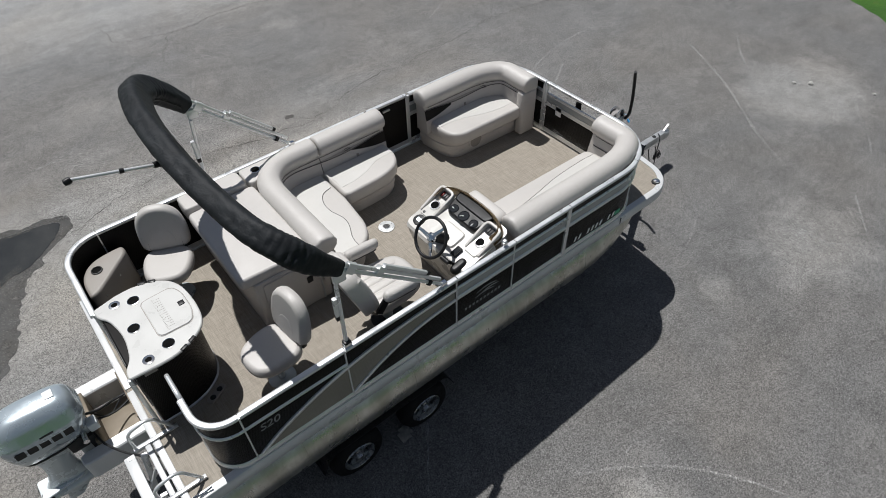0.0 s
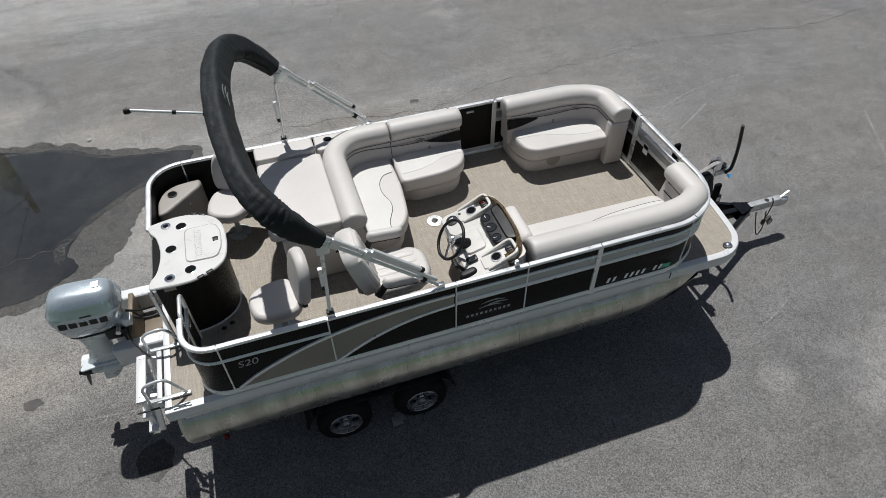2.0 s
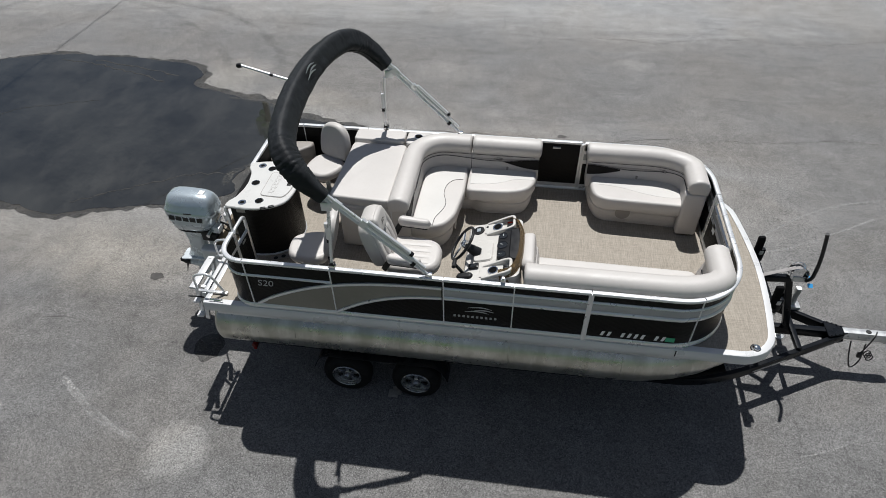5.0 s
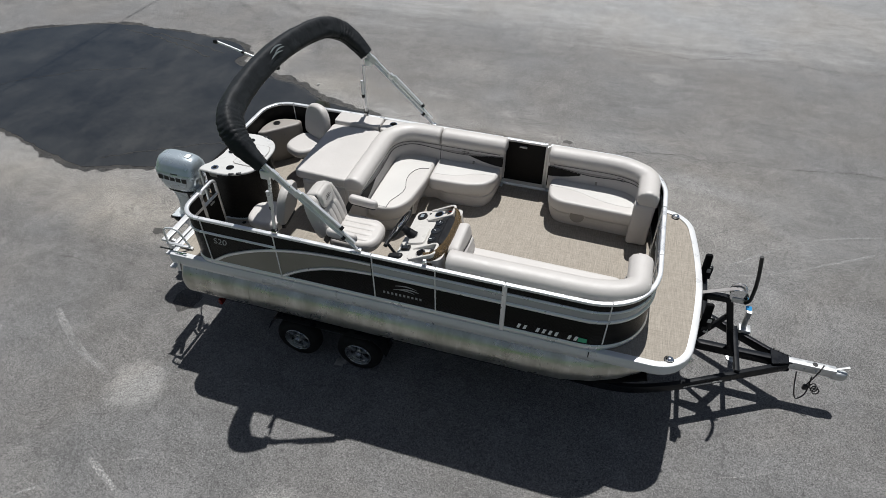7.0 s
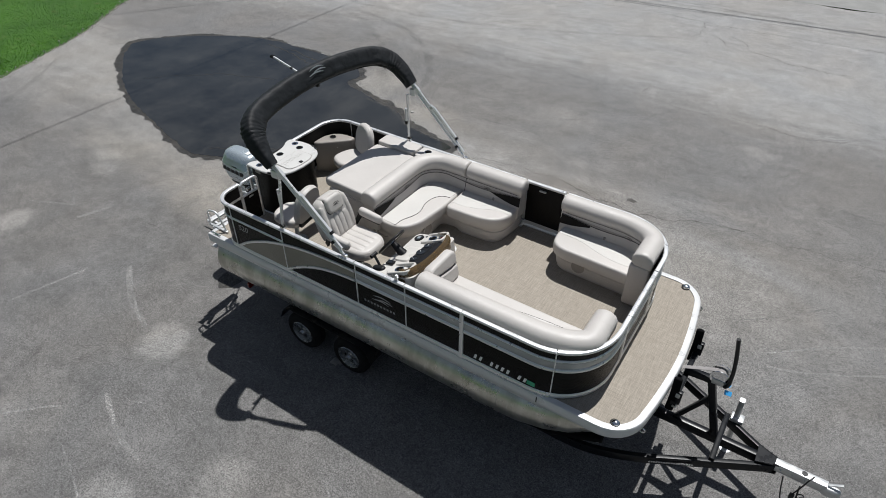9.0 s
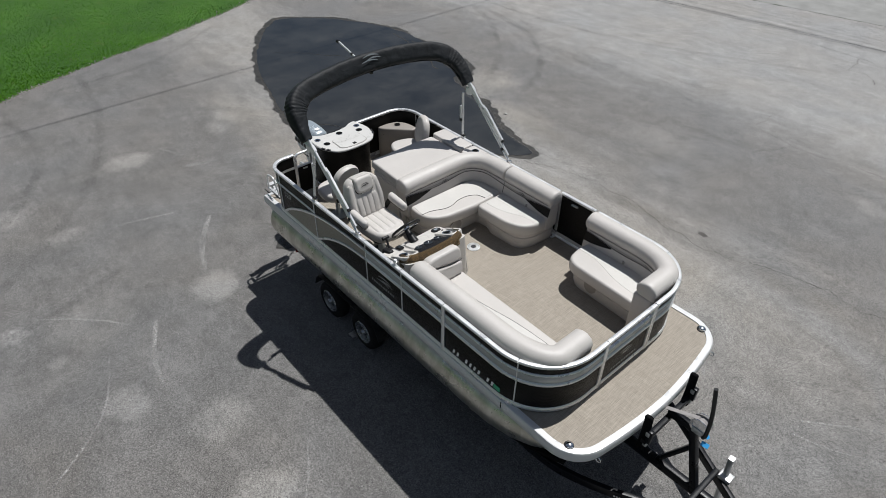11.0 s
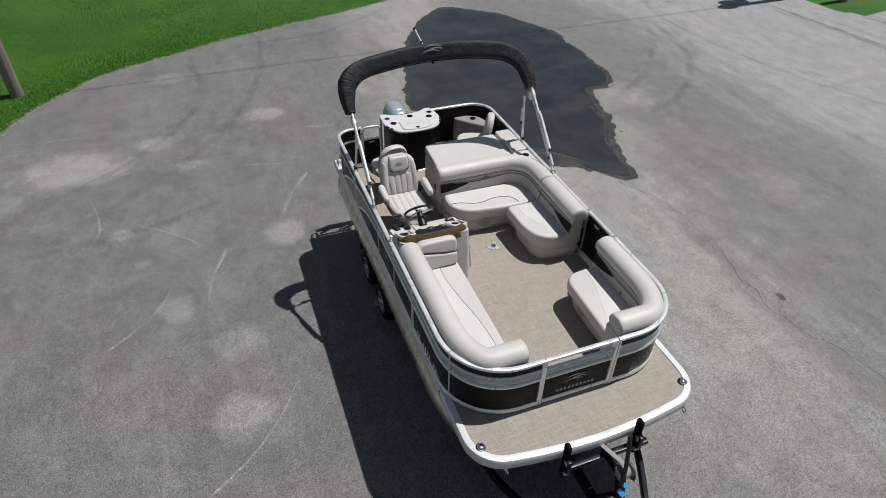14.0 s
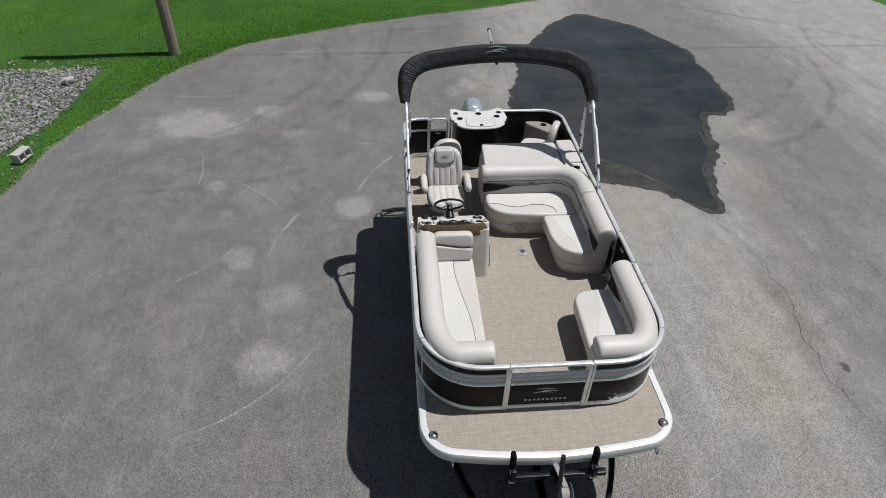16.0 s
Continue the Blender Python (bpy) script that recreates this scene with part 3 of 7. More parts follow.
def emblem(bm, m, size=1.0):
    """Three swept strokes."""
    for k, (x0, x1, y, b) in enumerate(((-0.5, 0.42, 0.12, 0.10), (-0.25, 0.5, 0.0, 0.07), (-0.6, 0.30, -0.10, 0.09))):
        pts = []
        for i in range(9):
            t = i / 8
            x = x0 + (x1 - x0) * t
            c = y + b * math.sin(t * math.pi * 0.9) - 0.05 * t
            pts.append((x, c, 0.03 * math.sin(math.pi * min(1, t * 0.85 + 0.08)) + 0.003))
        top = [bm.verts.new(m @ Vector((x * size, (c + w) * size, 0.002))) for x, c, w in pts]
        low = [bm.verts.new(m @ Vector((x * size, (c - w) * size, 0.002))) for x, c, w in pts]
        for i in range(8):
            bm.faces.new((low[i], low[i + 1], top[i + 1], top[i]))
    return bm


# ---- ground ----
rng = random.Random(7)
GRASS_EDGE = [(16.0, -12.5), (4.0, -10.0), (-1.4, -9.06), (-2.2, -9.0), (-3.8, -8.72), (-5.2, -8.1), (-7.1, -7.35), (-8.4, -6.4), (-9.35, -5.35), (-10.25, -3.55), (-11.35, -1.05), (-12.1, 1.3), (-12.65, 2.6), (-13.5, 4.6),
              (-15.1, 7.2), (-16.2, 11.0), (-13.8, 15.4), (-11.5, 16.6), (-9.4, 17.35), (-6.9, 17.75), (-5.9, 18.2), (3.8, 19.85), (6.8, 20.1), (16.0, 22.5), (21.0, 14.0), (17.0, 4.0), (15.3, 0.3), (15.0, -1.6)]


def rough_outline(pts, step, amp, seed, closed=True):
    """The smoothed outline with a ragged edge."""
    path = spline([(x, y, 0) for x, y in pts], 12, closed)
    if closed:
        path.append(path[0])
    path = along(path, step)[:-1] if closed else along(path, step)
    out = []
    n = len(path)
    for i, p in enumerate(path):
        t = (path[(i + 1) % n] - path[i - 1]).normalized()
        k = noise.noise(Vector((p.x * 1.3, p.y * 1.3, seed))) + 0.6 * noise.noise(Vector((p.x * 4.1, p.y * 4.1, seed + 5))) + 0.4 * noise.noise(Vector((p.x * 11, p.y * 11, seed + 9)))
        out.append(Vector((p.x - t.y * k * amp, p.y + t.x * k * amp, 0)))
    return out


def sheet(outline, z, depth=0.0):
    bm = bmesh.new()
    top = [bm.verts.new((p.x, p.y, z)) for p in outline]
    f = bm.faces.new(top)
    if depth:
        low = [bm.verts.new((p.x, p.y, z - depth)) for p in outline]
        n = len(top)
        for i in range(n):
            bm.faces.new((low[i], low[(i + 1) % n], top[(i + 1) % n], top[i]))
    bmesh.ops.triangulate(bm, faces=[f])
    return bm


def is_inside(x, y, poly):
    hit = False
    n = len(poly)
    for i in range(n):
        a, b = poly[i], poly[i - 1]
        if (a.y > y) != (b.y > y) and x < (b.x - a.x) * (y - a.y) / (b.y - a.y) + a.x:
            hit = not hit
    return hit


LOT = rough_outline(GRASS_EDGE, 0.16, 0.07, 3.0)
LOT_COARSE = LOT[::6]


def land_height(x, y):
    """Turf lies a little below the paving and rises behind its edge."""
    d = max(0.0, -8.9 - x * 0.55 - (y + 0.0) * 0.42) if y < 6 else 0.0
    ditch = -0.16 * math.exp(-((x + 5.2) ** 2 / 9 + (y + 11.0) ** 2 / 2.2))
    return -0.03 + 0.06 * noise.noise(Vector((x * 0.4, y * 0.4, 2))) * min(1.0, d) + min(1.4, 0.05 * d) + ditch


bm = bmesh.new()
axis = [-400, -200, -100, -60, -40] + [-30 + i * 0.75 for i in range(81)] + [40, 60, 100, 200, 400]
grid = [[bm.verts.new((x, y, land_height(x, y))) for y in axis] for x in axis]
for i in range(len(axis) - 1):
    for j in range(len(axis) - 1):
        if is_inside(axis[i] + 0.3, axis[j] + 0.3, LOT_COARSE) and is_inside(axis[i + 1], axis[j + 1], LOT_COARSE) and abs(axis[i]) < 30:
            for v in (grid[i][j], grid[i + 1][j], grid[i + 1][j + 1], grid[i][j + 1]):
                v.co.z = min(v.co.z, -0.05)
for i in range(len(axis) - 1):
    for j in range(len(axis) - 1):
        bm.faces.new((grid[i][j], grid[i + 1][j], grid[i + 1][j + 1], grid[i][j + 1]))
ground = tagged(part("ground", bm, M_TURF), "mown green turf with a few dry spots round the lot", "grass", kind="structure")

lot = tagged(part("asphalt_lot", sheet(LOT, 0.0, 0.12), M_ASPHALT), "weathered pale grey asphalt with patches, cracks and stains", "asphalt", kind="structure")

ROAD_EDGE = [(-6.3, 18.0), (-5.3, 18.35), (3.8, 19.88), (6.9, 20.1), (17.0, 22.4), (40.0, 30.0)]
bm = bmesh.new()
near = [bm.verts.new((x, y, 0.006)) for x, y in ROAD_EDGE]
far = [bm.verts.new((x - 1.5, y + 9.0, 0.006)) for x, y in ROAD_EDGE]
for k in range(len(near) - 1):
    bm.faces.new((near[k], near[k + 1], far[k + 1], far[k]))
tagged(part("concrete_road", bm, M_ROAD), "pale concrete road along the far edge of the lot", "road", kind="structure")

PUDDLE = [(-0.3, 4.72), (-0.85, 4.1), (-1.2, 3.95), (-1.64, 3.62), (-2.0, 3.2), (-2.1, 2.8), (-1.95, 2.5), (-2.15, 2.3), (-2.6, 2.05), (-3.3, 1.93), (-4.1, 1.72), (-4.8, 1.52), (-5.7, 1.7), (-6.5, 1.92), (-7.4, 2.15),
          (-8.65, 2.62), (-9.35, 3.0), (-10.42, 3.75), (-11.1, 4.35), (-11.42, 4.85), (-10.85, 5.78), (-10.0, 6.45), (-9.2, 6.9), (-8.2, 7.22), (-7.0, 7.2), (-5.7, 7.15), (-4.85, 7.0), (-4.35, 6.6), (-4.35, 6.08), (-3.2, 5.72), (-2.2, 5.42), (-1.5, 5.0), (-0.95, 4.92)]
DAMP = [(-0.2, 4.7), (-0.75, 4.05), (-1.05, 3.75), (-1.2, 3.25), (-1.35, 2.75), (-1.75, 2.3), (-2.4, 1.95), (-3.3, 1.82), (-4.1, 1.6), (-4.85, 1.38), (-5.7, 1.56), (-6.5, 1.8), (-7.4, 2.03),
        (-8.72, 2.5), (-9.42, 2.88), (-10.55, 3.62), (-11.35, 4.3), (-11.62, 4.9), (-10.95, 5.9), (-10.05, 6.57), (-9.2, 7.0), (-8.2, 7.32), (-7.0, 7.3), (-5.68, 7.25), (-4.77, 7.1), (-4.2, 6.66), (-4.15, 6.2), (-3.12, 5.86), (-2.12, 5.56), (-1.4, 5.15), (-0.85, 5.02)]
wet = rough_outline(DAMP, 0.05, 0.13, 21.0)
tagged(part("wet_asphalt", sheet(wet, 0.004), M_WET), "dark damp asphalt round the puddle", "wet asphalt", kind="structure")
pool = rough_outline(PUDDLE, 0.04, 0.06, 31.0)
tagged(part("puddle", sheet(pool, 0.008), M_WATER), "wide shallow rain puddle, dark and mirroring the sky", "puddle", kind="structure")


def crack(bm, pts, width, seed, z=0.003):
    path = along(spline([(x, y, 0) for x, y in pts], 8), 0.035)
    vs = []
    for i, p in enumerate(path):
        t = (path[min(i + 1, len(path) - 1)] - path[max(i - 1, 0)]).normalized()
        s = Vector((-t.y, t.x, 0))
        k = noise.noise(Vector((p.x * 2.2, p.y * 2.2, seed))) * 0.09 + noise.noise(Vector((p.x * 7, p.y * 7, seed))) * 0.05 + noise.noise(Vector((p.x * 23, p.y * 23, seed))) * 0.02
        w = width * (0.35 + 0.9 * abs(noise.noise(Vector((p.x * 6, p.y * 6, seed + 3)))))
        c = p + s * k
        vs.append((bm.verts.new((c.x - s.x * w, c.y - s.y * w, z)), bm.verts.new((c.x + s.x * w, c.y + s.y * w, z))))
    for (a, b), (c, d) in zip(vs, vs[1:]):
        bm.faces.new((a, c, d, b))


bm = bmesh.new()
for i, (pts, w) in enumerate((
        ([(-0.24, 4.42), (0.21, 4.57), (0.6, 4.78), (1.13, 4.82), (1.73, 4.87), (2.14, 4.86), (3.06, 4.67), (3.78, 4.62), (4.3, 4.68), (4.8, 4.88), (5.45, 5.05), (5.95, 5.1), (6.42, 5.04), (6.86, 5.18), (7.89, 5.22), (8.79, 5.41), (10.12, 5.3), (11.26, 5.15), (12.5, 4.93), (14.5, 5.2)], 0.0085),
        ([(2.19, 10.56), (2.25, 9.77), (2.71, 9.55), (3.16, 9.39), (3.76, 9.45), (4.43, 9.55), (5.11, 9.54), (5.61, 9.48), (5.93, 9.44), (7.6, 9.8), (9.5, 9.7), (11.5, 10.2)], 0.0075),
        ([(3.16, 9.39), (2.9, 8.69), (2.71, 8.18)], 0.008), ([(5.61, 9.48), (5.95, 9.3), (6.07, 9.0)], 0.007),
        ([(-1.6, 15.88), (0.44, 16.1), (2.23, 15.98), (3.71, 15.98), (5.09, 16.12), (7.12, 16.2), (12.0, 16.8)], 0.010),
        ([(2.11, 15.95), (2.25, 15.21), (2.1, 14.32)], 0.011), ([(2.18, 14.84), (2.72, 14.93), (3.16, 14.28)], 0.010),
        ([(3.11, 15.19), (3.59, 14.75), (3.86, 14.22), (4.41, 14.06), (4.96, 13.77), (5.44, 13.78), (6.01, 13.75), (6.55, 13.76)], 0.012),
        ([(-3.7, -0.61), (-3.27, -0.59), (-2.86, -0.65), (-2.6, -0.58), (-2.2, -0.4)], 0.005),
        ([(-9.7, 8.3), (-8.4, 9.9), (-6.8, 10.4), (-5.1, 11.9), (-2.4, 12.6)], 0.007),
        ([(-7.7, 8.2), (-6.3, 9.1), (-4.6, 8.8), (-2.2, 10.1)], 0.006),
        ([(5.2, 6.9), (6.4, 8.1), (6.8, 9.8), (9.2, 11.4)], 0.005),
        ([(3.19, -2.69), (3.48, -2.73), (3.76, -2.8), (4.15, -3.0), (4.47, -3.23), (4.72, -3.38)], 0.003))):
    crack(bm, pts, w, 40 + i)
tagged(part("crack", bm, M_CRACK), "crooked dirt-filled cracks running across the asphalt", "crack", kind="stuff")


def blot(cx, cy, r, seed, squash=0.6):
    return [Vector((cx + r * (1 + 0.5 * noise.noise(Vector((math.cos(a) * 2, math.sin(a) * 2, seed)))) * math.cos(a),
                    cy + squash * r * (1 + 0.5 * noise.noise(Vector((math.cos(a) * 2, math.sin(a) * 2, seed)))) * math.sin(a), 0)) for a in (2 * math.pi * k / 26 for k in range(26))]


for cx, cy, r in ((3.65, 4.95, 0.1), (-2.32, 0.34, 0.11)):
    tagged(part("oil_stain", sheet(blot(cx, cy, r, cx), 0.0035), M_OIL), "small dark oil stain soaked into the asphalt", "stain", group="oil stains")
tagged(part("wet_stain", sheet(rough_outline([(-1.2, -0.78), (-1.08, -0.62), (-0.9, -0.6), (-0.78, -0.74), (-0.82, -0.98), (-0.98, -1.08), (-1.12, -0.96)], 0.02, 0.07, 8.0), 0.0035), M_WET), "damp drip stain on the asphalt under the stern", "stain")



def ribbon(bm, pts, width, z):
    path = along(spline([(x, y, 0) for x, y in pts], 8), 0.12)
    vs = []
    for i, p in enumerate(path):
        t = (path[min(i + 1, len(path) - 1)] - path[max(i - 1, 0)]).normalized()
        w = width * (0.6 + 0.7 * abs(noise.noise(Vector((p.x * 3, p.y * 3, z * 900)))))
        if i in (0, len(path) - 1):
            w *= 0.1
        vs.append((bm.verts.new((p.x + t.y * w, p.y - t.x * w, z)), bm.verts.new((p.x - t.y * w, p.y + t.x * w, z))))
    for (a, b), (c, d) in zip(vs, vs[1:]):
        bm.faces.new((a, c, d, b))


bm = bmesh.new()
for k in range(260):
    x, y = rng.uniform(-11, 13), rng.uniform(-7.5, 15)
    if -2.2 < x < 7.7 and -1.2 < y < 1.2 or is_inside(x, y, [Vector((a, b)) for a, b in PUDDLE]):
        continue
    a = rng.choice((0.5, 0.62, 2.3, 1.2, 0.1)) + rng.uniform(-0.35, 0.35)
    length, bend = rng.uniform(0.25, 1.9), rng.uniform(-0.25, 0.25)
    d, s = Vector((math.cos(a), math.sin(a))), Vector((-math.sin(a), math.cos(a)))
    q = [Vector((x, y)) + d * (length * u) + s * (bend * length * u * u) for u in (0, 0.33, 0.66, 1.0)]
    if all(is_inside(p.x, p.y, LOT_COARSE) for p in q):
        ribbon(bm, [(p.x, p.y) for p in q], rng.choice((0.005, 0.007, 0.009, 0.012, 0.024)), 0.0025)
for pts, w in (([(-2.67, -1.51), (-1.9, -2.01), (-1.19, -2.26)], 0.06), ([(-0.62, -3.31), (-0.17, -3.51), (0.24, -3.66), (0.73, -3.73)], 0.05), ([(-5.77, -7.26), (-5.66, -5.33), (-5.52, -3.91)], 0.025), ([(-3.47, -3.11), (-3.11, -1.81)], 0.03), ([(-4.64, -1.22), (-4.37, -0.42)], 0.06), ([(2.61, -2.64), (3.41, -3.15), (4.01, -3.86), (4.3, -4.56)], 0.02), ([(-0.35, -4.09), (0.65, -4.5), (1.35, -5.29)], 0.02),
               ([(6.56, 2.23), (7.95, 3.25), (9.72, 3.71), (11.47, 3.44)], 0.02), ([(3.89, 6.55), (5.9, 6.9), (8.31, 6.61)], 0.018)):
    ribbon(bm, pts, w, 0.0025)
for pts, w in (([(11.2, 2.0), (10.42, 0.66), (9.43, -0.64), (8.9, -1.6)], 0.035), ([(8.78, 3.14), (7.29, 2.26), (6.6, 2.0)], 0.03), ([(-5.6, -8.6), (-5.46, -7.6), (-5.24, -5.54)], 0.02)):
    ribbon(bm, pts, w, 0.0025)
tagged(part("scuff_mark", bm, M_SCUFF), "pale scuff and scrape marks on the asphalt", "scuff mark", kind="stuff")
bm = bmesh.new()
for pts, w in (([(-8.6, 10.7), (-8.0, 10.5), (-6.8, 9.9), (-5.85, 9.2), (-4.56, 7.98), (-3.84, 6.87)], 0.13), ([(-7.9, 10.8), (-7.33, 10.7), (-5.42, 10.13), (-4.03, 9.13), (-3.0, 7.86), (-2.6, 6.8)], 0.13), ([(-12.29, 12.99), (-8.48, 11.44), (-3.33, 11.98), (1.72, 14.1)], 0.12),
               ([(-10.86, -1.4), (-7.82, -1.83), (-4.55, -3.31), (-1.69, -6.23)], 0.12), ([(-9.32, -3.51), (-6.94, -3.32), (-4.5, -4.69), (-2.45, -7.19)], 0.12), ([(-12.35, 3.17), (-10.57, 0.5), (-10.2, -2.31)], 0.1), ([(-3.43, 17.64), (2.01, 17.69), (6.9, 17.38), (12.96, 17.65)], 0.07), ([(-3.44, 17.95), (1.99, 17.99), (6.88, 17.65), (12.93, 17.86)], 0.09), ([(-0.88, -8.14), (-1.38, -6.9), (-1.62, -4.87), (-2.16, -3.3)], 0.1)):
    ribbon(bm, pts, w, 0.0022)
for pts, w in (([(-7.55, 15.9), (-5.2, 16.25), (-0.7, 16.88), (3.1, 17.22), (7.0, 17.75), (14.0, 18.8)], 0.09), ([(-6.0, 16.0), (1.0, 16.8), (3.18, 16.92), (7.04, 17.33), (14.0, 18.3)], 0.07), ([(-6.9, 16.6), (-0.8, 17.25), (3.1, 17.6), (7.0, 18.15), (14.0, 19.2)], 0.12)):
    ribbon(bm, pts, w, 0.0022)
tagged(part("tyre_mark", bm, M_SKID), "faint dark curved tyre marks on the asphalt", "tyre mark", kind="stuff")

# first two strips paint the overhead wires' dark reflections, the others are silt
bm = bmesh.new()
for i, (pts, w) in enumerate((([(-8.06, 6.93), (-6.9, 6.74), (-5.1, 6.2)], 0.03), ([(-7.21, 6.98), (-6.28, 6.8), (-4.9, 6.5)], 0.03), ([(-4.67, 1.85), (-3.92, 2.3), (-3.16, 2.76), (-2.12, 3.02)], 0.022), ([(-9.0, 3.4), (-7.6, 4.6), (-6.1, 5.2)], 0.012))):
    crack(bm, pts, w, 70 + i, 0.0098)
tagged(part("reflection_silt_line", bm, M_REFLECT_SILT), "dark lines on the shallow puddle: painted wire reflections and silt", "silt", kind="stuff")
bm = bmesh.new()
ribbon(bm, [(-0.9, 4.2), (-1.15, 4.05), (-1.64, 3.65), (-2.0, 3.25), (-2.24, 3.0), (-2.2, 2.6)], 0.09, 0.0102)
ribbon(bm, [(-3.4, 5.66), (-2.5, 5.5), (-2.07, 5.26), (-1.57, 5.0), (-0.6, 4.85)], 0.05, 0.0102)
tagged(part("silt_bar", bm, M_GRIT), "pale bar of grit washed up at the puddle's rim", "grit", kind="stuff")
verge_line = [p for p in LOT if p.x < 0 and p.y < 9]
bm = bmesh.new()
pairs = []
for i, p in enumerate(verge_line):
    t = (verge_line[min(i + 1, len(verge_line) - 1)] - verge_line[max(i - 1, 0)]).normalized()
    w = 0.05 + 0.10 * abs(noise.noise(Vector((p.x * 1.7, p.y * 1.7, 61)))) + 0.04 * abs(noise.noise(Vector((p.x * 9, p.y * 9, 63))))
    pairs.append([bm.verts.new((p.x + t.y * k, p.y - t.x * k, 0.0015)) for k in (-w, w * 0.8)])
for a, b in zip(pairs, pairs[1:]):
    if (a[0].co - b[0].co).length < 0.6:
        bm.faces.new((a[0], b[0], b[1], a[1]))
tagged(part("verge_dust", bm, M_DUST), "pale dusty crumbs along the ragged edge of the asphalt", "dirt", kind="stuff")

# crushed stone bed beside the lot
STONES = [(-1.0, -11.0), (-3.24, -9.9), (-4.5, -9.46), (-6.0, -9.12), (-7.6, -8.9), (-7.75, -10.2), (-7.65, -12.0), (-6.5, -14.5), (-1.0, -14.5)]
bed = [Vector((x, y, 0)) for x, y in STONES]
verts, faces = [], []
base = [(-1, -1, -0.5), (1, -1, -0.6), (1.1, 1, -0.5), (-0.9, 1, -0.5), (-0.7, -0.7, 0.6), (0.8, -0.6, 0.7), (0.6, 0.7, 0.55), (-0.7, 0.8, 0.65)]
quads = [(0, 3, 2, 1), (4, 5, 6, 7), (0, 1, 5, 4), (1, 2, 6, 5), (2, 3, 7, 6), (3, 0, 4, 7)]
while len(verts) < 8 * 11000:
    x, y = rng.uniform(-8.3, -1.0), rng.uniform(-14.5, -9.3)
    verge = not is_inside(x, y, bed)
    if verge and (rng.random() > 0.10 or is_inside(x, y, LOT_COARSE)):
        continue
    s = rng.uniform(0.008, 0.03) if verge else rng.uniform(0.014, 0.042)
    q = Euler((rng.uniform(0, 6), rng.uniform(0, 6), rng.uniform(0, 6))).to_matrix()
    k = len(verts)
    c = Vector((x, y, land_height(x, y) + 0.02))
    for b in base:
        verts.append(c + q @ Vector([b[i] * s * rng.uniform(0.75, 1.25) for i in range(3)]))
    faces += [tuple(k + i for i in f) for f in quads]
# loose chips along the ragged edge of the paving
for p in LOT:
    if p.x < 0 and p.y < 9:
        for _ in range(5):
            x, y = p.x + rng.gauss(0, 0.09), p.y + rng.gauss(0, 0.09)
            s = rng.uniform(0.006, 0.02)
            q = Euler((rng.uniform(0, 6), rng.uniform(0, 6), rng.uniform(0, 6))).to_matrix()
            k = len(verts)
            for b in base:
                verts.append(Vector((x, y, 0.004)) + q @ Vector([b[i] * s * rng.uniform(0.75, 1.25) for i in range(3)]))
            faces += [tuple(k + i for i in f) for f in quads]
me = bpy.data.meshes.new("gravel")
me.from_pydata(verts, [], faces)
me.materials.append(M_GRAVEL)
tagged(new("gravel", me), "bed of crushed grey limestone beside the lot", "gravel", kind="stuff")

# turf blades
verts, faces = [], []
while len(faces) < 170000:
    x, y = rng.uniform(-26, -1.0), rng.uniform(-14, 9)
    d2 = (x + 9) ** 2 + (y + 5) ** 2
    if rng.random() > 28 / (28 + d2) or is_inside(x, y, LOT_COARSE) or (is_inside(x, y, bed) and rng.random() > 0.02):
        continue
    a, h, w = rng.uniform(0, 6.28), rng.uniform(0.015, 0.045), rng.uniform(0.006, 0.014)
    z = land_height(x, y) - 0.005
    k = len(verts)
    dx, dy = math.cos(a) * w, math.sin(a) * w
    lx, ly = rng.uniform(-0.035, 0.035), rng.uniform(-0.035, 0.035)
    verts += [(x - dx, y - dy, z), (x + dx, y + dy, z), (x + lx, y + ly, z + h)]
    faces.append((k, k + 1, k + 2))
me = bpy.data.meshes.new("grass")
me.from_pydata(verts, [], faces)
me.materials.append(M_BLADE)
tagged(new("grass", me), "short green grass blades along the lot edge", "grass", kind="stuff")

# concrete block on the verge
block = thing("concrete_block", "grey hollow concrete block lying on the grass verge", "concrete block", (-2.88, -9.28, 0))
BM = place(-2.88, -9.28, -0.02, 0, 0, -12)
bm = bmesh.new()
for lo, hi in (((-0.2, -0.1, 0), (0.2, -0.065, 0.19)), ((-0.2, 0.065, 0), (0.2, 0.1, 0.19)), ((-0.2, -0.066, 0), (-0.165, 0.066, 0.19)), ((-0.017, -0.066, 0), (0.017, 0.066, 0.19)), ((0.165, -0.066, 0), (0.2, 0.066, 0.19))):
    box(bm, lo, hi, 0.004, BM @ place(0, 0, 0.1, 90, 0, 0) @ place(0, 0, -0.095))
part("shell", bm, M_CONCRETE, block)


def stone(name, x, y, s, label):
    bm = bmesh.new()
    bmesh.ops.create_icosphere(bm, subdivisions=2, radius=s)
    for v in bm.verts:
        v.co *= 1 + 0.7 * noise.noise(v.co * (1.7 / s) + Vector((x, y, 0)))
        v.co.z = v.co.z * 0.6 + s * 0.35
        v.co += Vector((x, y, 0))
    return tagged(part(name, bm, M_CONCRETE, None, "", 12), label, "stone", group="loose stones")


stone("stone", 11.56, -0.4, 0.05, "pale loose stone lying on the asphalt")
stone("stone", 11.35, -0.19, 0.04, "pale loose stone lying on the asphalt")
stone("stone", -2.0, 5.66, 0.035, "pale loose stone at the rim of the puddle")
stone("stone", 12.08, -1.32, 0.03, "pale loose stone lying on the asphalt")
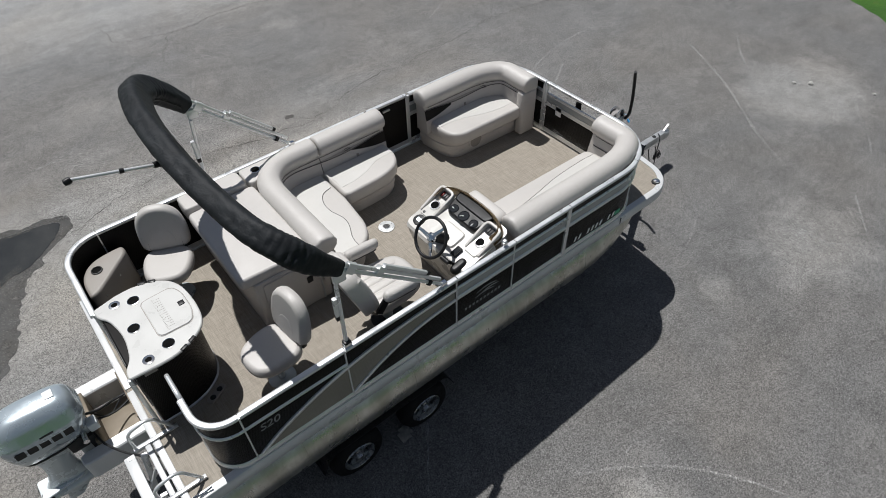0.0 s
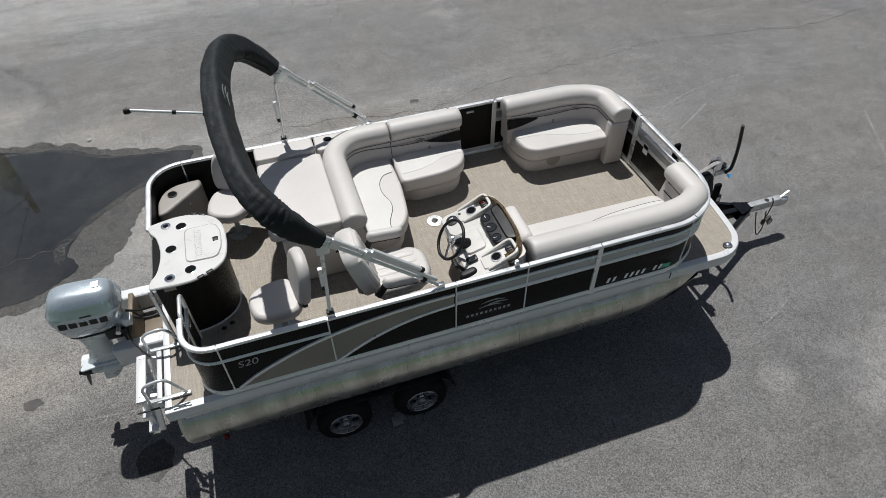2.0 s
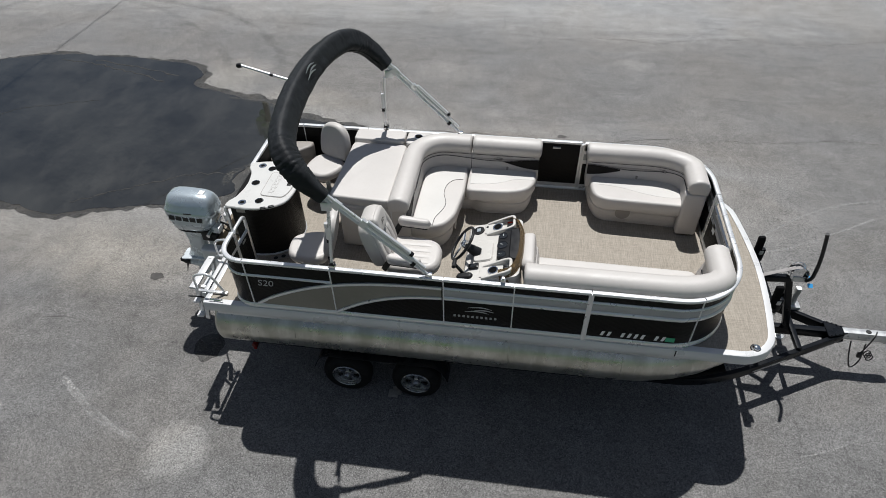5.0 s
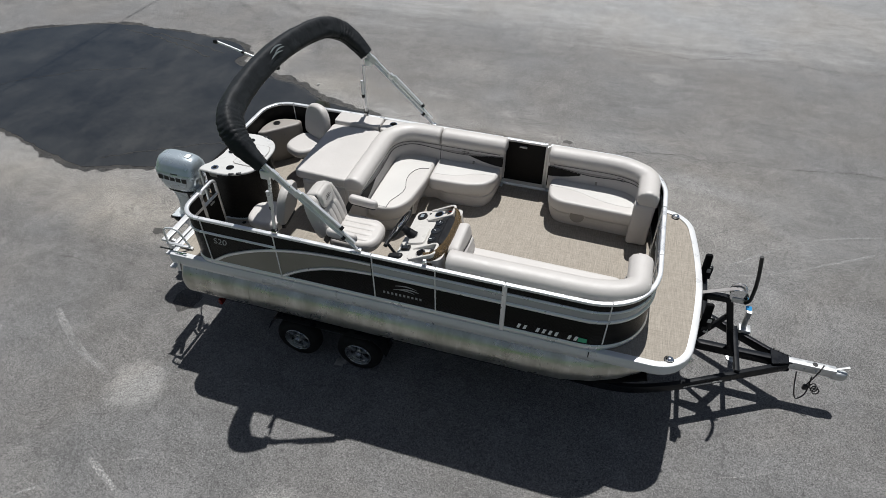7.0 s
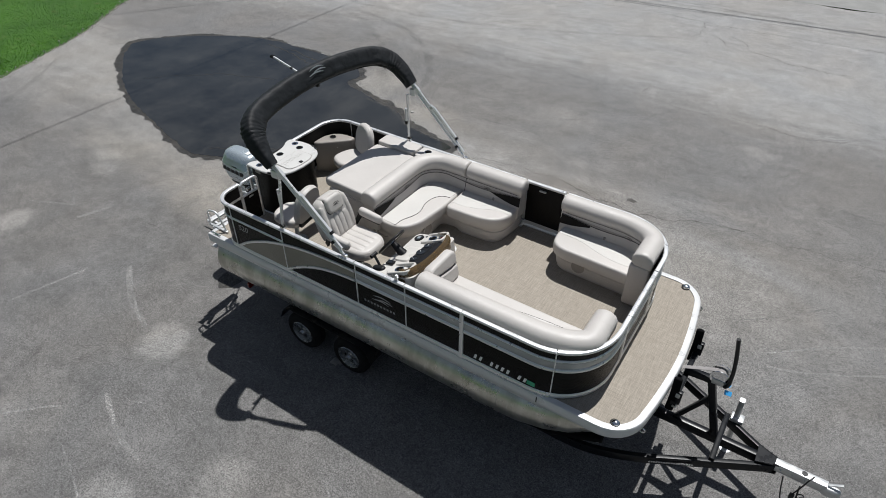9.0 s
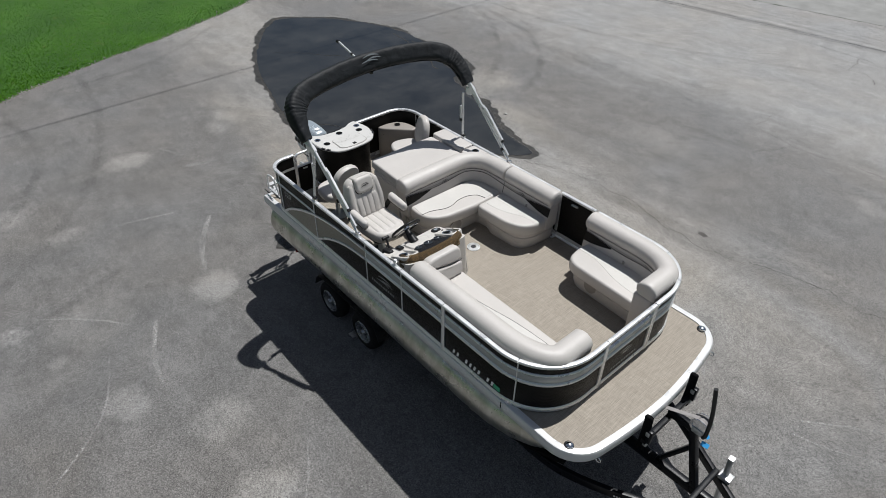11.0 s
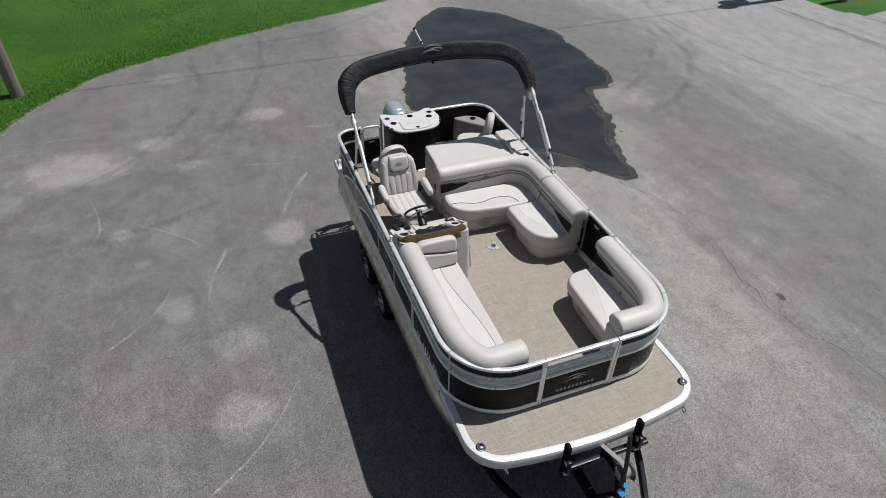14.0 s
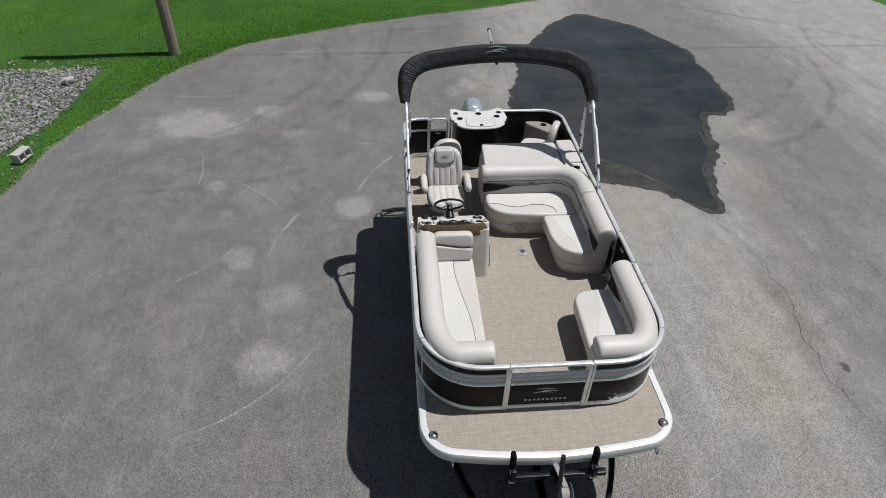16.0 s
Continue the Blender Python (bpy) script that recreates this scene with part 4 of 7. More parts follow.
stone("stone", -6.69, -9.77, 0.15, "large pale limestone lump in the gravel")


def pole(x, y, h, r, label):
    t = thing("utility_pole", label, "utility pole", (x, y, 0), "utility poles")
    part("shaft", tube([(x, y, -0.3 + (h + 0.3) * k / 8) for k in range(9)], [r * (1 - 0.035 * k) for k in range(9)], 18), M_POLE, t)
    return t


pole_a = pole(-8.6, -7.6, 10.0, 0.155, "weathered round wooden utility pole standing in the grass")
part("collar", lathe([(0.155, 1.9), (0.168, 1.9), (0.168, 1.96), (0.155, 1.96)], 16, place(-8.6, -7.6, 0)), M_STEEL, pole_a)
pole_b = pole(-8.75, 18.2, 10.4, 0.16, "weathered round wooden utility pole carrying grey transformers")
part("transformer", lathe([(0.02, 8.2), (0.22, 8.22), (0.24, 8.3), (0.24, 8.95), (0.2, 9.02), (0.02, 9.05)], 18, place(-9.1, 18.1, 0)), M_GREYMETAL, pole_b)
part("transformer", lathe([(0.02, 8.2), (0.22, 8.22), (0.24, 8.3), (0.24, 8.95), (0.2, 9.02), (0.02, 9.05)], 18, place(-8.75, 17.83, 0.1)), M_GREYMETAL, pole_b)
part("transformer", lathe([(0.02, 8.2), (0.22, 8.22), (0.24, 8.3), (0.24, 8.95), (0.2, 9.02), (0.02, 9.05)], 18, place(-9.05, 18.5, -0.15)), M_GREYMETAL, pole_b)
pole(-7.9, 18.9, 2.4, 0.15, "short dark wooden post at the road edge")


def wire(p, q, sag, r=0.013):
    p, q = Vector(p), Vector(q)
    pts = [p.lerp(q, k / 24) - UP * (sag * 4 * (k / 24) * (1 - k / 24)) for k in range(25)]
    tagged(part("overhead_wire", tube(pts, r, 6), M_RUBBER), "black overhead wire strung between utility poles", "wire", group="overhead wires")


wire((-8.45, -7.6, 9.7), (-8.75, 18.2, 9.8), 0.35, 0.014)
wire((-8.75, 18.2, 9.6), (-26.0, -8.0, 9.6), 0.4)
wire((-8.75, 18.2, 5.9), (34.0, 23.0, 6.0), 0.3, 0.02)
wire((-8.75, 18.2, 6.5), (34.0, 23.5, 6.6), 0.3)


# ---- boat: hull and deck ----
FLOOR = 1.48
boat = thing("pontoon_boat", "black and silver pontoon boat with tan deck on its trailer", "boat", (2.6, 0, 0.8))
EDGE = fillet([(-0.415, -1.32, 0), (5.60, -1.32, 0), (5.74, -0.4, 0), (5.74, 0.4, 0), (5.60, 1.32, 0), (-0.415, 1.32, 0)], [0, 0.34, 0.5, 0.5, 0.34, 0], 8)
part("deck", slab([(p.x, p.y) for p in inset(flat2(EDGE), 0.006)], 1.40, FLOOR, 0.004), M_FLOOR, boat, "tan woven vinyl deck floor")
TRIM_PROFILE = [(0.062, 1.478), (0.062, 1.49), (0.012, 1.494), (-0.006, 1.488), (-0.016, 1.47), (-0.018, 1.385), (-0.008, 1.36), (0.004, 1.36), (0.004, 1.478)]
trim = part("edge_trim", sweep(EDGE, TRIM_PROFILE), M_TRIM, boat, "white moulded deck edge trim")
for x in (4.62,):
    for s in (-1, 1):
        part("trim_joint", bm_box((x, s * 1.338 - 0.004, 1.40), (x + 0.01, s * 1.338 + 0.004, 1.48)), M_RIB, boat)
part("stern_trim", bm_box((-0.42, -1.32, 1.40), (-0.36, -0.02, 1.492), 0.006), M_TRIM, boat)
part("stern_trim", bm_box((-0.42, 0.02, 1.40), (-0.36, 1.32, 1.492), 0.006), M_TRIM, boat)


def pontoon(y):
    loops = []
    for x, r, cz in ((-0.41, 0.28, 1.01), (-0.395, 0.32, 1.01), (-0.36, 0.345, 1.01), (0.8, 0.345, 1.01), (2.0, 0.345, 1.01), (3.2, 0.345, 1.01), (4.05, 0.345, 1.01), (4.4, 0.337, 1.02), (4.72, 0.305, 1.06), (4.98, 0.255, 1.12), (5.2, 0.185, 1.20), (5.36, 0.095, 1.28), (5.43, 0.03, 1.335)):
        loops.append([Vector((x, y + r * math.cos(a), cz + r * math.sin(a))) for a in (2 * math.pi * k / 40 for k in range(40))])
    p = part("pontoon", rings(bmesh.new(), loops, False), M_HULL, boat, "brushed aluminium pontoon tube with water stains", 30)
    for x in (0.55, 1.75, 2.95, 4.15):
        part("weld_seam", lathe([(0.344, 0), (0.349, 0.004), (0.349, 0.012), (0.344, 0.016)], 36, place(x, y, 1.01, 0, 90, 0)), M_HULL, p)
    s = -1 if y < 0 else 1
    part("mount_bracket", bm_box((-0.2, y - 0.2, 1.29), (4.9, y + 0.2, 1.399), 0.004), M_STEEL, boat)
    part("deck_skirt", bm_box((-0.3, s * 1.292 - 0.012, 1.30), (4.7, s * 1.292 + 0.012, 1.40), 0.004), M_RAIL, boat)


pontoon(-0.985)
pontoon(0.985)
for k in range(9):
    part("cross_member", bm_box((-0.1 + k * 0.6, -1.22, 1.33), (-0.04 + k * 0.6, 1.22, 1.40), 0.004), M_STEEL, boat)

# ---- boat: fence ----
FENCE = fillet([(-0.07, -0.60, 0), (-0.07, -1.31, 0), (5.15, -1.31, 0), (5.15, 1.295, 0), (-0.31, 1.295, 0), (-0.31, 0.30, 0)], [0, 0.24, 0.66, 0.66, 0.34, 0], 14)
FENCE = along(FENCE, 0.035)


def fence_index(x, y):
    return min(range(len(FENCE)), key=lambda i: (FENCE[i].x - x) ** 2 + (FENCE[i].y - y) ** 2)


def run(p, q, gap=0.0):
    """The stretch of the fence line between two places on it, less a gap at its ends."""
    i, j = fence_index(*p), fence_index(*q)
    pts = [v.copy() for v in FENCE[i:j + 1]]
    if gap and len(pts) > 2:
        pts[0] = pts[0].lerp(pts[1], gap / (pts[1] - pts[0]).length)
        pts[-1] = pts[-1].lerp(pts[-2], gap / (pts[-1] - pts[-2]).length)
    return pts


def strip(name, pts, u, z0, z1, thick, material, parent, label="", soft=0.004):
    prof = [(u + a, (z0 + z1) / 2 + b) for a, b in rrect(thick, z1 - z0, min(soft, thick * 0.45), 2)]
    return part(name, sweep(pts, prof), material, parent, label)


def bowed(pts, z0, z1, parent, name="rail", out=0.022):
    """A rounded rail standing proud of the fence."""
    h = z1 - z0
    prof = [(0.012, z0), (0.012, z1), (-0.008, z1), (-out * 0.8, z1 - h * 0.2), (-out, (z0 + z1) / 2), (-out * 0.8, z0 + h * 0.2), (-0.008, z0)]
    return part(name, sweep(pts, prof), M_RAIL, parent)


TOP_PROFILE = [(u - 0.006, z + 2.178) for u, z in rrect(0.052, 0.036, 0.012, 3)]
POSTS_S = [(0.19, -1.31), (1.09, -1.31), (2.245, -1.31), (2.945, -1.31), (3.675, -1.31), (4.74, -1.31)]
POSTS_P = [(4.74, 1.295), (3.68, 1.295), (3.06, 1.295), (2.0, 1.295), (0.9, 1.295), (0.03, 1.295)]


def fence_section(name, p, q, striped, label, open_top=False):
    """One framed section: black sheet, bottom and top rails, and silver stripes where it has them."""
    f = part(name, sweep(run(p, q, 0.004), TOP_PROFILE), M_RAIL, boat, label)
    bowed(run(p, q, 0.004), 1.492, 1.56, f, "bottom_rail")
    if striped:
        if not open_top:
            strip("upper_panel", run(p, q, 0.004), 0.0, 2.07, 2.166, 0.014, M_PANEL, f)
        bowed(run(p, q, 0.004), 2.03, 2.066, f, "stripe_rail", 0.02)
        strip("silver_band", run(p, q, 0.004), 0.0, 1.935, 2.035, 0.018, M_SILVER, f)
        bowed(run(p, q, 0.004), 1.885, 1.938, f, "stripe_rail", 0.024)
        strip("lower_panel", run(p, q, 0.004), 0.002, 1.55, 1.892, 0.014, M_PANEL, f)
    else:
        strip("panel", run(p, q, 0.004), 0.002, 1.55, 2.17, 0.014, M_PANEL, f)
    return f


def fence_post(p, w=0.016, out=0.012):
    i = fence_index(*p)
    c = FENCE[i]
    t = (FENCE[i + 1] - FENCE[i - 1]).normalized()
    n = Vector((-t.y, t.x, 0))
    a = c - n * out
    prof = [(x, y) for x, y in rrect(w, 0.03, 0.004, 2)]
    bm = bmesh.new()
    loops = [[Vector((a.x + t.x * u + n.x * (v + 0.012), a.y + t.y * u + n.y * (v + 0.012), z)) for u, v in prof] for z in (1.50, 2.165)]
    return part("fence_post", rings(bm, loops, False), M_RAIL, boat)


corner_s = fence_section("fence_section", (-0.07, -0.93), (0.19, -1.31), False, "curved black stern fence section with silver rails")
side_aft = fence_section("fence_section", (0.19, -1.31), (1.09, -1.31), False, "black side fence section with a silver rail")
side_mid = fence_section("fence_section", (1.09, -1.31), (2.245, -1.31), False, "black side fence section with a sweeping taupe panel")
bowed(run((-0.07, -0.93), (1.09, -1.31)), 1.962, 2.0, side_aft, "stripe_rail", 0.02)
fence_section("fence_section", (2.245, -1.31), (2.945, -1.31), True, "black fence section with silver stripes and a swoosh mark")
fence_section("fence_section", (2.945, -1.31), (3.675, -1.31), True, "black fence section with silver stripes")
reg_section = fence_section("fence_section", (3.675, -1.31), (4.74, -1.31), True, "black fence section with silver stripes and registration marks")
fence_section("fence_section", (4.74, -1.31), (5.15, -0.44), True, "curved black bow fence section with silver stripes")
fence_section("fence_section", (5.15, 0.41), (4.74, 1.295), True, "curved black bow fence section with silver stripes")
fence_section("fence_section", (4.74, 1.295), (3.68, 1.295), True, "black fence section with silver stripes")
fence_section("fence_section", (3.06, 1.295), (2.0, 1.295), True, "black fence section with silver stripes")
fence_section("fence_section", (2.0, 1.295), (0.9, 1.295), False, "plain black side fence section")
fence_section("fence_section", (0.9, 1.295), (0.03, 1.295), False, "plain black side fence section")
fence_section("fence_section", (0.03, 1.295), (-0.31, 0.30), False, "curved black stern fence section")
for p in POSTS_S + POSTS_P:
    wide = p in ((3.675, -1.31), (3.06, 1.295), (3.68, 1.295))
    fence_post(p, 0.05 if wide else 0.014, 0.02 if wide else 0.013)
fence_post((-0.07, -0.93), 0.04, 0.012)

# sweeping taupe panel with its two arched rails
Y_OUT = -1.319
ARC_A = spline([(0.24, Y_OUT, 1.56), (0.45, Y_OUT, 1.70), (0.8, Y_OUT, 1.855), (1.15, Y_OUT, 1.955), (1.5, Y_OUT, 2.015), (1.9, Y_OUT, 2.045), (2.24, Y_OUT, 2.05)], 6)
ARC_B = spline([(1.12, Y_OUT, 1.555), (1.25, Y_OUT, 1.64), (1.45, Y_OUT, 1.745), (1.7, Y_OUT, 1.835), (1.95, Y_OUT, 1.885), (2.24, Y_OUT, 1.91)], 6)


def height_on(curve, x):
    for a, b in zip(curve, curve[1:]):
        if a.x <= x <= b.x:
            return a.z + (b.z - a.z) * (x - a.x) / (b.x - a.x)
    return 1.56


bm = bmesh.new()
cols = []
for k in range(50):
    x = 0.26 + (2.238 - 0.26) * k / 49
    lo = height_on(ARC_B, x) if x > 1.12 else 1.556
    hi = max(lo + 0.002, height_on(ARC_A, x))
    cols.append([(bm.verts.new((x, Y_OUT + 0.001, lo)), bm.verts.new((x, Y_OUT + 0.001, hi))), (bm.verts.new((x, Y_OUT + 0.012, lo)), bm.verts.new((x, Y_OUT + 0.012, hi)))])
for a, b in zip(cols, cols[1:]):
    bm.faces.new((a[0][0], b[0][0], b[0][1], a[0][1]))
    bm.faces.new((a[0][1], b[0][1], b[1][1], a[1][1]))
    bm.faces.new((a[1][0], a[0][0], b[0][0], b[1][0]))
part("taupe_panel", bm, M_TAUPE, side_mid, "taupe sweep panel")
part("arched_rail", sweep(ARC_A, rrect(0.036, 0.03, 0.01, 2), Vector((0, 1, 0))), M_RAIL, side_mid)
part("arched_rail", sweep(ARC_B, rrect(0.036, 0.03, 0.01, 2), Vector((0, 1, 0))), M_RAIL, side_mid)
bm = bmesh.new()
SIDE = Matrix(((1, 0, 0, 0), (0, 0, -1, 0), (0, 1, 0, 0), (0, 0, 0, 1)))
emblem(bm, Matrix.Translation((2.64, -1.321, 1.775)) @ SIDE, 0.27)
part("emblem", bm, M_SILVER, side_mid, "pale swoosh emblem")
for k in range(10):
    part("name_mark", text_bars(bmesh.new(), [0.024], 0.032, Matrix.Translation((2.36 + k * 0.0464, -1.321, 1.66)) @ SIDE, 0.7, 0.0), M_SILVER, side_mid)
lettering("model_mark", "S20", 0.12, Matrix.Translation((0.29, -1.3215, 1.845)) @ SIDE, M_SILVER, side_aft, 0.2)
for k, x in enumerate((0.0, 0.065, 0.20, 0.265, 0.33, 0.395, 0.53, 0.595)):
    part("registration_mark", text_bars(bmesh.new(), [0.03], 0.066, Matrix.Translation((3.85 + x, -1.321, 1.592)) @ SIDE, 0.3, 0.25), M_WHITE, reg_section)
part("decal", bm_box((4.49, -1.323, 1.59), (4.58, -1.319, 1.65)), M_GREEN, reg_section, "small green decal")

# bow gate
gate = thing("bow_gate", "black and silver bow gate with open upper slot", "gate", (5.15, 0, 1.5))
GX = 5.15
part("gate_frame", sweep([(GX, -0.425, 0), (GX, 0.395, 0)], TOP_PROFILE), M_RAIL, gate)
for y in (-0.425, 0.395):
    part("gate_post", bm_box((GX - 0.018, y - 0.02, 1.5), (GX + 0.02, y + 0.02, 2.162), 0.004), M_RAIL, gate)
    part("hinge_post", bm_box((GX - 0.018, y + (0.012 if y > 0 else -0.05) + 0.012, 1.5), (GX + 0.022, y + (0.012 if y > 0 else -0.05) + 0.038, 2.165), 0.004), M_RAIL, gate)
GRUN = [Vector((GX, -0.4, 0)), Vector((GX, 0.37, 0))]
bowed(GRUN, 1.505, 1.565, gate, "bottom_rail")
bowed(GRUN, 2.02, 2.056, gate, "stripe_rail", 0.02)
strip("silver_band", GRUN, 0.0, 1.94, 2.025, 0.018, M_SILVER, gate)
bowed(GRUN, 1.885, 1.94, gate, "stripe_rail", 0.024)
strip("panel", GRUN, 0.002, 1.555, 1.892, 0.014, M_PANEL, gate)
FRONT = Matrix(((0, 0, 1, GX + 0.007), (1, 0, 0, -0.015), (0, 1, 0, 1.77), (0, 0, 0, 1)))
part("emblem", emblem(bmesh.new(), FRONT, 0.24), M_SILVER, gate, "pale swoosh emblem")
for k in range(10):
    part("name_mark", text_bars(bmesh.new(), [0.024], 0.032, FRONT @ Matrix.Translation((-0.22 + k * 0.0464, -0.15, 0)), 0.7, 0.0), M_SILVER, gate)
part("warning_label", bm_box((GX - 0.012, 0.12, 1.82), (GX - 0.006, 0.21, 1.95)), M_WHITE, gate, "white warning label with a red heading")

# side door
door = thing("side_gate", "black boarding gate in a silver frame on the side fence", "gate", (3.37, 1.275, 1.5))
DRUN = [Vector((3.66, 1.295, 0)), Vector((3.10, 1.295, 0))]
part("gate_frame", sweep(DRUN, TOP_PROFILE), M_RAIL, door)
for x in (3.10, 3.66):
    part("gate_post", bm_box((x - 0.016, 1.278, 1.5), (x + 0.016, 1.312, 2.162), 0.004), M_RAIL, door)
bowed(DRUN, 1.505, 1.56, door, "bottom_rail")
strip("panel", DRUN, 0.002, 1.55, 2.165, 0.014, M_PANEL, door)
part("latch", bm_box((3.30, 1.255, 2.10), (3.40, 1.282, 2.12), 0.004), M_STEEL, door)
part("threshold", bm_box((3.08, 1.19, 1.481), (3.12, 1.282, 1.493), 0.003), M_RAIL, door)

# stern gate
sgate = thing("stern_gate", "stern gate with a silver tube frame and a black lower panel", "gate", (-0.07, -0.76, 1.5))
part("gate_frame", tube(fillet([(-0.07, -0.90, 1.52), (-0.07, -0.90, 2.178), (-0.07, -0.61, 2.178), (-0.07, -0.61, 1.52)], 0.07), 0.019, 10), M_RAIL, sgate)
part("crossbar", tube([(-0.07, -0.90, 1.97), (-0.07, -0.61, 1.97)], 0.017), M_RAIL, sgate)
part("panel", bm_box((-0.076, -0.89, 1.53), (-0.064, -0.62, 1.96)), M_PANEL, sgate)
part("latch", bm_box((-0.062, -0.8, 1.91), (-0.052, -0.72, 1.935), 0.003), M_STEEL, sgate)

# small deck fittings
for y in (-1.2, 1.2):
    c = thing("docking_light", "round black and chrome docking light on the bow deck", "light", (5.42, y, FLOOR), "docking lights")
    part("base", lathe([(0.0, 0), (0.052, 0), (0.049, 0.014), (0.03, 0.02), (0.0, 0.02)], 20, place(5.42, y, FLOOR)), M_RIB, c)
    part("lens", lathe([(0.040, 0.012), (0.038, 0.026), (0.027, 0.036), (0.0, 0.04)], 18, place(5.425, y, FLOOR)), M_CHROME, c, "chrome lamp cap")
for x, s in ((4.66, -1), (4.66, 1), (-0.27, -1)):
    c = thing("mooring_cleat", "small polished metal cleat on the deck edge", "cleat", (x, s * 1.30, 1.49), "mooring cleats")
    part("foot", bm_box((x - 0.03, s * 1.295 - 0.015, 1.491), (x + 0.03, s * 1.295 + 0.015, 1.502), 0.004), M_CHROME, c)
    part("horn", tube(spline([(x - 0.075, s * 1.295, 1.522), (x - 0.03, s * 1.295, 1.512), (x + 0.03, s * 1.295, 1.512), (x + 0.075, s * 1.295, 1.522)], 4), 0.008, 8), M_CHROME, c)
for y in (-1.02, 1.08):
    c = thing("bow_eye", "steel mooring eye under the bow edge", "mooring eye", (5.68, y, 1.36), "bow eyes")
    part("eye", tube([(5.66 + 0.03 * math.cos(a), y, 1.345 + 0.03 * math.sin(a)) for a in (2 * math.pi * k / 14 for k in range(14))], 0.008, 8, closed=True), M_CHROME, c)
socket = thing("table_socket", "round brushed metal table socket set in the deck", "table socket", (2.55, 0.23, FLOOR))
part("plate", lathe([(0.0, 0.001), (0.092, 0.001), (0.09, 0.007), (0.04, 0.009), (0.036, 0.004), (0.0, 0.003)], 28, place(2.55, 0.23, FLOOR)), M_STEEL, socket)
part("socket_ring", lathe([(0.03, 0.004), (0.034, 0.011), (0.024, 0.011), (0.022, 0.0045), (0.0, 0.0045)], 24, place(2.55, 0.23, FLOOR)), M_CHROME, socket)
for k in range(6):
    a = k * math.pi / 3
    part("screw", lathe([(0.0, 0.006), (0.006, 0.006), (0.005, 0.0095), (0.0, 0.0095)], 8, place(2.55 + 0.07 * math.cos(a), 0.23 + 0.07 * math.sin(a), FLOOR)), M_CHROME, socket)

# ---- boat: seating ----
BOLSTER = [(-0.02, 2.085), (-0.026, 2.20), (0.0, 2.25), (0.06, 2.284), (0.13, 2.282), (0.195, 2.25), (0.222, 2.195), (0.215, 2.14), (0.18, 2.095)]
BACK = [(0.02, 1.74), (0.02, 2.10), (0.168, 2.10), (0.182, 2.03), (0.215, 1.90), (0.225, 1.84), (0.225, 1.74)]


def lean(z):
    """How far the back's face stands in at height z."""
    return 0.168 + (2.10 - z) * 0.235


def back_line(path, i0, i1, height, out=0.004):
    """A line drawn on the face of a seat back."""
    fr = frames(path)
    n = i1 - i0
    return [fr[i0 + k][0] + fr[i0 + k][2] * (lean(height(k / n)) + out) + UP * height(k / n) for k in range(n + 1)]


def inlay(path, i0, i1, low, high):
    fr = frames(path)
    bm = bmesh.new()
    cols = []
    n = i1 - i0
    for k in range(n + 1):
        p, _, s, _ = fr[i0 + k]
        lo, hi = low(k / n), high(k / n)
        cols.append([bm.verts.new(p + s * (lean(lo + (hi - lo) * j / 3) + 0.003) + UP * (lo + (hi - lo) * j / 3)) for j in range(4)])
    for a, b in zip(cols, cols[1:]):
        for j in range(3):
            bm.faces.new((a[j], b[j], b[j + 1], a[j + 1]))
    return bm


def ease(t):
    t = min(1.0, max(0.0, t))
    return t * t * (3 - 2 * t)


def pipe_height(s):
    """The stitched wave on a seat back, s metres from its dark end."""
    return 2.052 - 0.045 * ease(s / 0.55) + 0.035 * ease((s - 0.6) / 0.6)


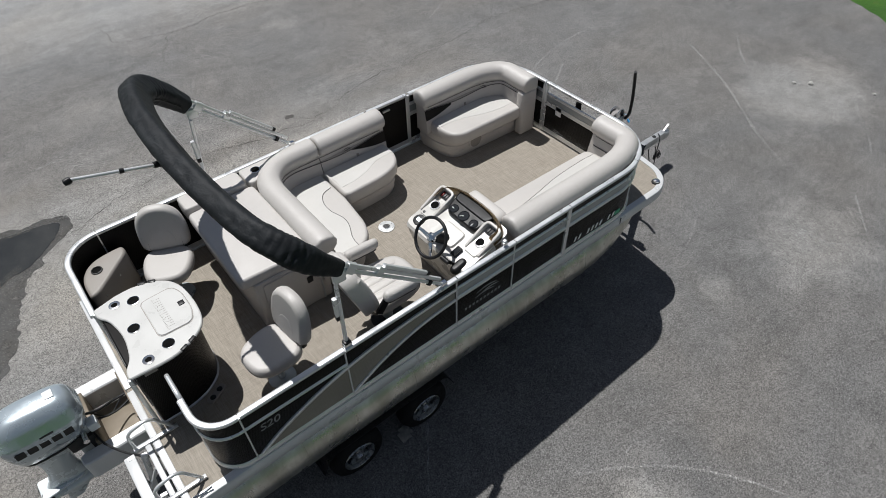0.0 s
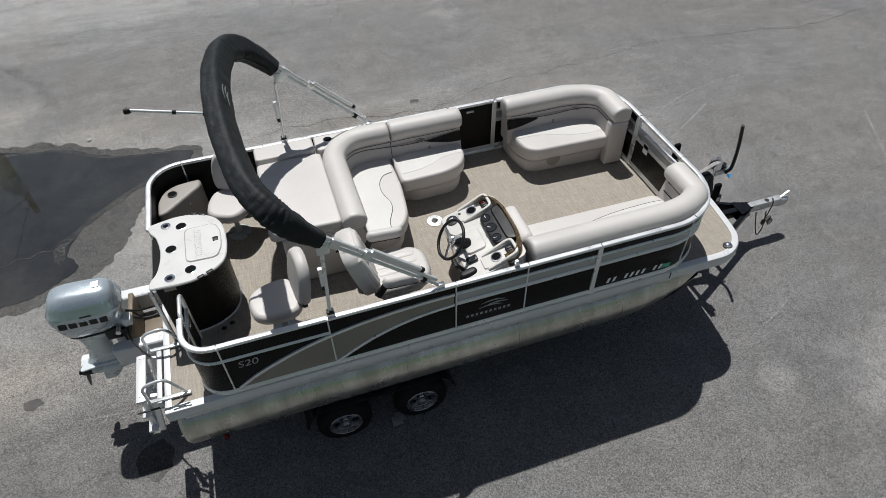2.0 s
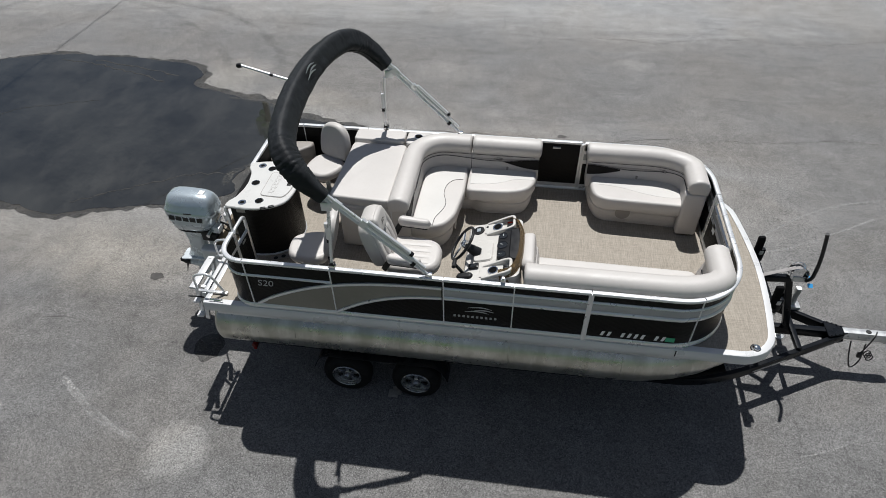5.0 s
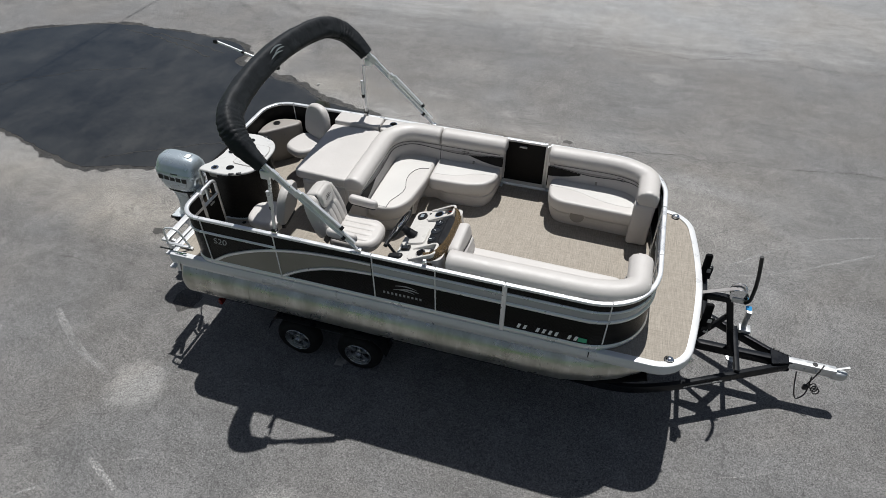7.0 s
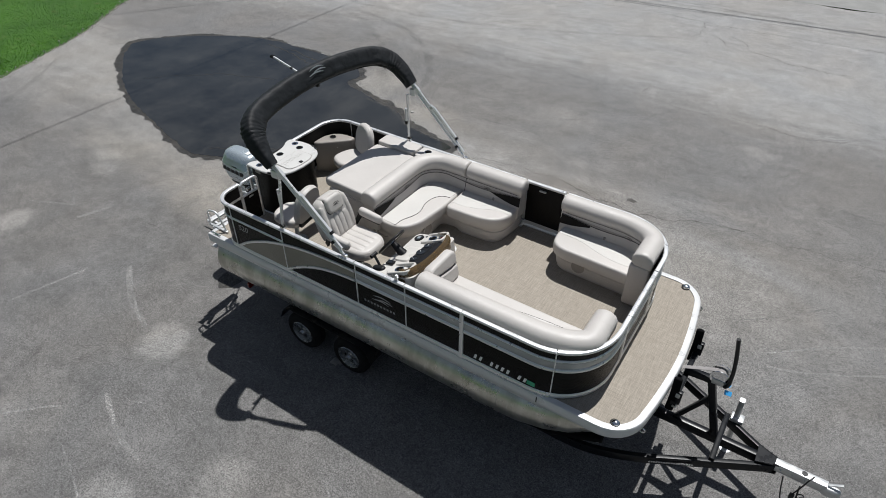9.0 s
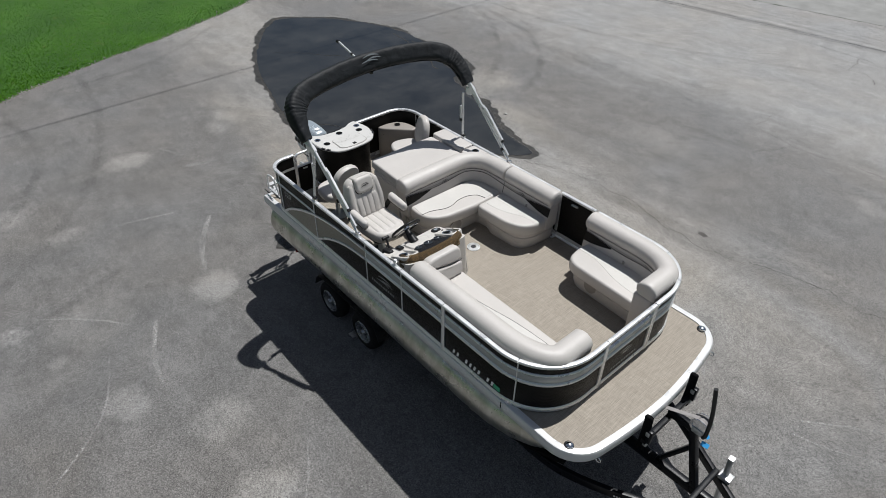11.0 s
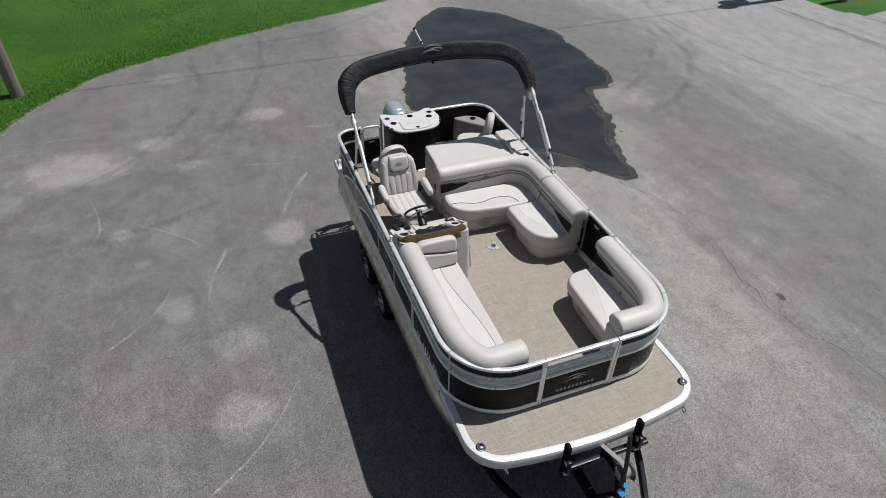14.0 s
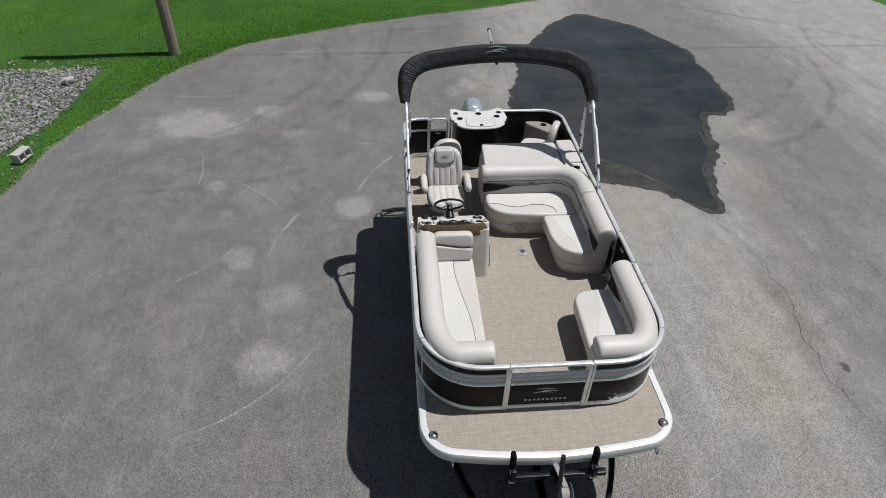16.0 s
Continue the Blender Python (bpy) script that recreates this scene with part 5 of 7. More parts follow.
def seat_back(parent, path, splits=(), dark_start=False, dark_end=False, marks=()):
    """A padded back swept along a path: bolster, face, piping and dark inserts."""
    step = (path[1] - path[0]).length
    n = len(path) - 1
    cuts = [0, *splits, n]
    for a, b in zip(cuts, cuts[1:]):
        pts = [p.copy() for p in path[a:b + 1]]
        if a:
            pts[0] = pts[0].lerp(pts[1], 0.55)
        if b < n:
            pts[-1] = pts[-1].lerp(pts[-2], 0.55)
        part("bolster", sweep(pts, BOLSTER, round_end=0.024), M_BEIGE, parent)
    part("back_cushion", sweep(path, BACK), M_SKIRT, parent)
    part("piping", tube(back_line(path, 1, n - 1, lambda t: 2.08, 0.008), 0.003, 6), M_PIPE, parent)
    for at_start in (True, False):
        if not (dark_start if at_start else dark_end):
            continue
        half = n // 2 if (dark_start and dark_end) else n - 1

        def span_of(metres):
            k = min(half, int(metres / step))
            return (0, k) if at_start else (n - k, n)

        def along_it(t, k):
            return (t if at_start else 1 - t) * k * step

        i0, i1 = span_of(9.0)
        part("piping", tube(back_line(path, i0, i1, lambda t: pipe_height(along_it(t, i1 - i0)), 0.003), 0.004, 6), M_PIPE, parent)
        j0, j1 = span_of(0.45)
        part("dark_insert", inlay(path, j0, j1, lambda t: 1.925 + (pipe_height(along_it(t, j1 - j0)) - 0.007 - 1.925) * min(1.0, along_it(t, j1 - j0) / 0.45) ** 2.2, lambda t: pipe_height(along_it(t, j1 - j0)) - 0.006), M_DARKV, parent, "dark brown insert")
        g0, g1 = span_of(0.95)
        part("grey_insert", inlay(path, g0, g1, lambda t: pipe_height(along_it(t, g1 - g0)) + 0.004, lambda t: pipe_height(along_it(t, g1 - g0)) + 0.006 + 0.028 * max(0.0, math.sin(math.pi * min(1.0, max(0.0, (along_it(t, g1 - g0) - 0.15) / 0.8))))), M_TAUPEV, parent, "grey insert")
    if not (dark_start or dark_end):
        part("piping", tube(back_line(path, 1, n - 1, lambda t: 2.0 + 0.03 * math.sin(t * 5), 0.003), 0.005, 6), M_PIPE, parent)
    for k in splits:
        p, t, sd, w = frames(path)[k]
        part("seam", tube([p + sd * (lean(z) + 0.001) + UP * z for z in (2.08, 2.0, 1.92, 1.86)], 0.004, 6), M_PIPE, parent)
    for mark in marks:
        p, t, sd, w = frames(path)[mark]
        c = p + sd * (lean(2.03) + 0.004) + UP * 2.03
        m = Matrix(((-t.x, UP.x, sd.x, c.x), (-t.y, UP.y, sd.y, c.y), (-t.z, UP.z, sd.z, c.z), (0, 0, 0, 1)))
        part("emblem", emblem(bmesh.new(), m, 0.13), M_PIPE, parent)


def oval(pts, r, n=6):
    return [(p.x, p.y) for p in fillet([(x, y, 0) for x, y in pts], r, n, True)]


def seat_base(parent, outline, top, toe=0.03):
    """A vinyl skirt with two shallow mouldings and a recessed toe."""
    o = [Vector((p[0], p[1])) for p in outline]
    levels = [(toe, FLOOR), (toe, FLOOR + 0.03), (0.012, FLOOR + 0.05), (0.012, FLOOR + 0.11), (0.002, FLOOR + 0.122), (0.002, FLOOR + 0.17), (0.012, FLOOR + 0.182), (0.0, FLOOR + 0.21), (0.0, top)]
    return part("base", rings(bmesh.new(), [[Vector((p.x, p.y, z)) for p in inset(o, d)] for d, z in levels], False), M_SKIRT, parent)


def speaker(parent, x, y, z, turn):
    m = place(x, y, z, 90, 0, turn)
    s = part("speaker", lathe([(0.0, 0.010), (0.08, 0.011), (0.094, 0.008), (0.098, 0.0), (0.0, 0.0)], 26, m), M_GREYV, parent, "round grey speaker grille")
    part("speaker_ring", lathe([(0.096, 0.0), (0.104, 0.0), (0.103, 0.008), (0.097, 0.009)], 26, m), M_SKIRT, s)


def grab_loop(parent, p):
    part("strap_tab", bm_box((p[0] - 0.014, p[1] - 0.012, p[2] - 0.02), (p[0] + 0.014, p[1] + 0.012, p[2] + 0.02), 0.006), M_GREYV, parent)


SEAT = 1.895


def seat_cushion(parent, outline, radii, inner, wave, top=SEAT, r=0.035, piped=True):
    """A seat cushion: a beige body, a cream top panel inside it, and piping along the wave between them."""
    c = part("cushion", puff(oval(outline, radii), 1.74, top, r, 0.0), M_BEIGE, parent, "beige seat cushion")
    w = spline([(x, y, 0) for x, y in wave], 6)
    line = [(p.x, p.y) for p in w] + list(inner)
    area = sum(line[i - 1][0] * p[1] - p[0] * line[i - 1][1] for i, p in enumerate(line))
    part("top_panel", slab(line if area > 0 else line[::-1], top - 0.004, top + (0.004 if piped else 0.0025), 0.002), M_CREAM, c, "cream top panel")
    if piped:
        part("piping", tube([(p.x, p.y, top + 0.002) for p in w], 0.004, 6), M_PIPE, c)
    return c


# bow lounge beside the side gate
lounge_p = thing("bow_lounge", "beige vinyl bow lounge with curved back and base speaker", "boat seat", (4.4, 0.9, FLOOR), "lounge seats")
seat_base(lounge_p, oval([(3.90, 0.64), (4.95, 0.60), (5.04, 0.60), (5.04, 1.21), (3.765, 1.21), (3.80, 0.84)], [0.14, 0.04, 0.01, 0.56, 0.03, 0.14]), 1.76)
seat_cushion(lounge_p, [(3.84, 0.555), (4.9, 0.525), (4.94, 0.8), (4.86, 1.03), (3.80, 1.03), (3.78, 0.84)], [0.17, 0.05, 0.1, 0.14, 0.04, 0.2],
             [(4.85, 0.95), (4.76, 1.0), (3.82, 1.0)], [(3.81, 0.84), (3.95, 0.84), (4.15, 0.81), (4.4, 0.72), (4.65, 0.67), (4.88, 0.68)], piped=False)
P_PATH = along(fillet([(5.06, 0.50, 0), (5.06, 1.22, 0), (3.74, 1.22, 0)], [0, 0.62, 0], 12), 0.05)
seat_back(lounge_p, P_PATH, dark_end=True, marks=(18,))
part("arm_end", bm_box((4.83, 0.475, 1.50), (5.07, 0.60, 2.10), 0.03, None, 3), M_SKIRT, lounge_p)
speaker(lounge_p, 4.2, 0.628, 1.65, 0)
grab_loop(lounge_p, (4.35, 1.01, 1.92))

# bow bench along the other side
bench = thing("bow_bench", "long beige vinyl bow bench with a wrap-round bolster back", "boat seat", (4.0, -0.9, FLOOR), "lounge seats")
seat_base(bench, oval([(3.06, -1.20), (5.03, -1.20), (5.03, -0.62), (4.7, -0.62), (3.06, -0.60)], [0.02, 0.56, 0.01, 0.1, 0.02]), 1.76)
seat_cushion(bench, [(3.08, -1.06), (4.72, -1.06), (4.87, -0.86), (4.82, -0.57), (3.08, -0.548)], [0.03, 0.18, 0.1, 0.06, 0.06],
             [(4.80, -0.86), (4.72, -0.99), (4.6, -1.03), (3.12, -1.03)], [(3.12, -0.80), (3.4, -0.81), (3.75, -0.77), (4.2, -0.70), (4.6, -0.68), (4.8, -0.69)])
S_PATH = along(fillet([(3.06, -1.245, 0), (5.055, -1.245, 0), (5.055, -0.58, 0)], [0, 0.66, 0], 14), 0.05)
seat_back(bench, S_PATH)
grab_loop(bench, (4.1, -1.02, 1.92))

# L-shaped lounge
lounge_l = thing("corner_lounge", "L-shaped beige vinyl corner lounge with a curved padded back", "boat seat", (2.2, 0.6, FLOOR), "lounge seats")
seat_base(lounge_l, oval([(1.62, -0.20), (2.02, -0.17), (2.17, 0.05), (2.17, 0.64), (2.35, 0.66), (2.45, 0.60), (2.97, 0.62), (3.08, 0.80), (3.11, 1.215), (1.62, 1.215)], [0.03, 0.16, 0.1, 0.03, 0.03, 0.06, 0.14, 0.1, 0.03, 0.03]), 1.76)
seat_cushion(lounge_l, [(1.70, -0.20), (2.02, -0.23), (2.2, -0.02), (2.26, 0.5), (2.26, 1.03), (1.90, 1.03), (1.72, 0.88)], [0.05, 0.18, 0.15, 0.03, 0.02, 0.2, 0.12],
             [(2.23, 0.80), (2.23, 1.0), (1.92, 1.0), (1.79, 0.93), (1.745, 0.82), (1.74, -0.165)], [(1.97, -0.185), (1.98, -0.05), (2.05, 0.12), (2.065, 0.25), (2.02, 0.42), (2.03, 0.58), (2.1, 0.7), (2.22, 0.74)])
seat_cushion(lounge_l, [(2.275, 0.52), (2.92, 0.54), (3.12, 0.74), (3.12, 1.03), (2.275, 1.03)], [0.06, 0.25, 0.22, 0.03, 0.02],
             [(3.09, 0.9), (3.09, 1.0), (2.31, 1.0)], [(2.31, 0.66), (2.5, 0.67), (2.68, 0.72), (2.85, 0.80), (3.0, 0.82), (3.09, 0.82)], SEAT + 0.004, piped=False)
L_PATH = along(fillet([(3.14, 1.22, 0), (1.50, 1.22, 0), (1.50, -0.24, 0)], [0, 0.5, 0], 12), 0.05)
split = min(range(len(L_PATH)), key=lambda i: abs(L_PATH[i].x - 2.3) + abs(L_PATH[i].y - 1.22))
seat_back(lounge_l, L_PATH, (split,), True, True, marks=(10, len(L_PATH) - 15))
speaker(lounge_l, 2.185, 0.24, 1.64, 90)
part("grab_handle", tube(fillet([(1.70, -0.205, 1.72), (1.70, -0.235, 1.71), (1.84, -0.235, 1.68), (1.84, -0.20, 1.67)], 0.02), 0.009), M_GREYV, lounge_l)
grab_loop(lounge_l, (2.75, 1.01, 1.92))

# sun pad on its locker
sunpad = thing("sun_pad", "flat beige vinyl sun pad on a storage locker behind the lounge", "boat seat", (1.15, 0.4, FLOOR))
part("locker", slab(oval([(0.88, -0.19), (1.60, -0.20), (1.60, 1.22), (0.88, 1.22)], 0.03), FLOOR, 2.09, 0.012), M_SKIRT, sunpad, "taupe vinyl-covered locker")
part("pad", puff(oval([(0.775, -0.16), (1.485, -0.20), (1.485, 0.975), (0.785, 0.975)], 0.035), 2.075, 2.195, 0.03, 0.012), M_BEIGE, sunpad, "thick beige pad")
part("side_pad", puff(oval([(0.79, 0.985), (1.435, 0.985), (1.435, 1.235), (0.79, 1.235)], 0.03), 2.075, 2.235, 0.022, 0.006), M_BEIGE, sunpad)
part("locker_door", slab(oval([(0.95, 1.52), (1.45, 1.52), (1.45, 2.05), (0.95, 2.05)], 0.02), 0, 0.012, 0.004, Matrix(((1, 0, 0, 0), (0, 0, -1, -0.192), (0, 1, 0, 0), (0, 0, 0, 1)))), M_BEIGE, sunpad)
part("door_latch", bm_box((1.36, -0.212, 1.80), (1.42, -0.20, 1.88), 0.005), M_RIB, sunpad, "black door latch")
part("edge_trim", bm_box((1.495, -0.215, 1.50), (1.512, -0.19, 2.20), 0.003), M_STEEL, sunpad)


def cup_ring(parent, x, y, z, r=0.045, deep=0.05, rim=None):
    c = part("cup_holder", lathe([(r * 1.28, 0.0), (r * 1.25, 0.006), (r * 1.02, 0.007), (r, 0.002), (r * 0.98, -deep + 0.02), (0.0, -deep + 0.02)], 22, place(x, y, z)), rim or M_CHROME, parent, "steel-rimmed cup holder")
    # flat disc at rim height, its black painted in for the shaded depth
    part("well", lathe([(r * 0.97, 0.003), (r * 0.95, 0.0035), (r * 0.93, 0.004), (0.0, 0.0042)], 20, place(x, y, z)), M_WELL_SHADE, c)
    return c


shelf = thing("corner_shelf", "moulded beige corner shelf with a cup holder beside the lounge", "shelf", (1.6, 1.08, 2.1))
part("top", puff(oval([(1.45, 0.99), (1.50, 0.95), (1.62, 1.0), (1.85, 1.17), (1.98, 1.235), (1.45, 1.235)], 0.02), 1.9, 2.225, 0.02, 0.0), M_BEIGE, shelf)
cup_ring(shelf, 1.60, 1.12, 2.228, 0.042)

# stern corner locker
nook = thing("stern_locker", "rounded taupe vinyl stern corner locker with a cup holder", "locker", (-0.1, 1.0, FLOOR))
part("body", puff(oval([(-0.285, 0.72), (-0.20, 0.74), (0.17, 1.10), (0.17, 1.21), (0.03, 1.21), (-0.17, 1.17), (-0.285, 1.0)], [0.02, 0.04, 0.03, 0.02, 0.1, 0.12, 0.1]), FLOOR, 2.0, 0.03, 0.006), M_GREYV, nook)
cup_ring(nook, -0.13, 1.02, 2.004, 0.04, 0.05, M_RIB)
for x, y in ((-0.16, 0.765), (0.02, 0.94)):
    part("stud", lathe([(0, 0), (0.009, 0), (0.008, 0.004), (0, 0.005)], 8, place(x, y, 1.9, 90, 0, 45)), M_CHROME, nook)


# ---- boat: helm chair and fishing chairs ----
def rounded_back(pts, r, n=6):
    return [(p.x, p.y) for p in fillet([(x, y, 0) for x, y in pts], r, n, True)]


STAND = Matrix(((0, 0, 1, 0), (1, 0, 0, 0), (0, 1, 0, 0), (0, 0, 0, 1)))


def fishing_chair(at, turn, label):
    """A folding low chair on a post, facing +x before its turn."""
    m = place(*at, 0, 0, turn)
    t = thing("fishing_chair", label, "chair", at, "fishing chairs")
    part("base_plate", lathe([(0, 0.0), (0.125, 0.0), (0.122, 0.012), (0.05, 0.02), (0, 0.02)], 26, m), M_GREYMETAL, t, "round grey base plate")
    part("post", lathe([(0.034, 0.015), (0.034, 0.1), (0.03, 0.1), (0.03, 0.33), (0.05, 0.34), (0.05, 0.37), (0, 0.37)], 16, m), M_GREYMETAL, t)
    part("swivel", bm_box((-0.12, -0.1, 0.35), (0.12, 0.1, 0.375), 0.006, m), M_RIB, t)
    part("seat", puff(rounded_back([(0.24, -0.17), (0.26, 0.0), (0.24, 0.17), (0.0, 0.245), (-0.2, 0.21), (-0.2, -0.21), (0.0, -0.245)], [0.1, 0.1, 0.1, 0.15, 0.1, 0.1, 0.15]), 0.365, 0.475, 0.045, -0.012, m), M_BEIGE, t, "beige padded seat")
    part("seat_centre", puff(rounded_back([(0.05, -0.11), (0.1, 0.0), (0.05, 0.11), (-0.16, 0.12), (-0.16, -0.12)], 0.06), 0.44, 0.474, 0.02, 0.004, m), M_CREAM, t)
    tilt = m @ place(-0.20, 0, 0.455, 0, -10, 0) @ STAND
    part("backrest", puff(rounded_back([(-0.22, 0.0), (0.22, 0.0), (0.235, 0.25), (0.17, 0.44), (0.0, 0.485), (-0.17, 0.44), (-0.235, 0.25)], [0.06, 0.06, 0.15, 0.15, 0.1, 0.15, 0.15]), -0.055, 0.05, 0.045, -0.01, tilt), M_BEIGE, t, "beige padded backrest")
    part("back_centre", puff(rounded_back([(-0.12, 0.01), (0.12, 0.01), (0.11, 0.2), (0.0, 0.27), (-0.11, 0.2)], [0.03, 0.03, 0.1, 0.1, 0.1]), 0.02, 0.052, 0.02, 0.004, tilt), M_BEIGE, t)
    part("seam", tube([tilt @ Vector(p) for p in spline([(-0.15, 0.02, 0.046), (-0.15, 0.18, 0.045), (-0.1, 0.29, 0.044), (0.0, 0.325, 0.044), (0.1, 0.29, 0.044), (0.15, 0.18, 0.045), (0.15, 0.02, 0.046)], 5)], 0.005, 6), M_GREYV, t)
    part("seam", tube([m @ Vector(p) for p in spline([(-0.17, -0.15, 0.466), (0.02, -0.15, 0.464), (0.1, -0.1, 0.464), (0.13, 0.0, 0.464), (0.1, 0.1, 0.464), (0.02, 0.15, 0.464), (-0.17, 0.15, 0.466)], 5)], 0.005, 6), M_GREYV, t)
    part("hinge", bm_box((-0.24, -0.16, 0.38), (-0.19, 0.16, 0.47), 0.01, m), M_RIB, t)
    return t


fishing_chair((0.43, 0.78, FLOOR), -115, "beige vinyl fishing chair on a grey post, turned sideways")
fishing_chair((0.72, -0.74, FLOOR), 187, "beige vinyl fishing chair on a grey post, turned aft")

helm = thing("helm_chair", "beige vinyl captain's chair with armrests and a headrest", "chair", (1.72, -0.80, FLOOR))
HM = place(1.84, -0.79, FLOOR + 0.09, 0, 0, 0)
part("base_plate", lathe([(0, -0.09), (0.17, -0.09), (0.165, -0.075), (0.06, -0.06), (0, -0.06)], 26, HM), M_RIB, helm)
part("post", lathe([(0.05, -0.07), (0.05, 0.25), (0.09, 0.27), (0.09, 0.3), (0, 0.3)], 18, HM), M_GREYMETAL, helm)
part("under_shell", slab(rounded_back([(0.24, -0.22), (0.24, 0.22), (-0.25, 0.22), (-0.25, -0.22)], 0.1), 0.28, 0.34, 0.01, HM), M_RIB, helm)
part("seat", puff(rounded_back([(0.32, -0.20), (0.32, 0.20), (0.1, 0.265), (-0.24, 0.26), (-0.24, -0.26), (0.1, -0.265)], [0.12, 0.12, 0.15, 0.06, 0.06, 0.15]), 0.32, 0.45, 0.055, -0.008, HM), M_BEIGE, helm, "beige seat cushion")
for k in range(4):
    y = -0.132 + k * 0.088
    part("channel_pad", tube(spline([(-0.2, y, 0.444), (0.0, y, 0.446), (0.19, y, 0.444), (0.29, y * 0.95, 0.405)], 4), [0.012] + [0.045] * 11 + [0.014], 12, flat=0.3), M_BEIGE, helm).matrix_basis = HM
BT = HM @ place(-0.225, 0, 0.40, 0, -18, 0) @ STAND
part("backrest", puff(rounded_back([(-0.24, 0.0), (0.24, 0.0), (0.262, 0.22), (0.252, 0.42), (0.20, 0.56), (-0.20, 0.56), (-0.252, 0.42), (-0.262, 0.22)], [0.06, 0.06, 0.14, 0.12, 0.08, 0.08, 0.12, 0.14]), -0.11, 0.05, 0.055, -0.006, BT), M_BEIGE, helm, "tall beige backrest")
for sg in (-1, 1):
    part("wing_bolster", tube([BT @ Vector(p) for p in spline([(sg * 0.195, 0.02, 0.012), (sg * 0.205, 0.12, 0.026), (sg * 0.207, 0.24, 0.03), (sg * 0.195, 0.37, 0.028), (sg * 0.178, 0.50, 0.014)], 4)], [0.03] + [0.045] * 15 + [0.02], 12, flat=0.75, up=BT.to_3x3() @ Vector((0, 0, 1))), M_BEIGE, helm, "raised side bolster")
for k in range(4):
    y = -0.117 + k * 0.078
    part("channel_pad", tube([BT @ Vector(p) for p in spline([(y * 0.95, 0.03, 0.046), (y, 0.14, 0.05), (y * 1.03, 0.24, 0.05), (y * 0.92, 0.32 + 0.02 * (k in (1, 2)), 0.04)], 4)], [0.014] + [0.041] * 11 + [0.014], 12, flat=0.36, up=BT.to_3x3() @ Vector((0, 0, 1))), M_BEIGE, helm)
part("headrest_backing", puff(rounded_back([(-0.145, 0.332), (0.145, 0.332), (0.158, 0.43), (0.153, 0.556), (-0.153, 0.556), (-0.158, 0.43)], [0.06, 0.06, 0.1, 0.04, 0.04, 0.1]), -0.1, 0.056, 0.03, 0.0, BT), M_DARKV, helm, "dark brown edge of the headrest")
part("headrest", puff(rounded_back([(-0.13, 0.345), (0.13, 0.345), (0.145, 0.43), (0.14, 0.565), (-0.14, 0.565), (-0.145, 0.43)], [0.07, 0.07, 0.1, 0.04, 0.04, 0.1]), 0.02, 0.085, 0.04, 0.004, BT), M_BEIGE, helm, "beige headrest pad")
part("headrest_top", puff(rounded_back([(-0.137, 0.51), (0.137, 0.51), (0.137, 0.572), (-0.137, 0.572)], 0.025), -0.09, 0.06, 0.028, 0.004, BT), M_BEIGE, helm, "pad folded over the top")
part("emblem", emblem(bmesh.new(), BT @ Matrix.Translation((0, 0.45, 0.09)), 0.12), M_PIPE, helm)
for s in (-1, 1):
    arm = part("armrest", puff(rounded_back([(-0.20, s * 0.305 - 0.05), (0.17, s * 0.305 - 0.042), (0.17, s * 0.305 + 0.042), (-0.20, s * 0.305 + 0.05)], 0.04), 0.555, 0.655, 0.04, 0.004, HM @ place(-0.05, 0, 0.0, 0, 5, 0)), M_BEIGE, helm, "padded armrest")
    part("arm_under", slab(rounded_back([(-0.17, s * 0.305 - 0.036), (0.14, s * 0.305 - 0.03), (0.14, s * 0.305 + 0.03), (-0.17, s * 0.305 + 0.036)], 0.03), 0.535, 0.57, 0.006, HM @ place(-0.05, 0, 0.0, 0, 5, 0)), M_RIB, arm)
    part("arm_bracket", bar(HM @ Vector((-0.24, s * 0.27, 0.42)), HM @ Vector((-0.16, s * 0.30, 0.58)), 0.03, 0.06), M_RIB, arm)


# ---- boat: helm console ----
console = thing("helm_console", "ivory fibreglass helm console with black gauges and a smoked windscreen", "console", (2.8, -0.8, FLOOR))


def skin(bm, levels):
    """Joins outlines given as (z, points) upwards."""
    return rings(bm, [[Vector((x, y, z(x) if callable(z) else z)) for x, y in pts] for z, pts in levels], False)


def con_outline(x0, x1, y0, y1, r=0.07):
    return oval([(x0, y0), (x1, y0), (x1, y1), (x0, y1)], [0.03, r, r, 0.06], 5)


def dash(x):
    """Height of the dash: it climbs from the wheel to the windscreen."""
    return 2.045 + (x - 2.44) * 0.31


part("body", skin(bmesh.new(), [(FLOOR, con_outline(2.56, 3.04, -1.21, -0.31)), (1.56, con_outline(2.55, 3.035, -1.215, -0.312)), (1.75, con_outline(2.50, 3.02, -1.22, -0.315)),
                                (1.96, con_outline(2.44, 3.01, -1.225, -0.318)), (2.01, con_outline(2.425, 3.005, -1.225, -0.32)), (dash, con_outline(2.44, 2.99, -1.215, -0.33))]), M_GEL, console, "ivory moulded body")
SCREEN = fillet([(2.80, -1.225, 2.15), (2.95, -1.22, 2.195), (3.03, -1.0, 2.215), (3.04, -0.78, 2.215), (3.03, -0.54, 2.215), (2.95, -0.33, 2.195), (2.80, -0.32, 2.15)], 0.1)
wind = part("windscreen", sweep(SCREEN, [(0.0, -0.06), (0.007, -0.06), (0.016, 0.01), (0.036, 0.05), (0.07, 0.072), (0.067, 0.079), (0.03, 0.057), (0.009, 0.012)]), M_SMOKE, console, "smoked brown windscreen")
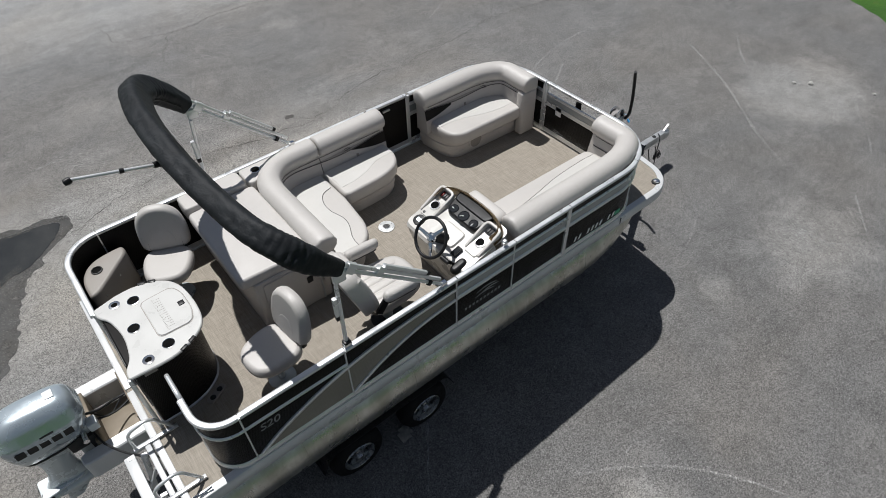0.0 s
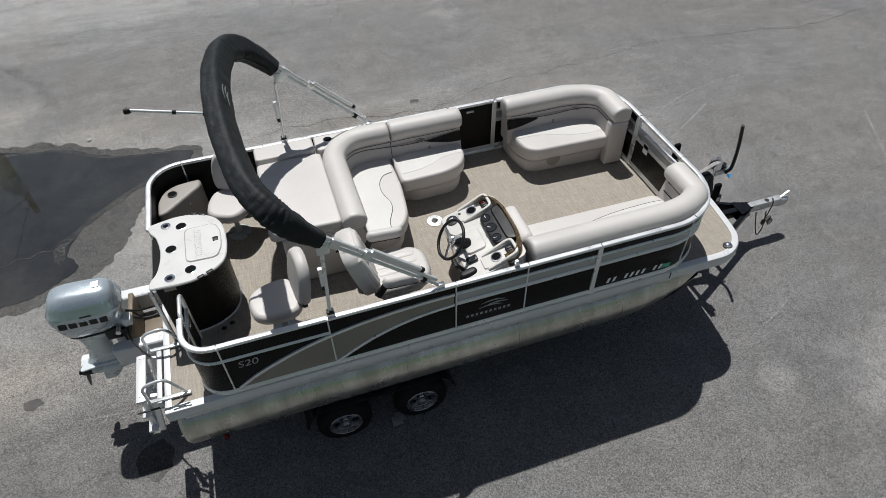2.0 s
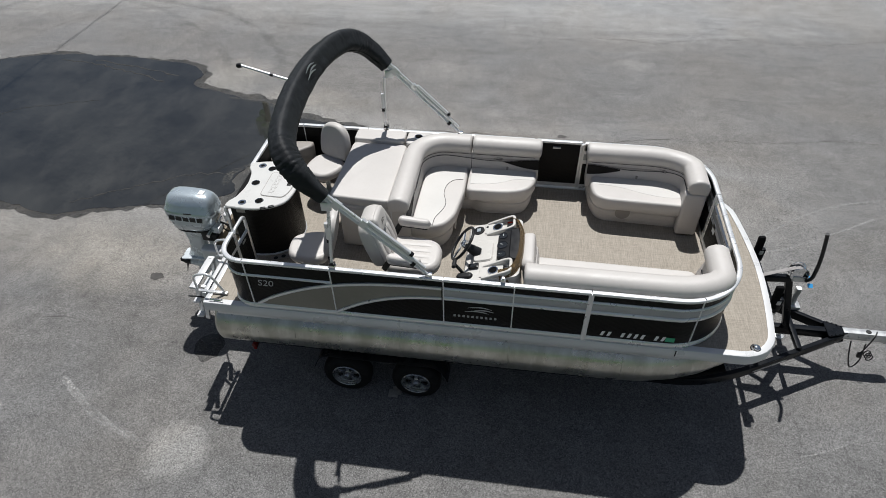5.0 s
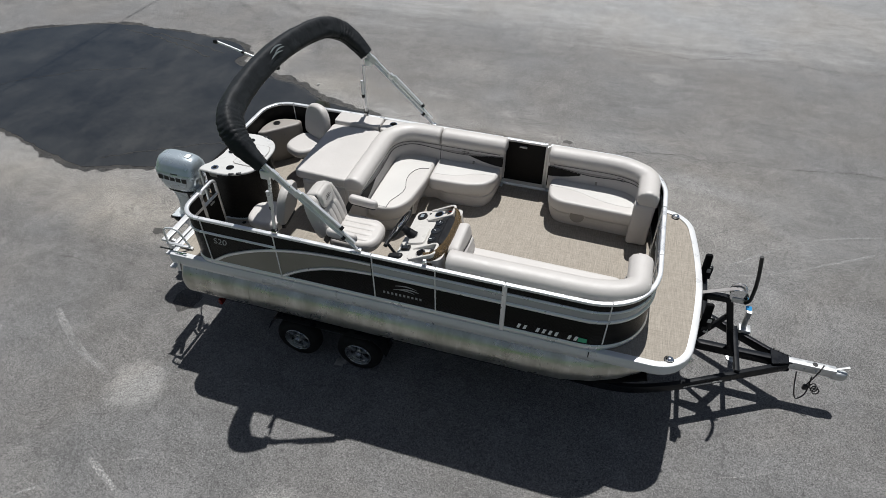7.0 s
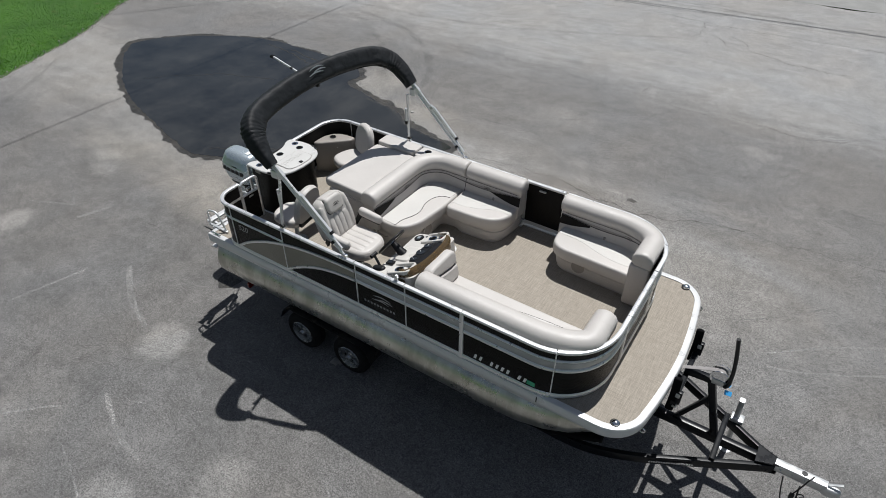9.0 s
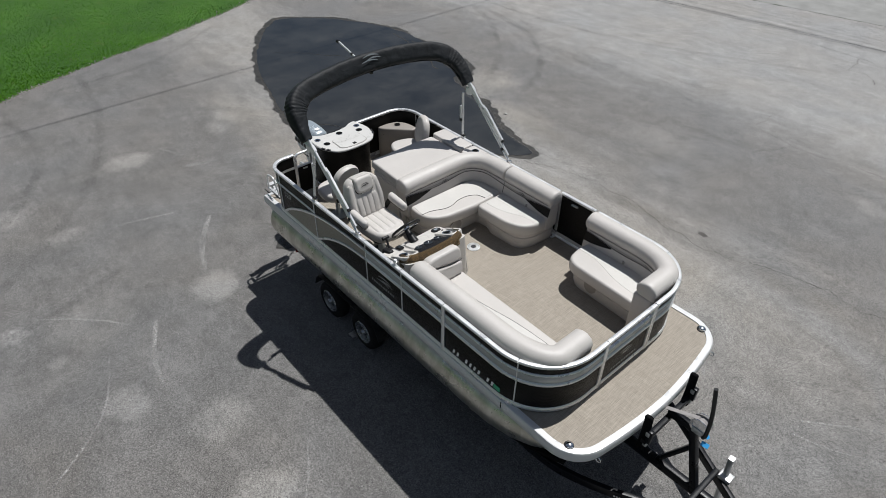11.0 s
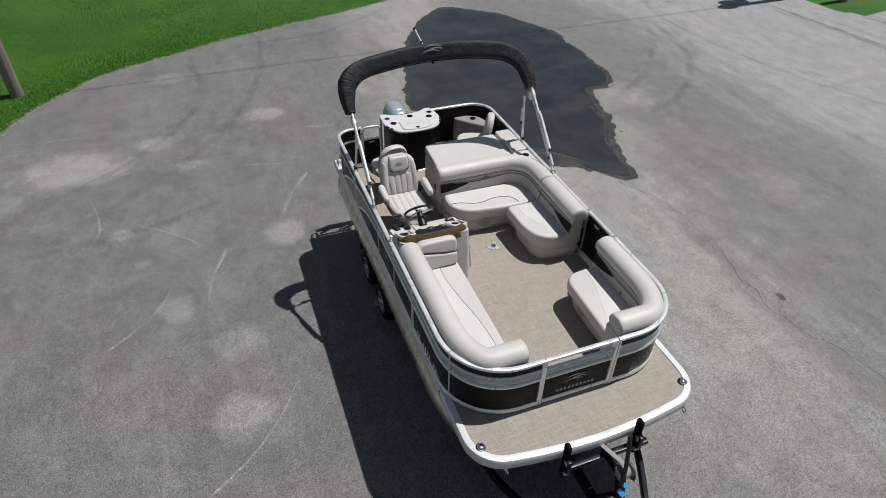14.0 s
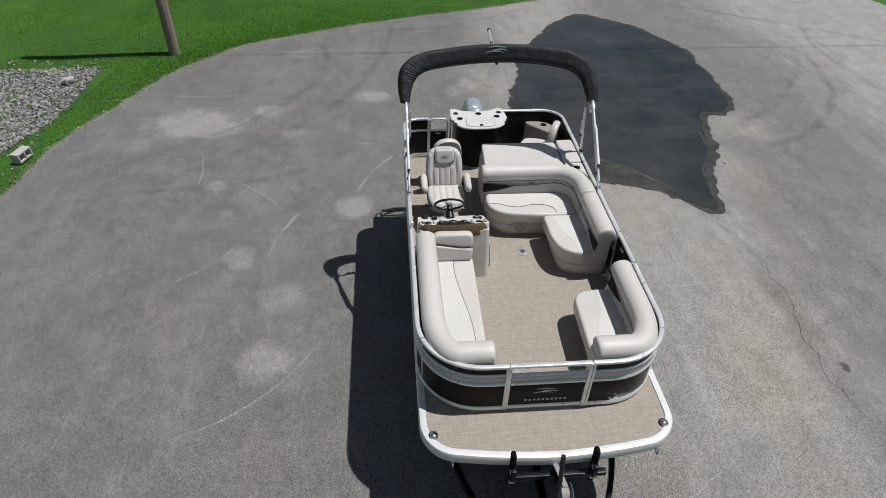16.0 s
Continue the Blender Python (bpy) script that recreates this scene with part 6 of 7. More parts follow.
part("visor", puff(rounded_back([(-0.06, -0.22), (0.05, -0.25), (0.05, 0.25), (-0.06, 0.22)], 0.03), 0.0, 0.02, 0.01, 0.0, place(2.935, -0.78, 2.24, 0, -10, 0)), M_RIB, console, "black padded dash hood")
for y in (-0.98, -0.6):
    part("screen_clip", bm_box((3.0, y - 0.018, 2.17), (3.025, y + 0.018, 2.195), 0.005), M_RIB, wind)
TILT_D = math.degrees(math.atan(0.31))


def on_dash(x, y, lift=0.0):
    return place(x, y, dash(x) + lift, 0, -TILT_D, 0)


# gauge pod
pod = part("gauge_pod", puff(rounded_back([(-0.10, -0.20), (0.13, -0.26), (0.14, 0.26), (-0.10, 0.20)], 0.05), -0.01, 0.055, 0.02, -0.006, on_dash(2.855, -0.78)), M_RIB, console, "black gauge cluster")
for k, (x, y, r) in enumerate(((2.815, -0.64, 0.045), (2.815, -0.78, 0.055), (2.815, -0.92, 0.045))):
    g = part("gauge", lathe([(r, 0.045), (r * 1.08, 0.056), (r * 0.98, 0.064), (r * 0.86, 0.058), (0, 0.056)], 24, on_dash(x, y)), M_GLASS, pod)
    part("needle", bm_box((-0.002, 0, 0.0585), (0.002, r * 0.7, 0.06), 0, on_dash(x, y) @ place(0, 0, 0, 0, 0, 40 * k)), M_WHITE, g)
# raised side wings with cup holders and switches
for y, flip in ((-0.43, 1), (-1.10, -1)):
    w = part("side_wing", slab(rounded_back([(-0.20, -0.07), (0.15, -0.08), (0.15, 0.08), (-0.20, 0.07)], 0.02), -0.01, 0.012, 0.004, on_dash(2.785, y)), M_GEL, console)
    d = on_dash(2.785, y)
    part("wing_wall", sweep([d @ Vector(p) for p in fillet([(-0.16, -0.086, -0.03), (0.10, -0.092, 0.02), (0.14, -0.074, 0.026), (0.14, 0.074, 0.026), (0.10, 0.092, 0.02), (-0.16, 0.086, -0.03)], 0.03, 4)], rrect(0.03, 0.10, 0.01), d.to_3x3() @ UP), M_GEL, w)
    m = on_dash(2.73, y, 0.012)
    c = part("cup_holder", lathe([(0.056, 0.0), (0.054, 0.012), (0.042, 0.012), (0.040, 0.003), (0, 0.003)], 22, m), M_CHROME, w, "steel-rimmed cup holder")
    # uncut hole: a flat disc with the inner shade as its colour
    part("well", lathe([(0.041, 0.0045), (0.0, 0.0055)], 20, m), M_WELL_SHADE, c)
    sp = part("switch_panel", bm_box((-0.035, -0.05, 0), (0.035, 0.05, 0.008), 0.004, on_dash(2.86, y, 0.02)), M_RIB, w)
    for k in range(3):
        part("switch", bm_box((-0.025, -0.04 + k * 0.028, 0.008), (0.025, -0.018 + k * 0.028, 0.018), 0.003, on_dash(2.86, y, 0.02)), M_RED if (k == 2 and flip == 1) else M_BLACK, sp)
part("raised_panel", puff(rounded_back([(-0.11, -0.14), (0.09, -0.14), (0.09, 0.14), (-0.11, 0.14)], 0.03), -0.01, 0.02, 0.012, 0.0, on_dash(2.62, -0.79)), M_GEL, console)
radio = part("radio", lathe([(0, 0), (0.062, 0), (0.06, 0.012), (0.048, 0.014), (0, 0.014)], 24, on_dash(2.53, -0.43, 0.0)), M_RIB, console, "round black radio dial with a small screen")
part("screen", bm_box((-0.02, -0.025, 0.0145), (0.02, 0.025, 0.017), 0, on_dash(2.53, -0.43)), M_GREYMETAL, radio)
part("knob", lathe([(0, 0), (0.016, 0), (0.014, 0.016), (0, 0.017)], 14, on_dash(2.62, -0.40, 0.0)), M_RIB, console)
finder = part("depth_display", bm_box((-0.055, -0.035, 0.005), (0.055, 0.035, 0.03), 0.012, on_dash(2.53, -1.0)), M_RIB, console, "black depth display")
part("screen", bm_box((-0.03, -0.024, 0.0305), (0.035, 0.024, 0.0325), 0, on_dash(2.53, -1.0)), M_GLASS, finder)
# steering wheel
WM = place(2.389, -0.793, 2.20, 0, -55, 0)
wheel = part("steering_wheel", tube([WM @ Vector((0.188 * math.cos(a), 0.188 * math.sin(a), 0)) for a in (2 * math.pi * k / 36 for k in range(36))], 0.0155, 10, closed=True), M_RIB, console, "black steering wheel with polished spokes")
part("hub", lathe([(0, -0.02), (0.05, -0.02), (0.05, 0.0), (0.036, 0.016), (0, 0.018)], 20, WM), M_CHROME, wheel)
for a in (90, 210, 330):
    part("spoke", slab([(0.03, -0.022), (0.178, -0.013), (0.178, 0.013), (0.03, 0.022)], -0.012, 0.004, 0.003, WM @ place(0, 0, 0, 0, 0, a)), M_CHROME, wheel)
part("column", tube([WM @ Vector((0, 0, -0.02)), WM @ Vector((0, 0, -0.20))], [0.035, 0.06], 16), M_RIB, console)
# throttle
throttle = part("throttle_box", puff(rounded_back([(-0.09, -0.045), (0.09, -0.045), (0.09, 0.045), (-0.09, 0.045)], 0.03), 0.0, 0.08, 0.03, 0.0, place(2.46, -1.12, 2.0, 0, -15, 0)), M_RIB, console, "black throttle control")
part("lever", bar((2.43, -1.08, 2.05), (2.34, -1.06, 2.15), 0.022, 0.03), M_RIB, throttle)
part("grip", tube([(2.335, -1.11, 2.16), (2.335, -1.02, 2.16)], 0.022, 12), M_RIB, throttle)
part("side_handle", tube(fillet([(2.98, -0.33, 1.6), (2.98, -0.295, 1.62), (2.93, -0.31, 1.95), (2.93, -0.35, 1.98)], 0.03), 0.012), M_GEL, console)
# back cushions of the bench fixed to the console's front
lum = thing("lumbar_cushion", "two-piece beige vinyl back cushion on the front of the console", "cushion", (3.08, -0.8, 1.9))
LM = place(3.085, -0.80, 1.885, 0, -12, 0) @ STAND
part("lower_pad", puff(rounded_back([(-0.25, -0.01), (0.235, -0.01), (0.245, 0.17), (0.1, 0.165), (-0.05, 0.195), (-0.26, 0.225)], [0.03, 0.03, 0.03, 0.1, 0.1, 0.03]), -0.02, 0.12, 0.035, 0.004, LM), M_BEIGE, lum)
part("upper_pad", puff(rounded_back([(-0.26, 0.232), (-0.05, 0.20), (0.1, 0.17), (0.245, 0.175), (0.25, 0.33), (0.2, 0.36), (-0.2, 0.36), (-0.26, 0.33)], [0.02, 0.1, 0.1, 0.02, 0.05, 0.06, 0.06, 0.05]), -0.02, 0.112, 0.035, 0.004, LM), M_BEIGE, lum)
part("piping", tube([LM @ Vector(p) for p in spline([(-0.255, 0.228, 0.1), (-0.05, 0.198, 0.104), (0.1, 0.168, 0.104), (0.243, 0.172, 0.1)], 6)], 0.0045, 6), M_PIPE, lum)

# ---- boat: bait table at the stern ----
table = thing("bait_table", "white fibreglass bait table with cup holders on a curved black pedestal", "table", (0.05, -0.1, FLOOR))
TOPZ = 2.24
TAB = [(-0.30, -0.55), (0.0, -0.57), (0.14, -0.545), (0.30, -0.46), (0.375, -0.36), (0.405, -0.12), (0.375, 0.13), (0.29, 0.265), (0.12, 0.34), (-0.05, 0.36), (-0.30, 0.30)]
notch = [(-0.30, 0.20), (-0.235, 0.12), (-0.205, -0.02), (-0.195, -0.13), (-0.205, -0.24), (-0.235, -0.38), (-0.30, -0.46)]
tab_line = [(p.x, p.y) for p in fillet([(x, y, 0) for x, y in TAB + notch], [0.02, 0.1, 0.1, 0.1, 0.08, 0.15, 0.08, 0.1, 0.1, 0.1, 0.02] + [0.05] * 7, 4, True)]
part("tabletop", slab(tab_line, TOPZ - 0.03, TOPZ, 0.008), M_TABLE, table, "white tabletop with a scooped edge")
ped = [(-0.27, -0.50), (0.02, -0.50), (0.22, -0.42), (0.33, -0.28), (0.35, -0.10), (0.33, 0.10), (0.22, 0.24), (0.0, 0.29), (-0.27, 0.27)]
part("pedestal", slab(oval(ped, [0.02, 0.1, 0.12, 0.1, 0.1, 0.1, 0.12, 0.1, 0.02], 5), FLOOR, TOPZ - 0.03, 0.004), M_PANEL, table, "curved glossy black pedestal")
part("pedestal_trim", sweep([(p[0], p[1], FLOOR) for p in oval(ped, [0.02, 0.1, 0.12, 0.1, 0.1, 0.1, 0.12, 0.1, 0.02], 5)], [(-0.012, 0.0), (0.002, 0.0), (0.002, 0.02), (-0.012, 0.012)], closed=True), M_STEEL, table)
for y in (-0.53, 0.29):
    part("corner_post", bm_box((-0.318, y - 0.016, 1.49), (-0.286, y + 0.016, TOPZ - 0.03), 0.004), M_RAIL, table)
hatch = part("hatch", slab(oval([(0.03, -0.32), (0.30, -0.33), (0.345, -0.2), (0.345, 0.02), (0.30, 0.13), (0.03, 0.12)], 0.05), TOPZ + 0.0005, TOPZ + 0.008, 0.003), M_TABLE, table, "rounded hatch lid")
part("hatch_gap", sweep([(p[0], p[1], TOPZ) for p in oval([(0.025, -0.325), (0.303, -0.336), (0.35, -0.2), (0.35, 0.02), (0.303, 0.136), (0.025, 0.126)], 0.05)], [(-0.003, -0.001), (0.003, -0.001), (0.003, 0.002), (-0.003, 0.002)], closed=True), M_GREYV, hatch)
for k in range(14):
    part("ruler_tick", bm_box((0.13 + 0.02 * (k % 2), -0.27 + k * 0.026, TOPZ + 0.0082), (0.175, -0.267 + k * 0.026, TOPZ + 0.0092)), M_GREYV, hatch)
part("hatch_latch", bm_box((0.275, -0.12, TOPZ + 0.007), (0.325, -0.07, TOPZ + 0.014), 0.006), M_RIB, hatch, "black flush latch")
bm = bmesh.new()
for k in range(26):
    w = 0.022 if k % 2 == 0 else 0.012
    box(bm, (0.11, -0.30 + k * 0.0155, TOPZ + 0.0082), (0.11 + w, -0.2985 + k * 0.0155, TOPZ + 0.009))
part("ruler_marks", bm, M_GREYV, table, "fine ruler marks")
for x, y in ((0.0, 0.19), (-0.10, -0.10), (0.06, -0.42)):
    c = part("cup_holder", lathe([(0.051, 0.0), (0.050, 0.005), (0.0455, 0.006), (0.044, 0.003), (0, 0.003)], 22, place(x, y, TOPZ)), M_CHROME, table, "steel-rimmed cup holder")
    # no hole in the tabletop, the disc's black stands for shade inside
    part("well", lathe([(0.0445, 0.0045), (0, 0.005)], 20, place(x, y, TOPZ)), M_WELL_SHADE, c)
for x, y in ((-0.14, 0.24), (-0.12, -0.47)):
    c = part("rod_holder", lathe([(0.047, 0.0), (0.046, 0.005), (0.026, 0.007), (0.024, 0.003), (0, 0.003)], 22, place(x, y, TOPZ)), M_CHROME, table, "steel rod holder flange")
    # same flat disc here, shade of the rod hole put in as black
    part("well", lathe([(0.025, 0.0045), (0, 0.005)], 16, place(x, y, TOPZ)), M_WELL_SHADE, c)
for x, y, r in ((0.14, -0.535, 22), (0.22, -0.495, 28), (0.12, 0.335, -20), (0.20, 0.305, -26)):
    part("rod_slot", bm_box((-0.032, -0.016, -0.012), (0.032, 0.016, 0.006), 0.006, place(x, y, TOPZ, 0, 0, r)), M_RIB, table, "black rod slot")
part("tank_face", bm_box((-0.285, -0.38, 1.60), (-0.272, 0.14, TOPZ - 0.04), 0.004), M_BLACK, table)
part("data_label", bm_box((-0.20, -0.504, 2.12), (-0.10, -0.5, 2.19)), M_GREYV, table)
plate = thing("floor_rod_rack", "low plate with two round recesses on the deck", "rod rack", (0.12, -0.56, FLOOR))
part("plate", slab(oval([(-0.10, -0.035), (0.10, -0.035), (0.10, 0.035), (-0.10, 0.035)], 0.02), 0.001, 0.022, 0.004, place(0.19, -0.53, FLOOR, 0, 0, 28)), M_GREYV, plate)
for k in (-1, 1):
    part("recess", lathe([(0.026, 0.0225), (0.022, 0.0245), (0, 0.0245)], 16, place(0.19, -0.53, FLOOR, 0, 0, 28) @ place(0.045 * k, 0, 0)), M_BLACK, plate)

# ---- outboard motor ----
motor = thing("outboard_motor", "silver outboard motor with a black propeller on the stern bracket", "outboard motor", (-1.0, -0.05, 1.25))


def oval_ring(z, xc, xh, yh, p=2.6, yc=-0.05, n=32, rake=0.0):
    out = []
    for k in range(n):
        a = 2 * math.pi * k / n
        c, s = math.cos(a), math.sin(a)
        x = xh * math.copysign(abs(c) ** (2 / p), c)
        out.append(Vector((xc + x, yc + yh * math.copysign(abs(s) ** (2 / p), s), z + rake * x)))
    return out


cowl = part("cowling", rings(bmesh.new(), [oval_ring(*r) for r in (
    (1.455, -1.050, 0.226, 0.119, 3.2, -0.05, 32, 0.0), (1.500, -1.035, 0.259, 0.153, 3.2, -0.05, 32, 0.0), (1.600, -1.015, 0.303, 0.186, 3.4, -0.05, 32, -0.05), (1.712, -1.005, 0.321, 0.202, 3.6, -0.05, 32, -0.05), (1.787, -0.995, 0.325, 0.203, 3.8, -0.05, 32, -0.05), (1.802, -0.993, 0.314, 0.194, 3.8, -0.05, 32, -0.05),
    (1.882, -0.980, 0.297, 0.171, 3.8, -0.05, 32, -0.05), (1.942, -0.975, 0.275, 0.138, 3.6, -0.05, 32, -0.05), (1.972, -0.970, 0.242, 0.113, 3.4, -0.05, 32, -0.05), (1.989, -0.965, 0.187, 0.086, 3.0, -0.05, 32, -0.05), (1.994, -0.960, 0.088, 0.043, 2.4, -0.05, 32, -0.05))], False), M_ENGINE, motor, "silver engine cowling", 50)
part("cowl_seam", rings(bmesh.new(), [oval_ring(z, -1.035, 0.238, 0.134, 3.0) for z in (1.445, 1.458)], False), M_BLACK, cowl)
for s, yy in ((-1, -0.252), (1, 0.152)):
    turn = SIDE if s < 0 else Matrix(((-1, 0, 0, 0), (0, 0, 1, 0), (0, 1, 0, 0), (0, 0, 0, 1)))
    m = Matrix.Translation((-1.01 + s * 0.215, yy, 1.70)) @ turn @ place(0, 0, 0, -6, 0, -3 if s < 0 else 3)
    for k in range(5):
        part("name_mark", text_bars(bmesh.new(), [0.068], 0.062, m @ Matrix.Translation((0.088 * k, 0, 0)), 0.4, 0.0, 0.006), M_BLACK, cowl, "dark lettering block")
part("intake", bm_box((-1.02, -0.2525, 1.79), (-0.92, -0.235, 1.803), 0.002), M_BLACK, cowl)
part("data_label", bm_box((-0.86, -0.09, 1.984), (-0.79, -0.01, 1.992), 0.001), M_WHITE, cowl)
part("midsection", rings(bmesh.new(), [oval_ring(*r) for r in ((1.45, -1.04, 0.20, 0.105, 3.0), (1.38, -1.06, 0.17, 0.09, 2.8), (1.25, -1.085, 0.125, 0.07, 2.5), (1.1, -1.10, 0.12, 0.062, 2.4), (1.0, -1.11, 0.15, 0.06, 2.3), (0.945, -1.115, 0.18, 0.06, 2.3))], False), M_ENGWHITE, motor)
part("cavitation_plate", slab(oval([(-1.36, -0.16), (-1.02, -0.13), (-0.92, -0.05), (-1.02, 0.03), (-1.36, 0.06)], 0.03), 0.925, 0.945, 0.005, None), M_ENGWHITE, motor)
part("gearcase", tube([(-1.30, -0.05, 0.80), (-1.22, -0.05, 0.80), (-1.05, -0.05, 0.80), (-0.95, -0.05, 0.80), (-0.88, -0.05, 0.80)], [0.04, 0.055, 0.06, 0.045, 0.005], 16), M_ENGWHITE, motor)
part("strut", rings(bmesh.new(), [oval_ring(z, xc, xh, yh, 2.0) for z, xc, xh, yh in ((0.93, -1.10, 0.14, 0.03), (0.82, -1.09, 0.12, 0.03))], False), M_ENGWHITE, motor)
part("skeg", rings(bmesh.new(), [oval_ring(z, xc, xh, 0.008, 2.0) for z, xc, xh in ((0.78, -1.10, 0.11), (0.68, -1.14, 0.09), (0.6, -1.18, 0.06))], False), M_ENGWHITE, motor)
prop = part("propeller", tube([(-1.42, -0.05, 0.80), (-1.38, -0.05, 0.80), (-1.30, -0.05, 0.80)], [0.02, 0.04, 0.045], 14), M_BLACK, motor, "black three-bladed propeller")
for k in range(3):
    m = place(-1.35, -0.05, 0.80) @ Matrix.Rotation(radians(120 * k + 20), 4, "X")
    bm = bmesh.new()
    a = [bm.verts.new(m @ Vector(p)) for p in ((-0.03, -0.02, 0.035), (-0.045, -0.06, 0.09), (-0.03, -0.05, 0.15), (0.0, 0.0, 0.165), (0.02, 0.045, 0.13), (0.03, 0.035, 0.06), (0.02, 0.01, 0.035))]
    bm.faces.new(a)
    bmesh.ops.solidify(bm, geom=bm.faces[:], thickness=0.006)
    part("blade", bm, M_BLACK, prop)
part("swivel_bracket", bm_box((-0.90, -0.13, 1.12), (-0.74, 0.03, 1.55), 0.02), M_GREYMETAL, motor)
part("clamp_bracket", bm_box((-0.80, -0.17, 1.02), (-0.74, 0.07, 1.42), 0.012), M_BLACK, motor)
part("tilt_tube", tube([(-0.80, -0.24, 1.46), (-0.80, 0.14, 1.46)], 0.025, 12), M_CHROME, motor)
part("side_cover", bm_box((-0.95, -0.16, 1.30), (-0.80, -0.12, 1.45), 0.015), M_BLACK, motor)
part("tow_lug", bm_box((-0.74, -0.19, 1.47), (-0.66, -0.09, 1.56), 0.01), M_ENGWHITE, motor)

well = thing("motor_bracket", "white aluminium motor bracket with a tan splash pan at the stern", "motor bracket", (-0.6, 0, 1.1))
for y0, y1 in ((-0.33, -0.20), (0.36, 0.50)):
    part("side_beam", slab(oval([(-0.92, y0 + 0.02), (-0.88, y0), (-0.36, y0), (-0.36, y1), (-0.88, y1), (-0.92, y1 - 0.02)], 0.02), 1.06, 1.30, 0.012), M_TRIM, well, "white bracket beam")
part("splash_pan", bm_box((-0.76, -0.21, 0.98), (-0.36, 0.37, 1.02), 0.006), M_TAN, well)
part("transom", bm_box((-0.76, -0.21, 0.95), (-0.71, 0.37, 1.36), 0.008), M_TAN, well, "tan transom plate")
part("front_wall", bm_box((-0.40, -0.21, 1.0), (-0.37, 0.37, 1.38), 0.004), M_TAN, well)
cables = thing("engine_cables", "black control cables looping between the deck and the motor", "cable", (-0.55, 0, 1.3))
for pts, r in (([(-0.36, 0.12, 1.34), (-0.5, 0.10, 1.36), (-0.62, 0.02, 1.44), (-0.72, -0.02, 1.52)], 0.012), ([(-0.36, 0.06, 1.33), (-0.52, 0.0, 1.33), (-0.66, -0.02, 1.38), (-0.72, -0.05, 1.48)], 0.01),
               ([(-0.37, 0.16, 1.30), (-0.46, 0.2, 1.22), (-0.6, 0.1, 1.2), (-0.7, 0.06, 1.4)], 0.008), ([(-0.74, -0.13, 1.42), (-0.70, -0.30, 1.40), (-0.58, -0.50, 1.38), (-0.42, -0.66, 1.36), (-0.3, -0.74, 1.38)], 0.01)):
    part("cable", tube(spline(pts, 8), r, 8), M_BLACK, cables)

# ---- stern ladder ----
ladder = thing("boarding_ladder", "folded white aluminium boarding ladder with two hooped handrails", "ladder", (-0.45, -0.9, 1.5))
for y in (-0.60, -1.17):
    part("handrail", tube(fillet([(-0.50, y, 1.505), (-0.50, y, 1.74), (-0.30, y, 1.78), (-0.18, y, 1.505)], 0.07), 0.014, 10), M_RAIL, ladder, "hooped handrail")
    part("side_channel", bm_box((-0.52, y - 0.018, 1.487), (-0.15, y + 0.018, 1.512), 0.004), M_RAIL, ladder)
part("deck_channel", bm_box((-0.44, -1.2, 1.40), (-0.395, -0.58, 1.50), 0.006), M_TRIM, ladder)
for y in (-0.68, -1.10):
    part("stringer", bar((-0.47, y, 1.50), (-0.56, y, 0.95), 0.03, 0.05), M_RAIL, ladder)
    part("folded_stringer", bar((-0.56, y + 0.02, 1.52), (-0.62, y + 0.02, 0.98), 0.03, 0.05), M_RAIL, ladder)
for z, x in ((1.50, -0.56), (1.26, -0.585), (1.02, -0.61)):
    part("tread", bm_box((x - 0.055, -1.15, z - 0.015), (x + 0.03, -0.63, z + 0.015), 0.008), M_TRIM, ladder, "flat white tread")
part("strap", bm_box((-0.63, -1.2, 1.41), (-0.40, -1.185, 1.425), 0.003), M_BLACK, ladder)
part("brace", bar((-0.44, -0.8, 1.42), (-0.56, -0.8, 1.2), 0.02, 0.03), M_RAIL, ladder)

for aft in (ladder, well, cables, motor):
    aft.location.x -= 0.04

# ---- bimini top, folded in its boot ----
bimini = thing("bimini_top", "folded bimini top in a black canvas boot on silver bows", "bimini top", (1.2, 0, 2.2))
ARCH = spline([(1.19, -1.32, 3.09), (1.07, -1.32, 3.215), (0.95, -1.29, 3.345), (0.85, -1.19, 3.445), (0.765, -0.97, 3.505), (0.70, -0.5, 3.55), (0.68, 0.0, 3.57), (0.70, 0.5, 3.555), (0.775, 0.95, 3.51), (0.87, 1.16, 3.44), (0.985, 1.265, 3.335), (1.11, 1.30, 3.20), (1.21, 1.305, 3.08)], 14)
BOOT_CORE = Vector((1.05, 0, 2.7))


def boot_frame(i):
    """Centre, outward and sideways directions and half sizes of the boot at one point of its arch."""
    last = len(ARCH) - 1
    p = ARCH[i]
    t = (ARCH[min(i + 1, last)] - ARCH[max(i - 1, 0)]).normalized()
    out = p - BOOT_CORE
    out = (out - t * out.dot(t)).normalized()
    s = i / last
    e = min(s, 1 - s)
    tall = 0.094 + 0.026 * ease((e - 0.08) / 0.2)
    slim = (0.66 if s < 0.5 else 0.84) + (0.34 if s < 0.5 else 0.16) * ease(e / 0.13) + 0.1 * math.exp(-((s - 0.2) / 0.06) ** 2)
    return p, out, t.cross(out), e, tall * slim, 0.09 * slim


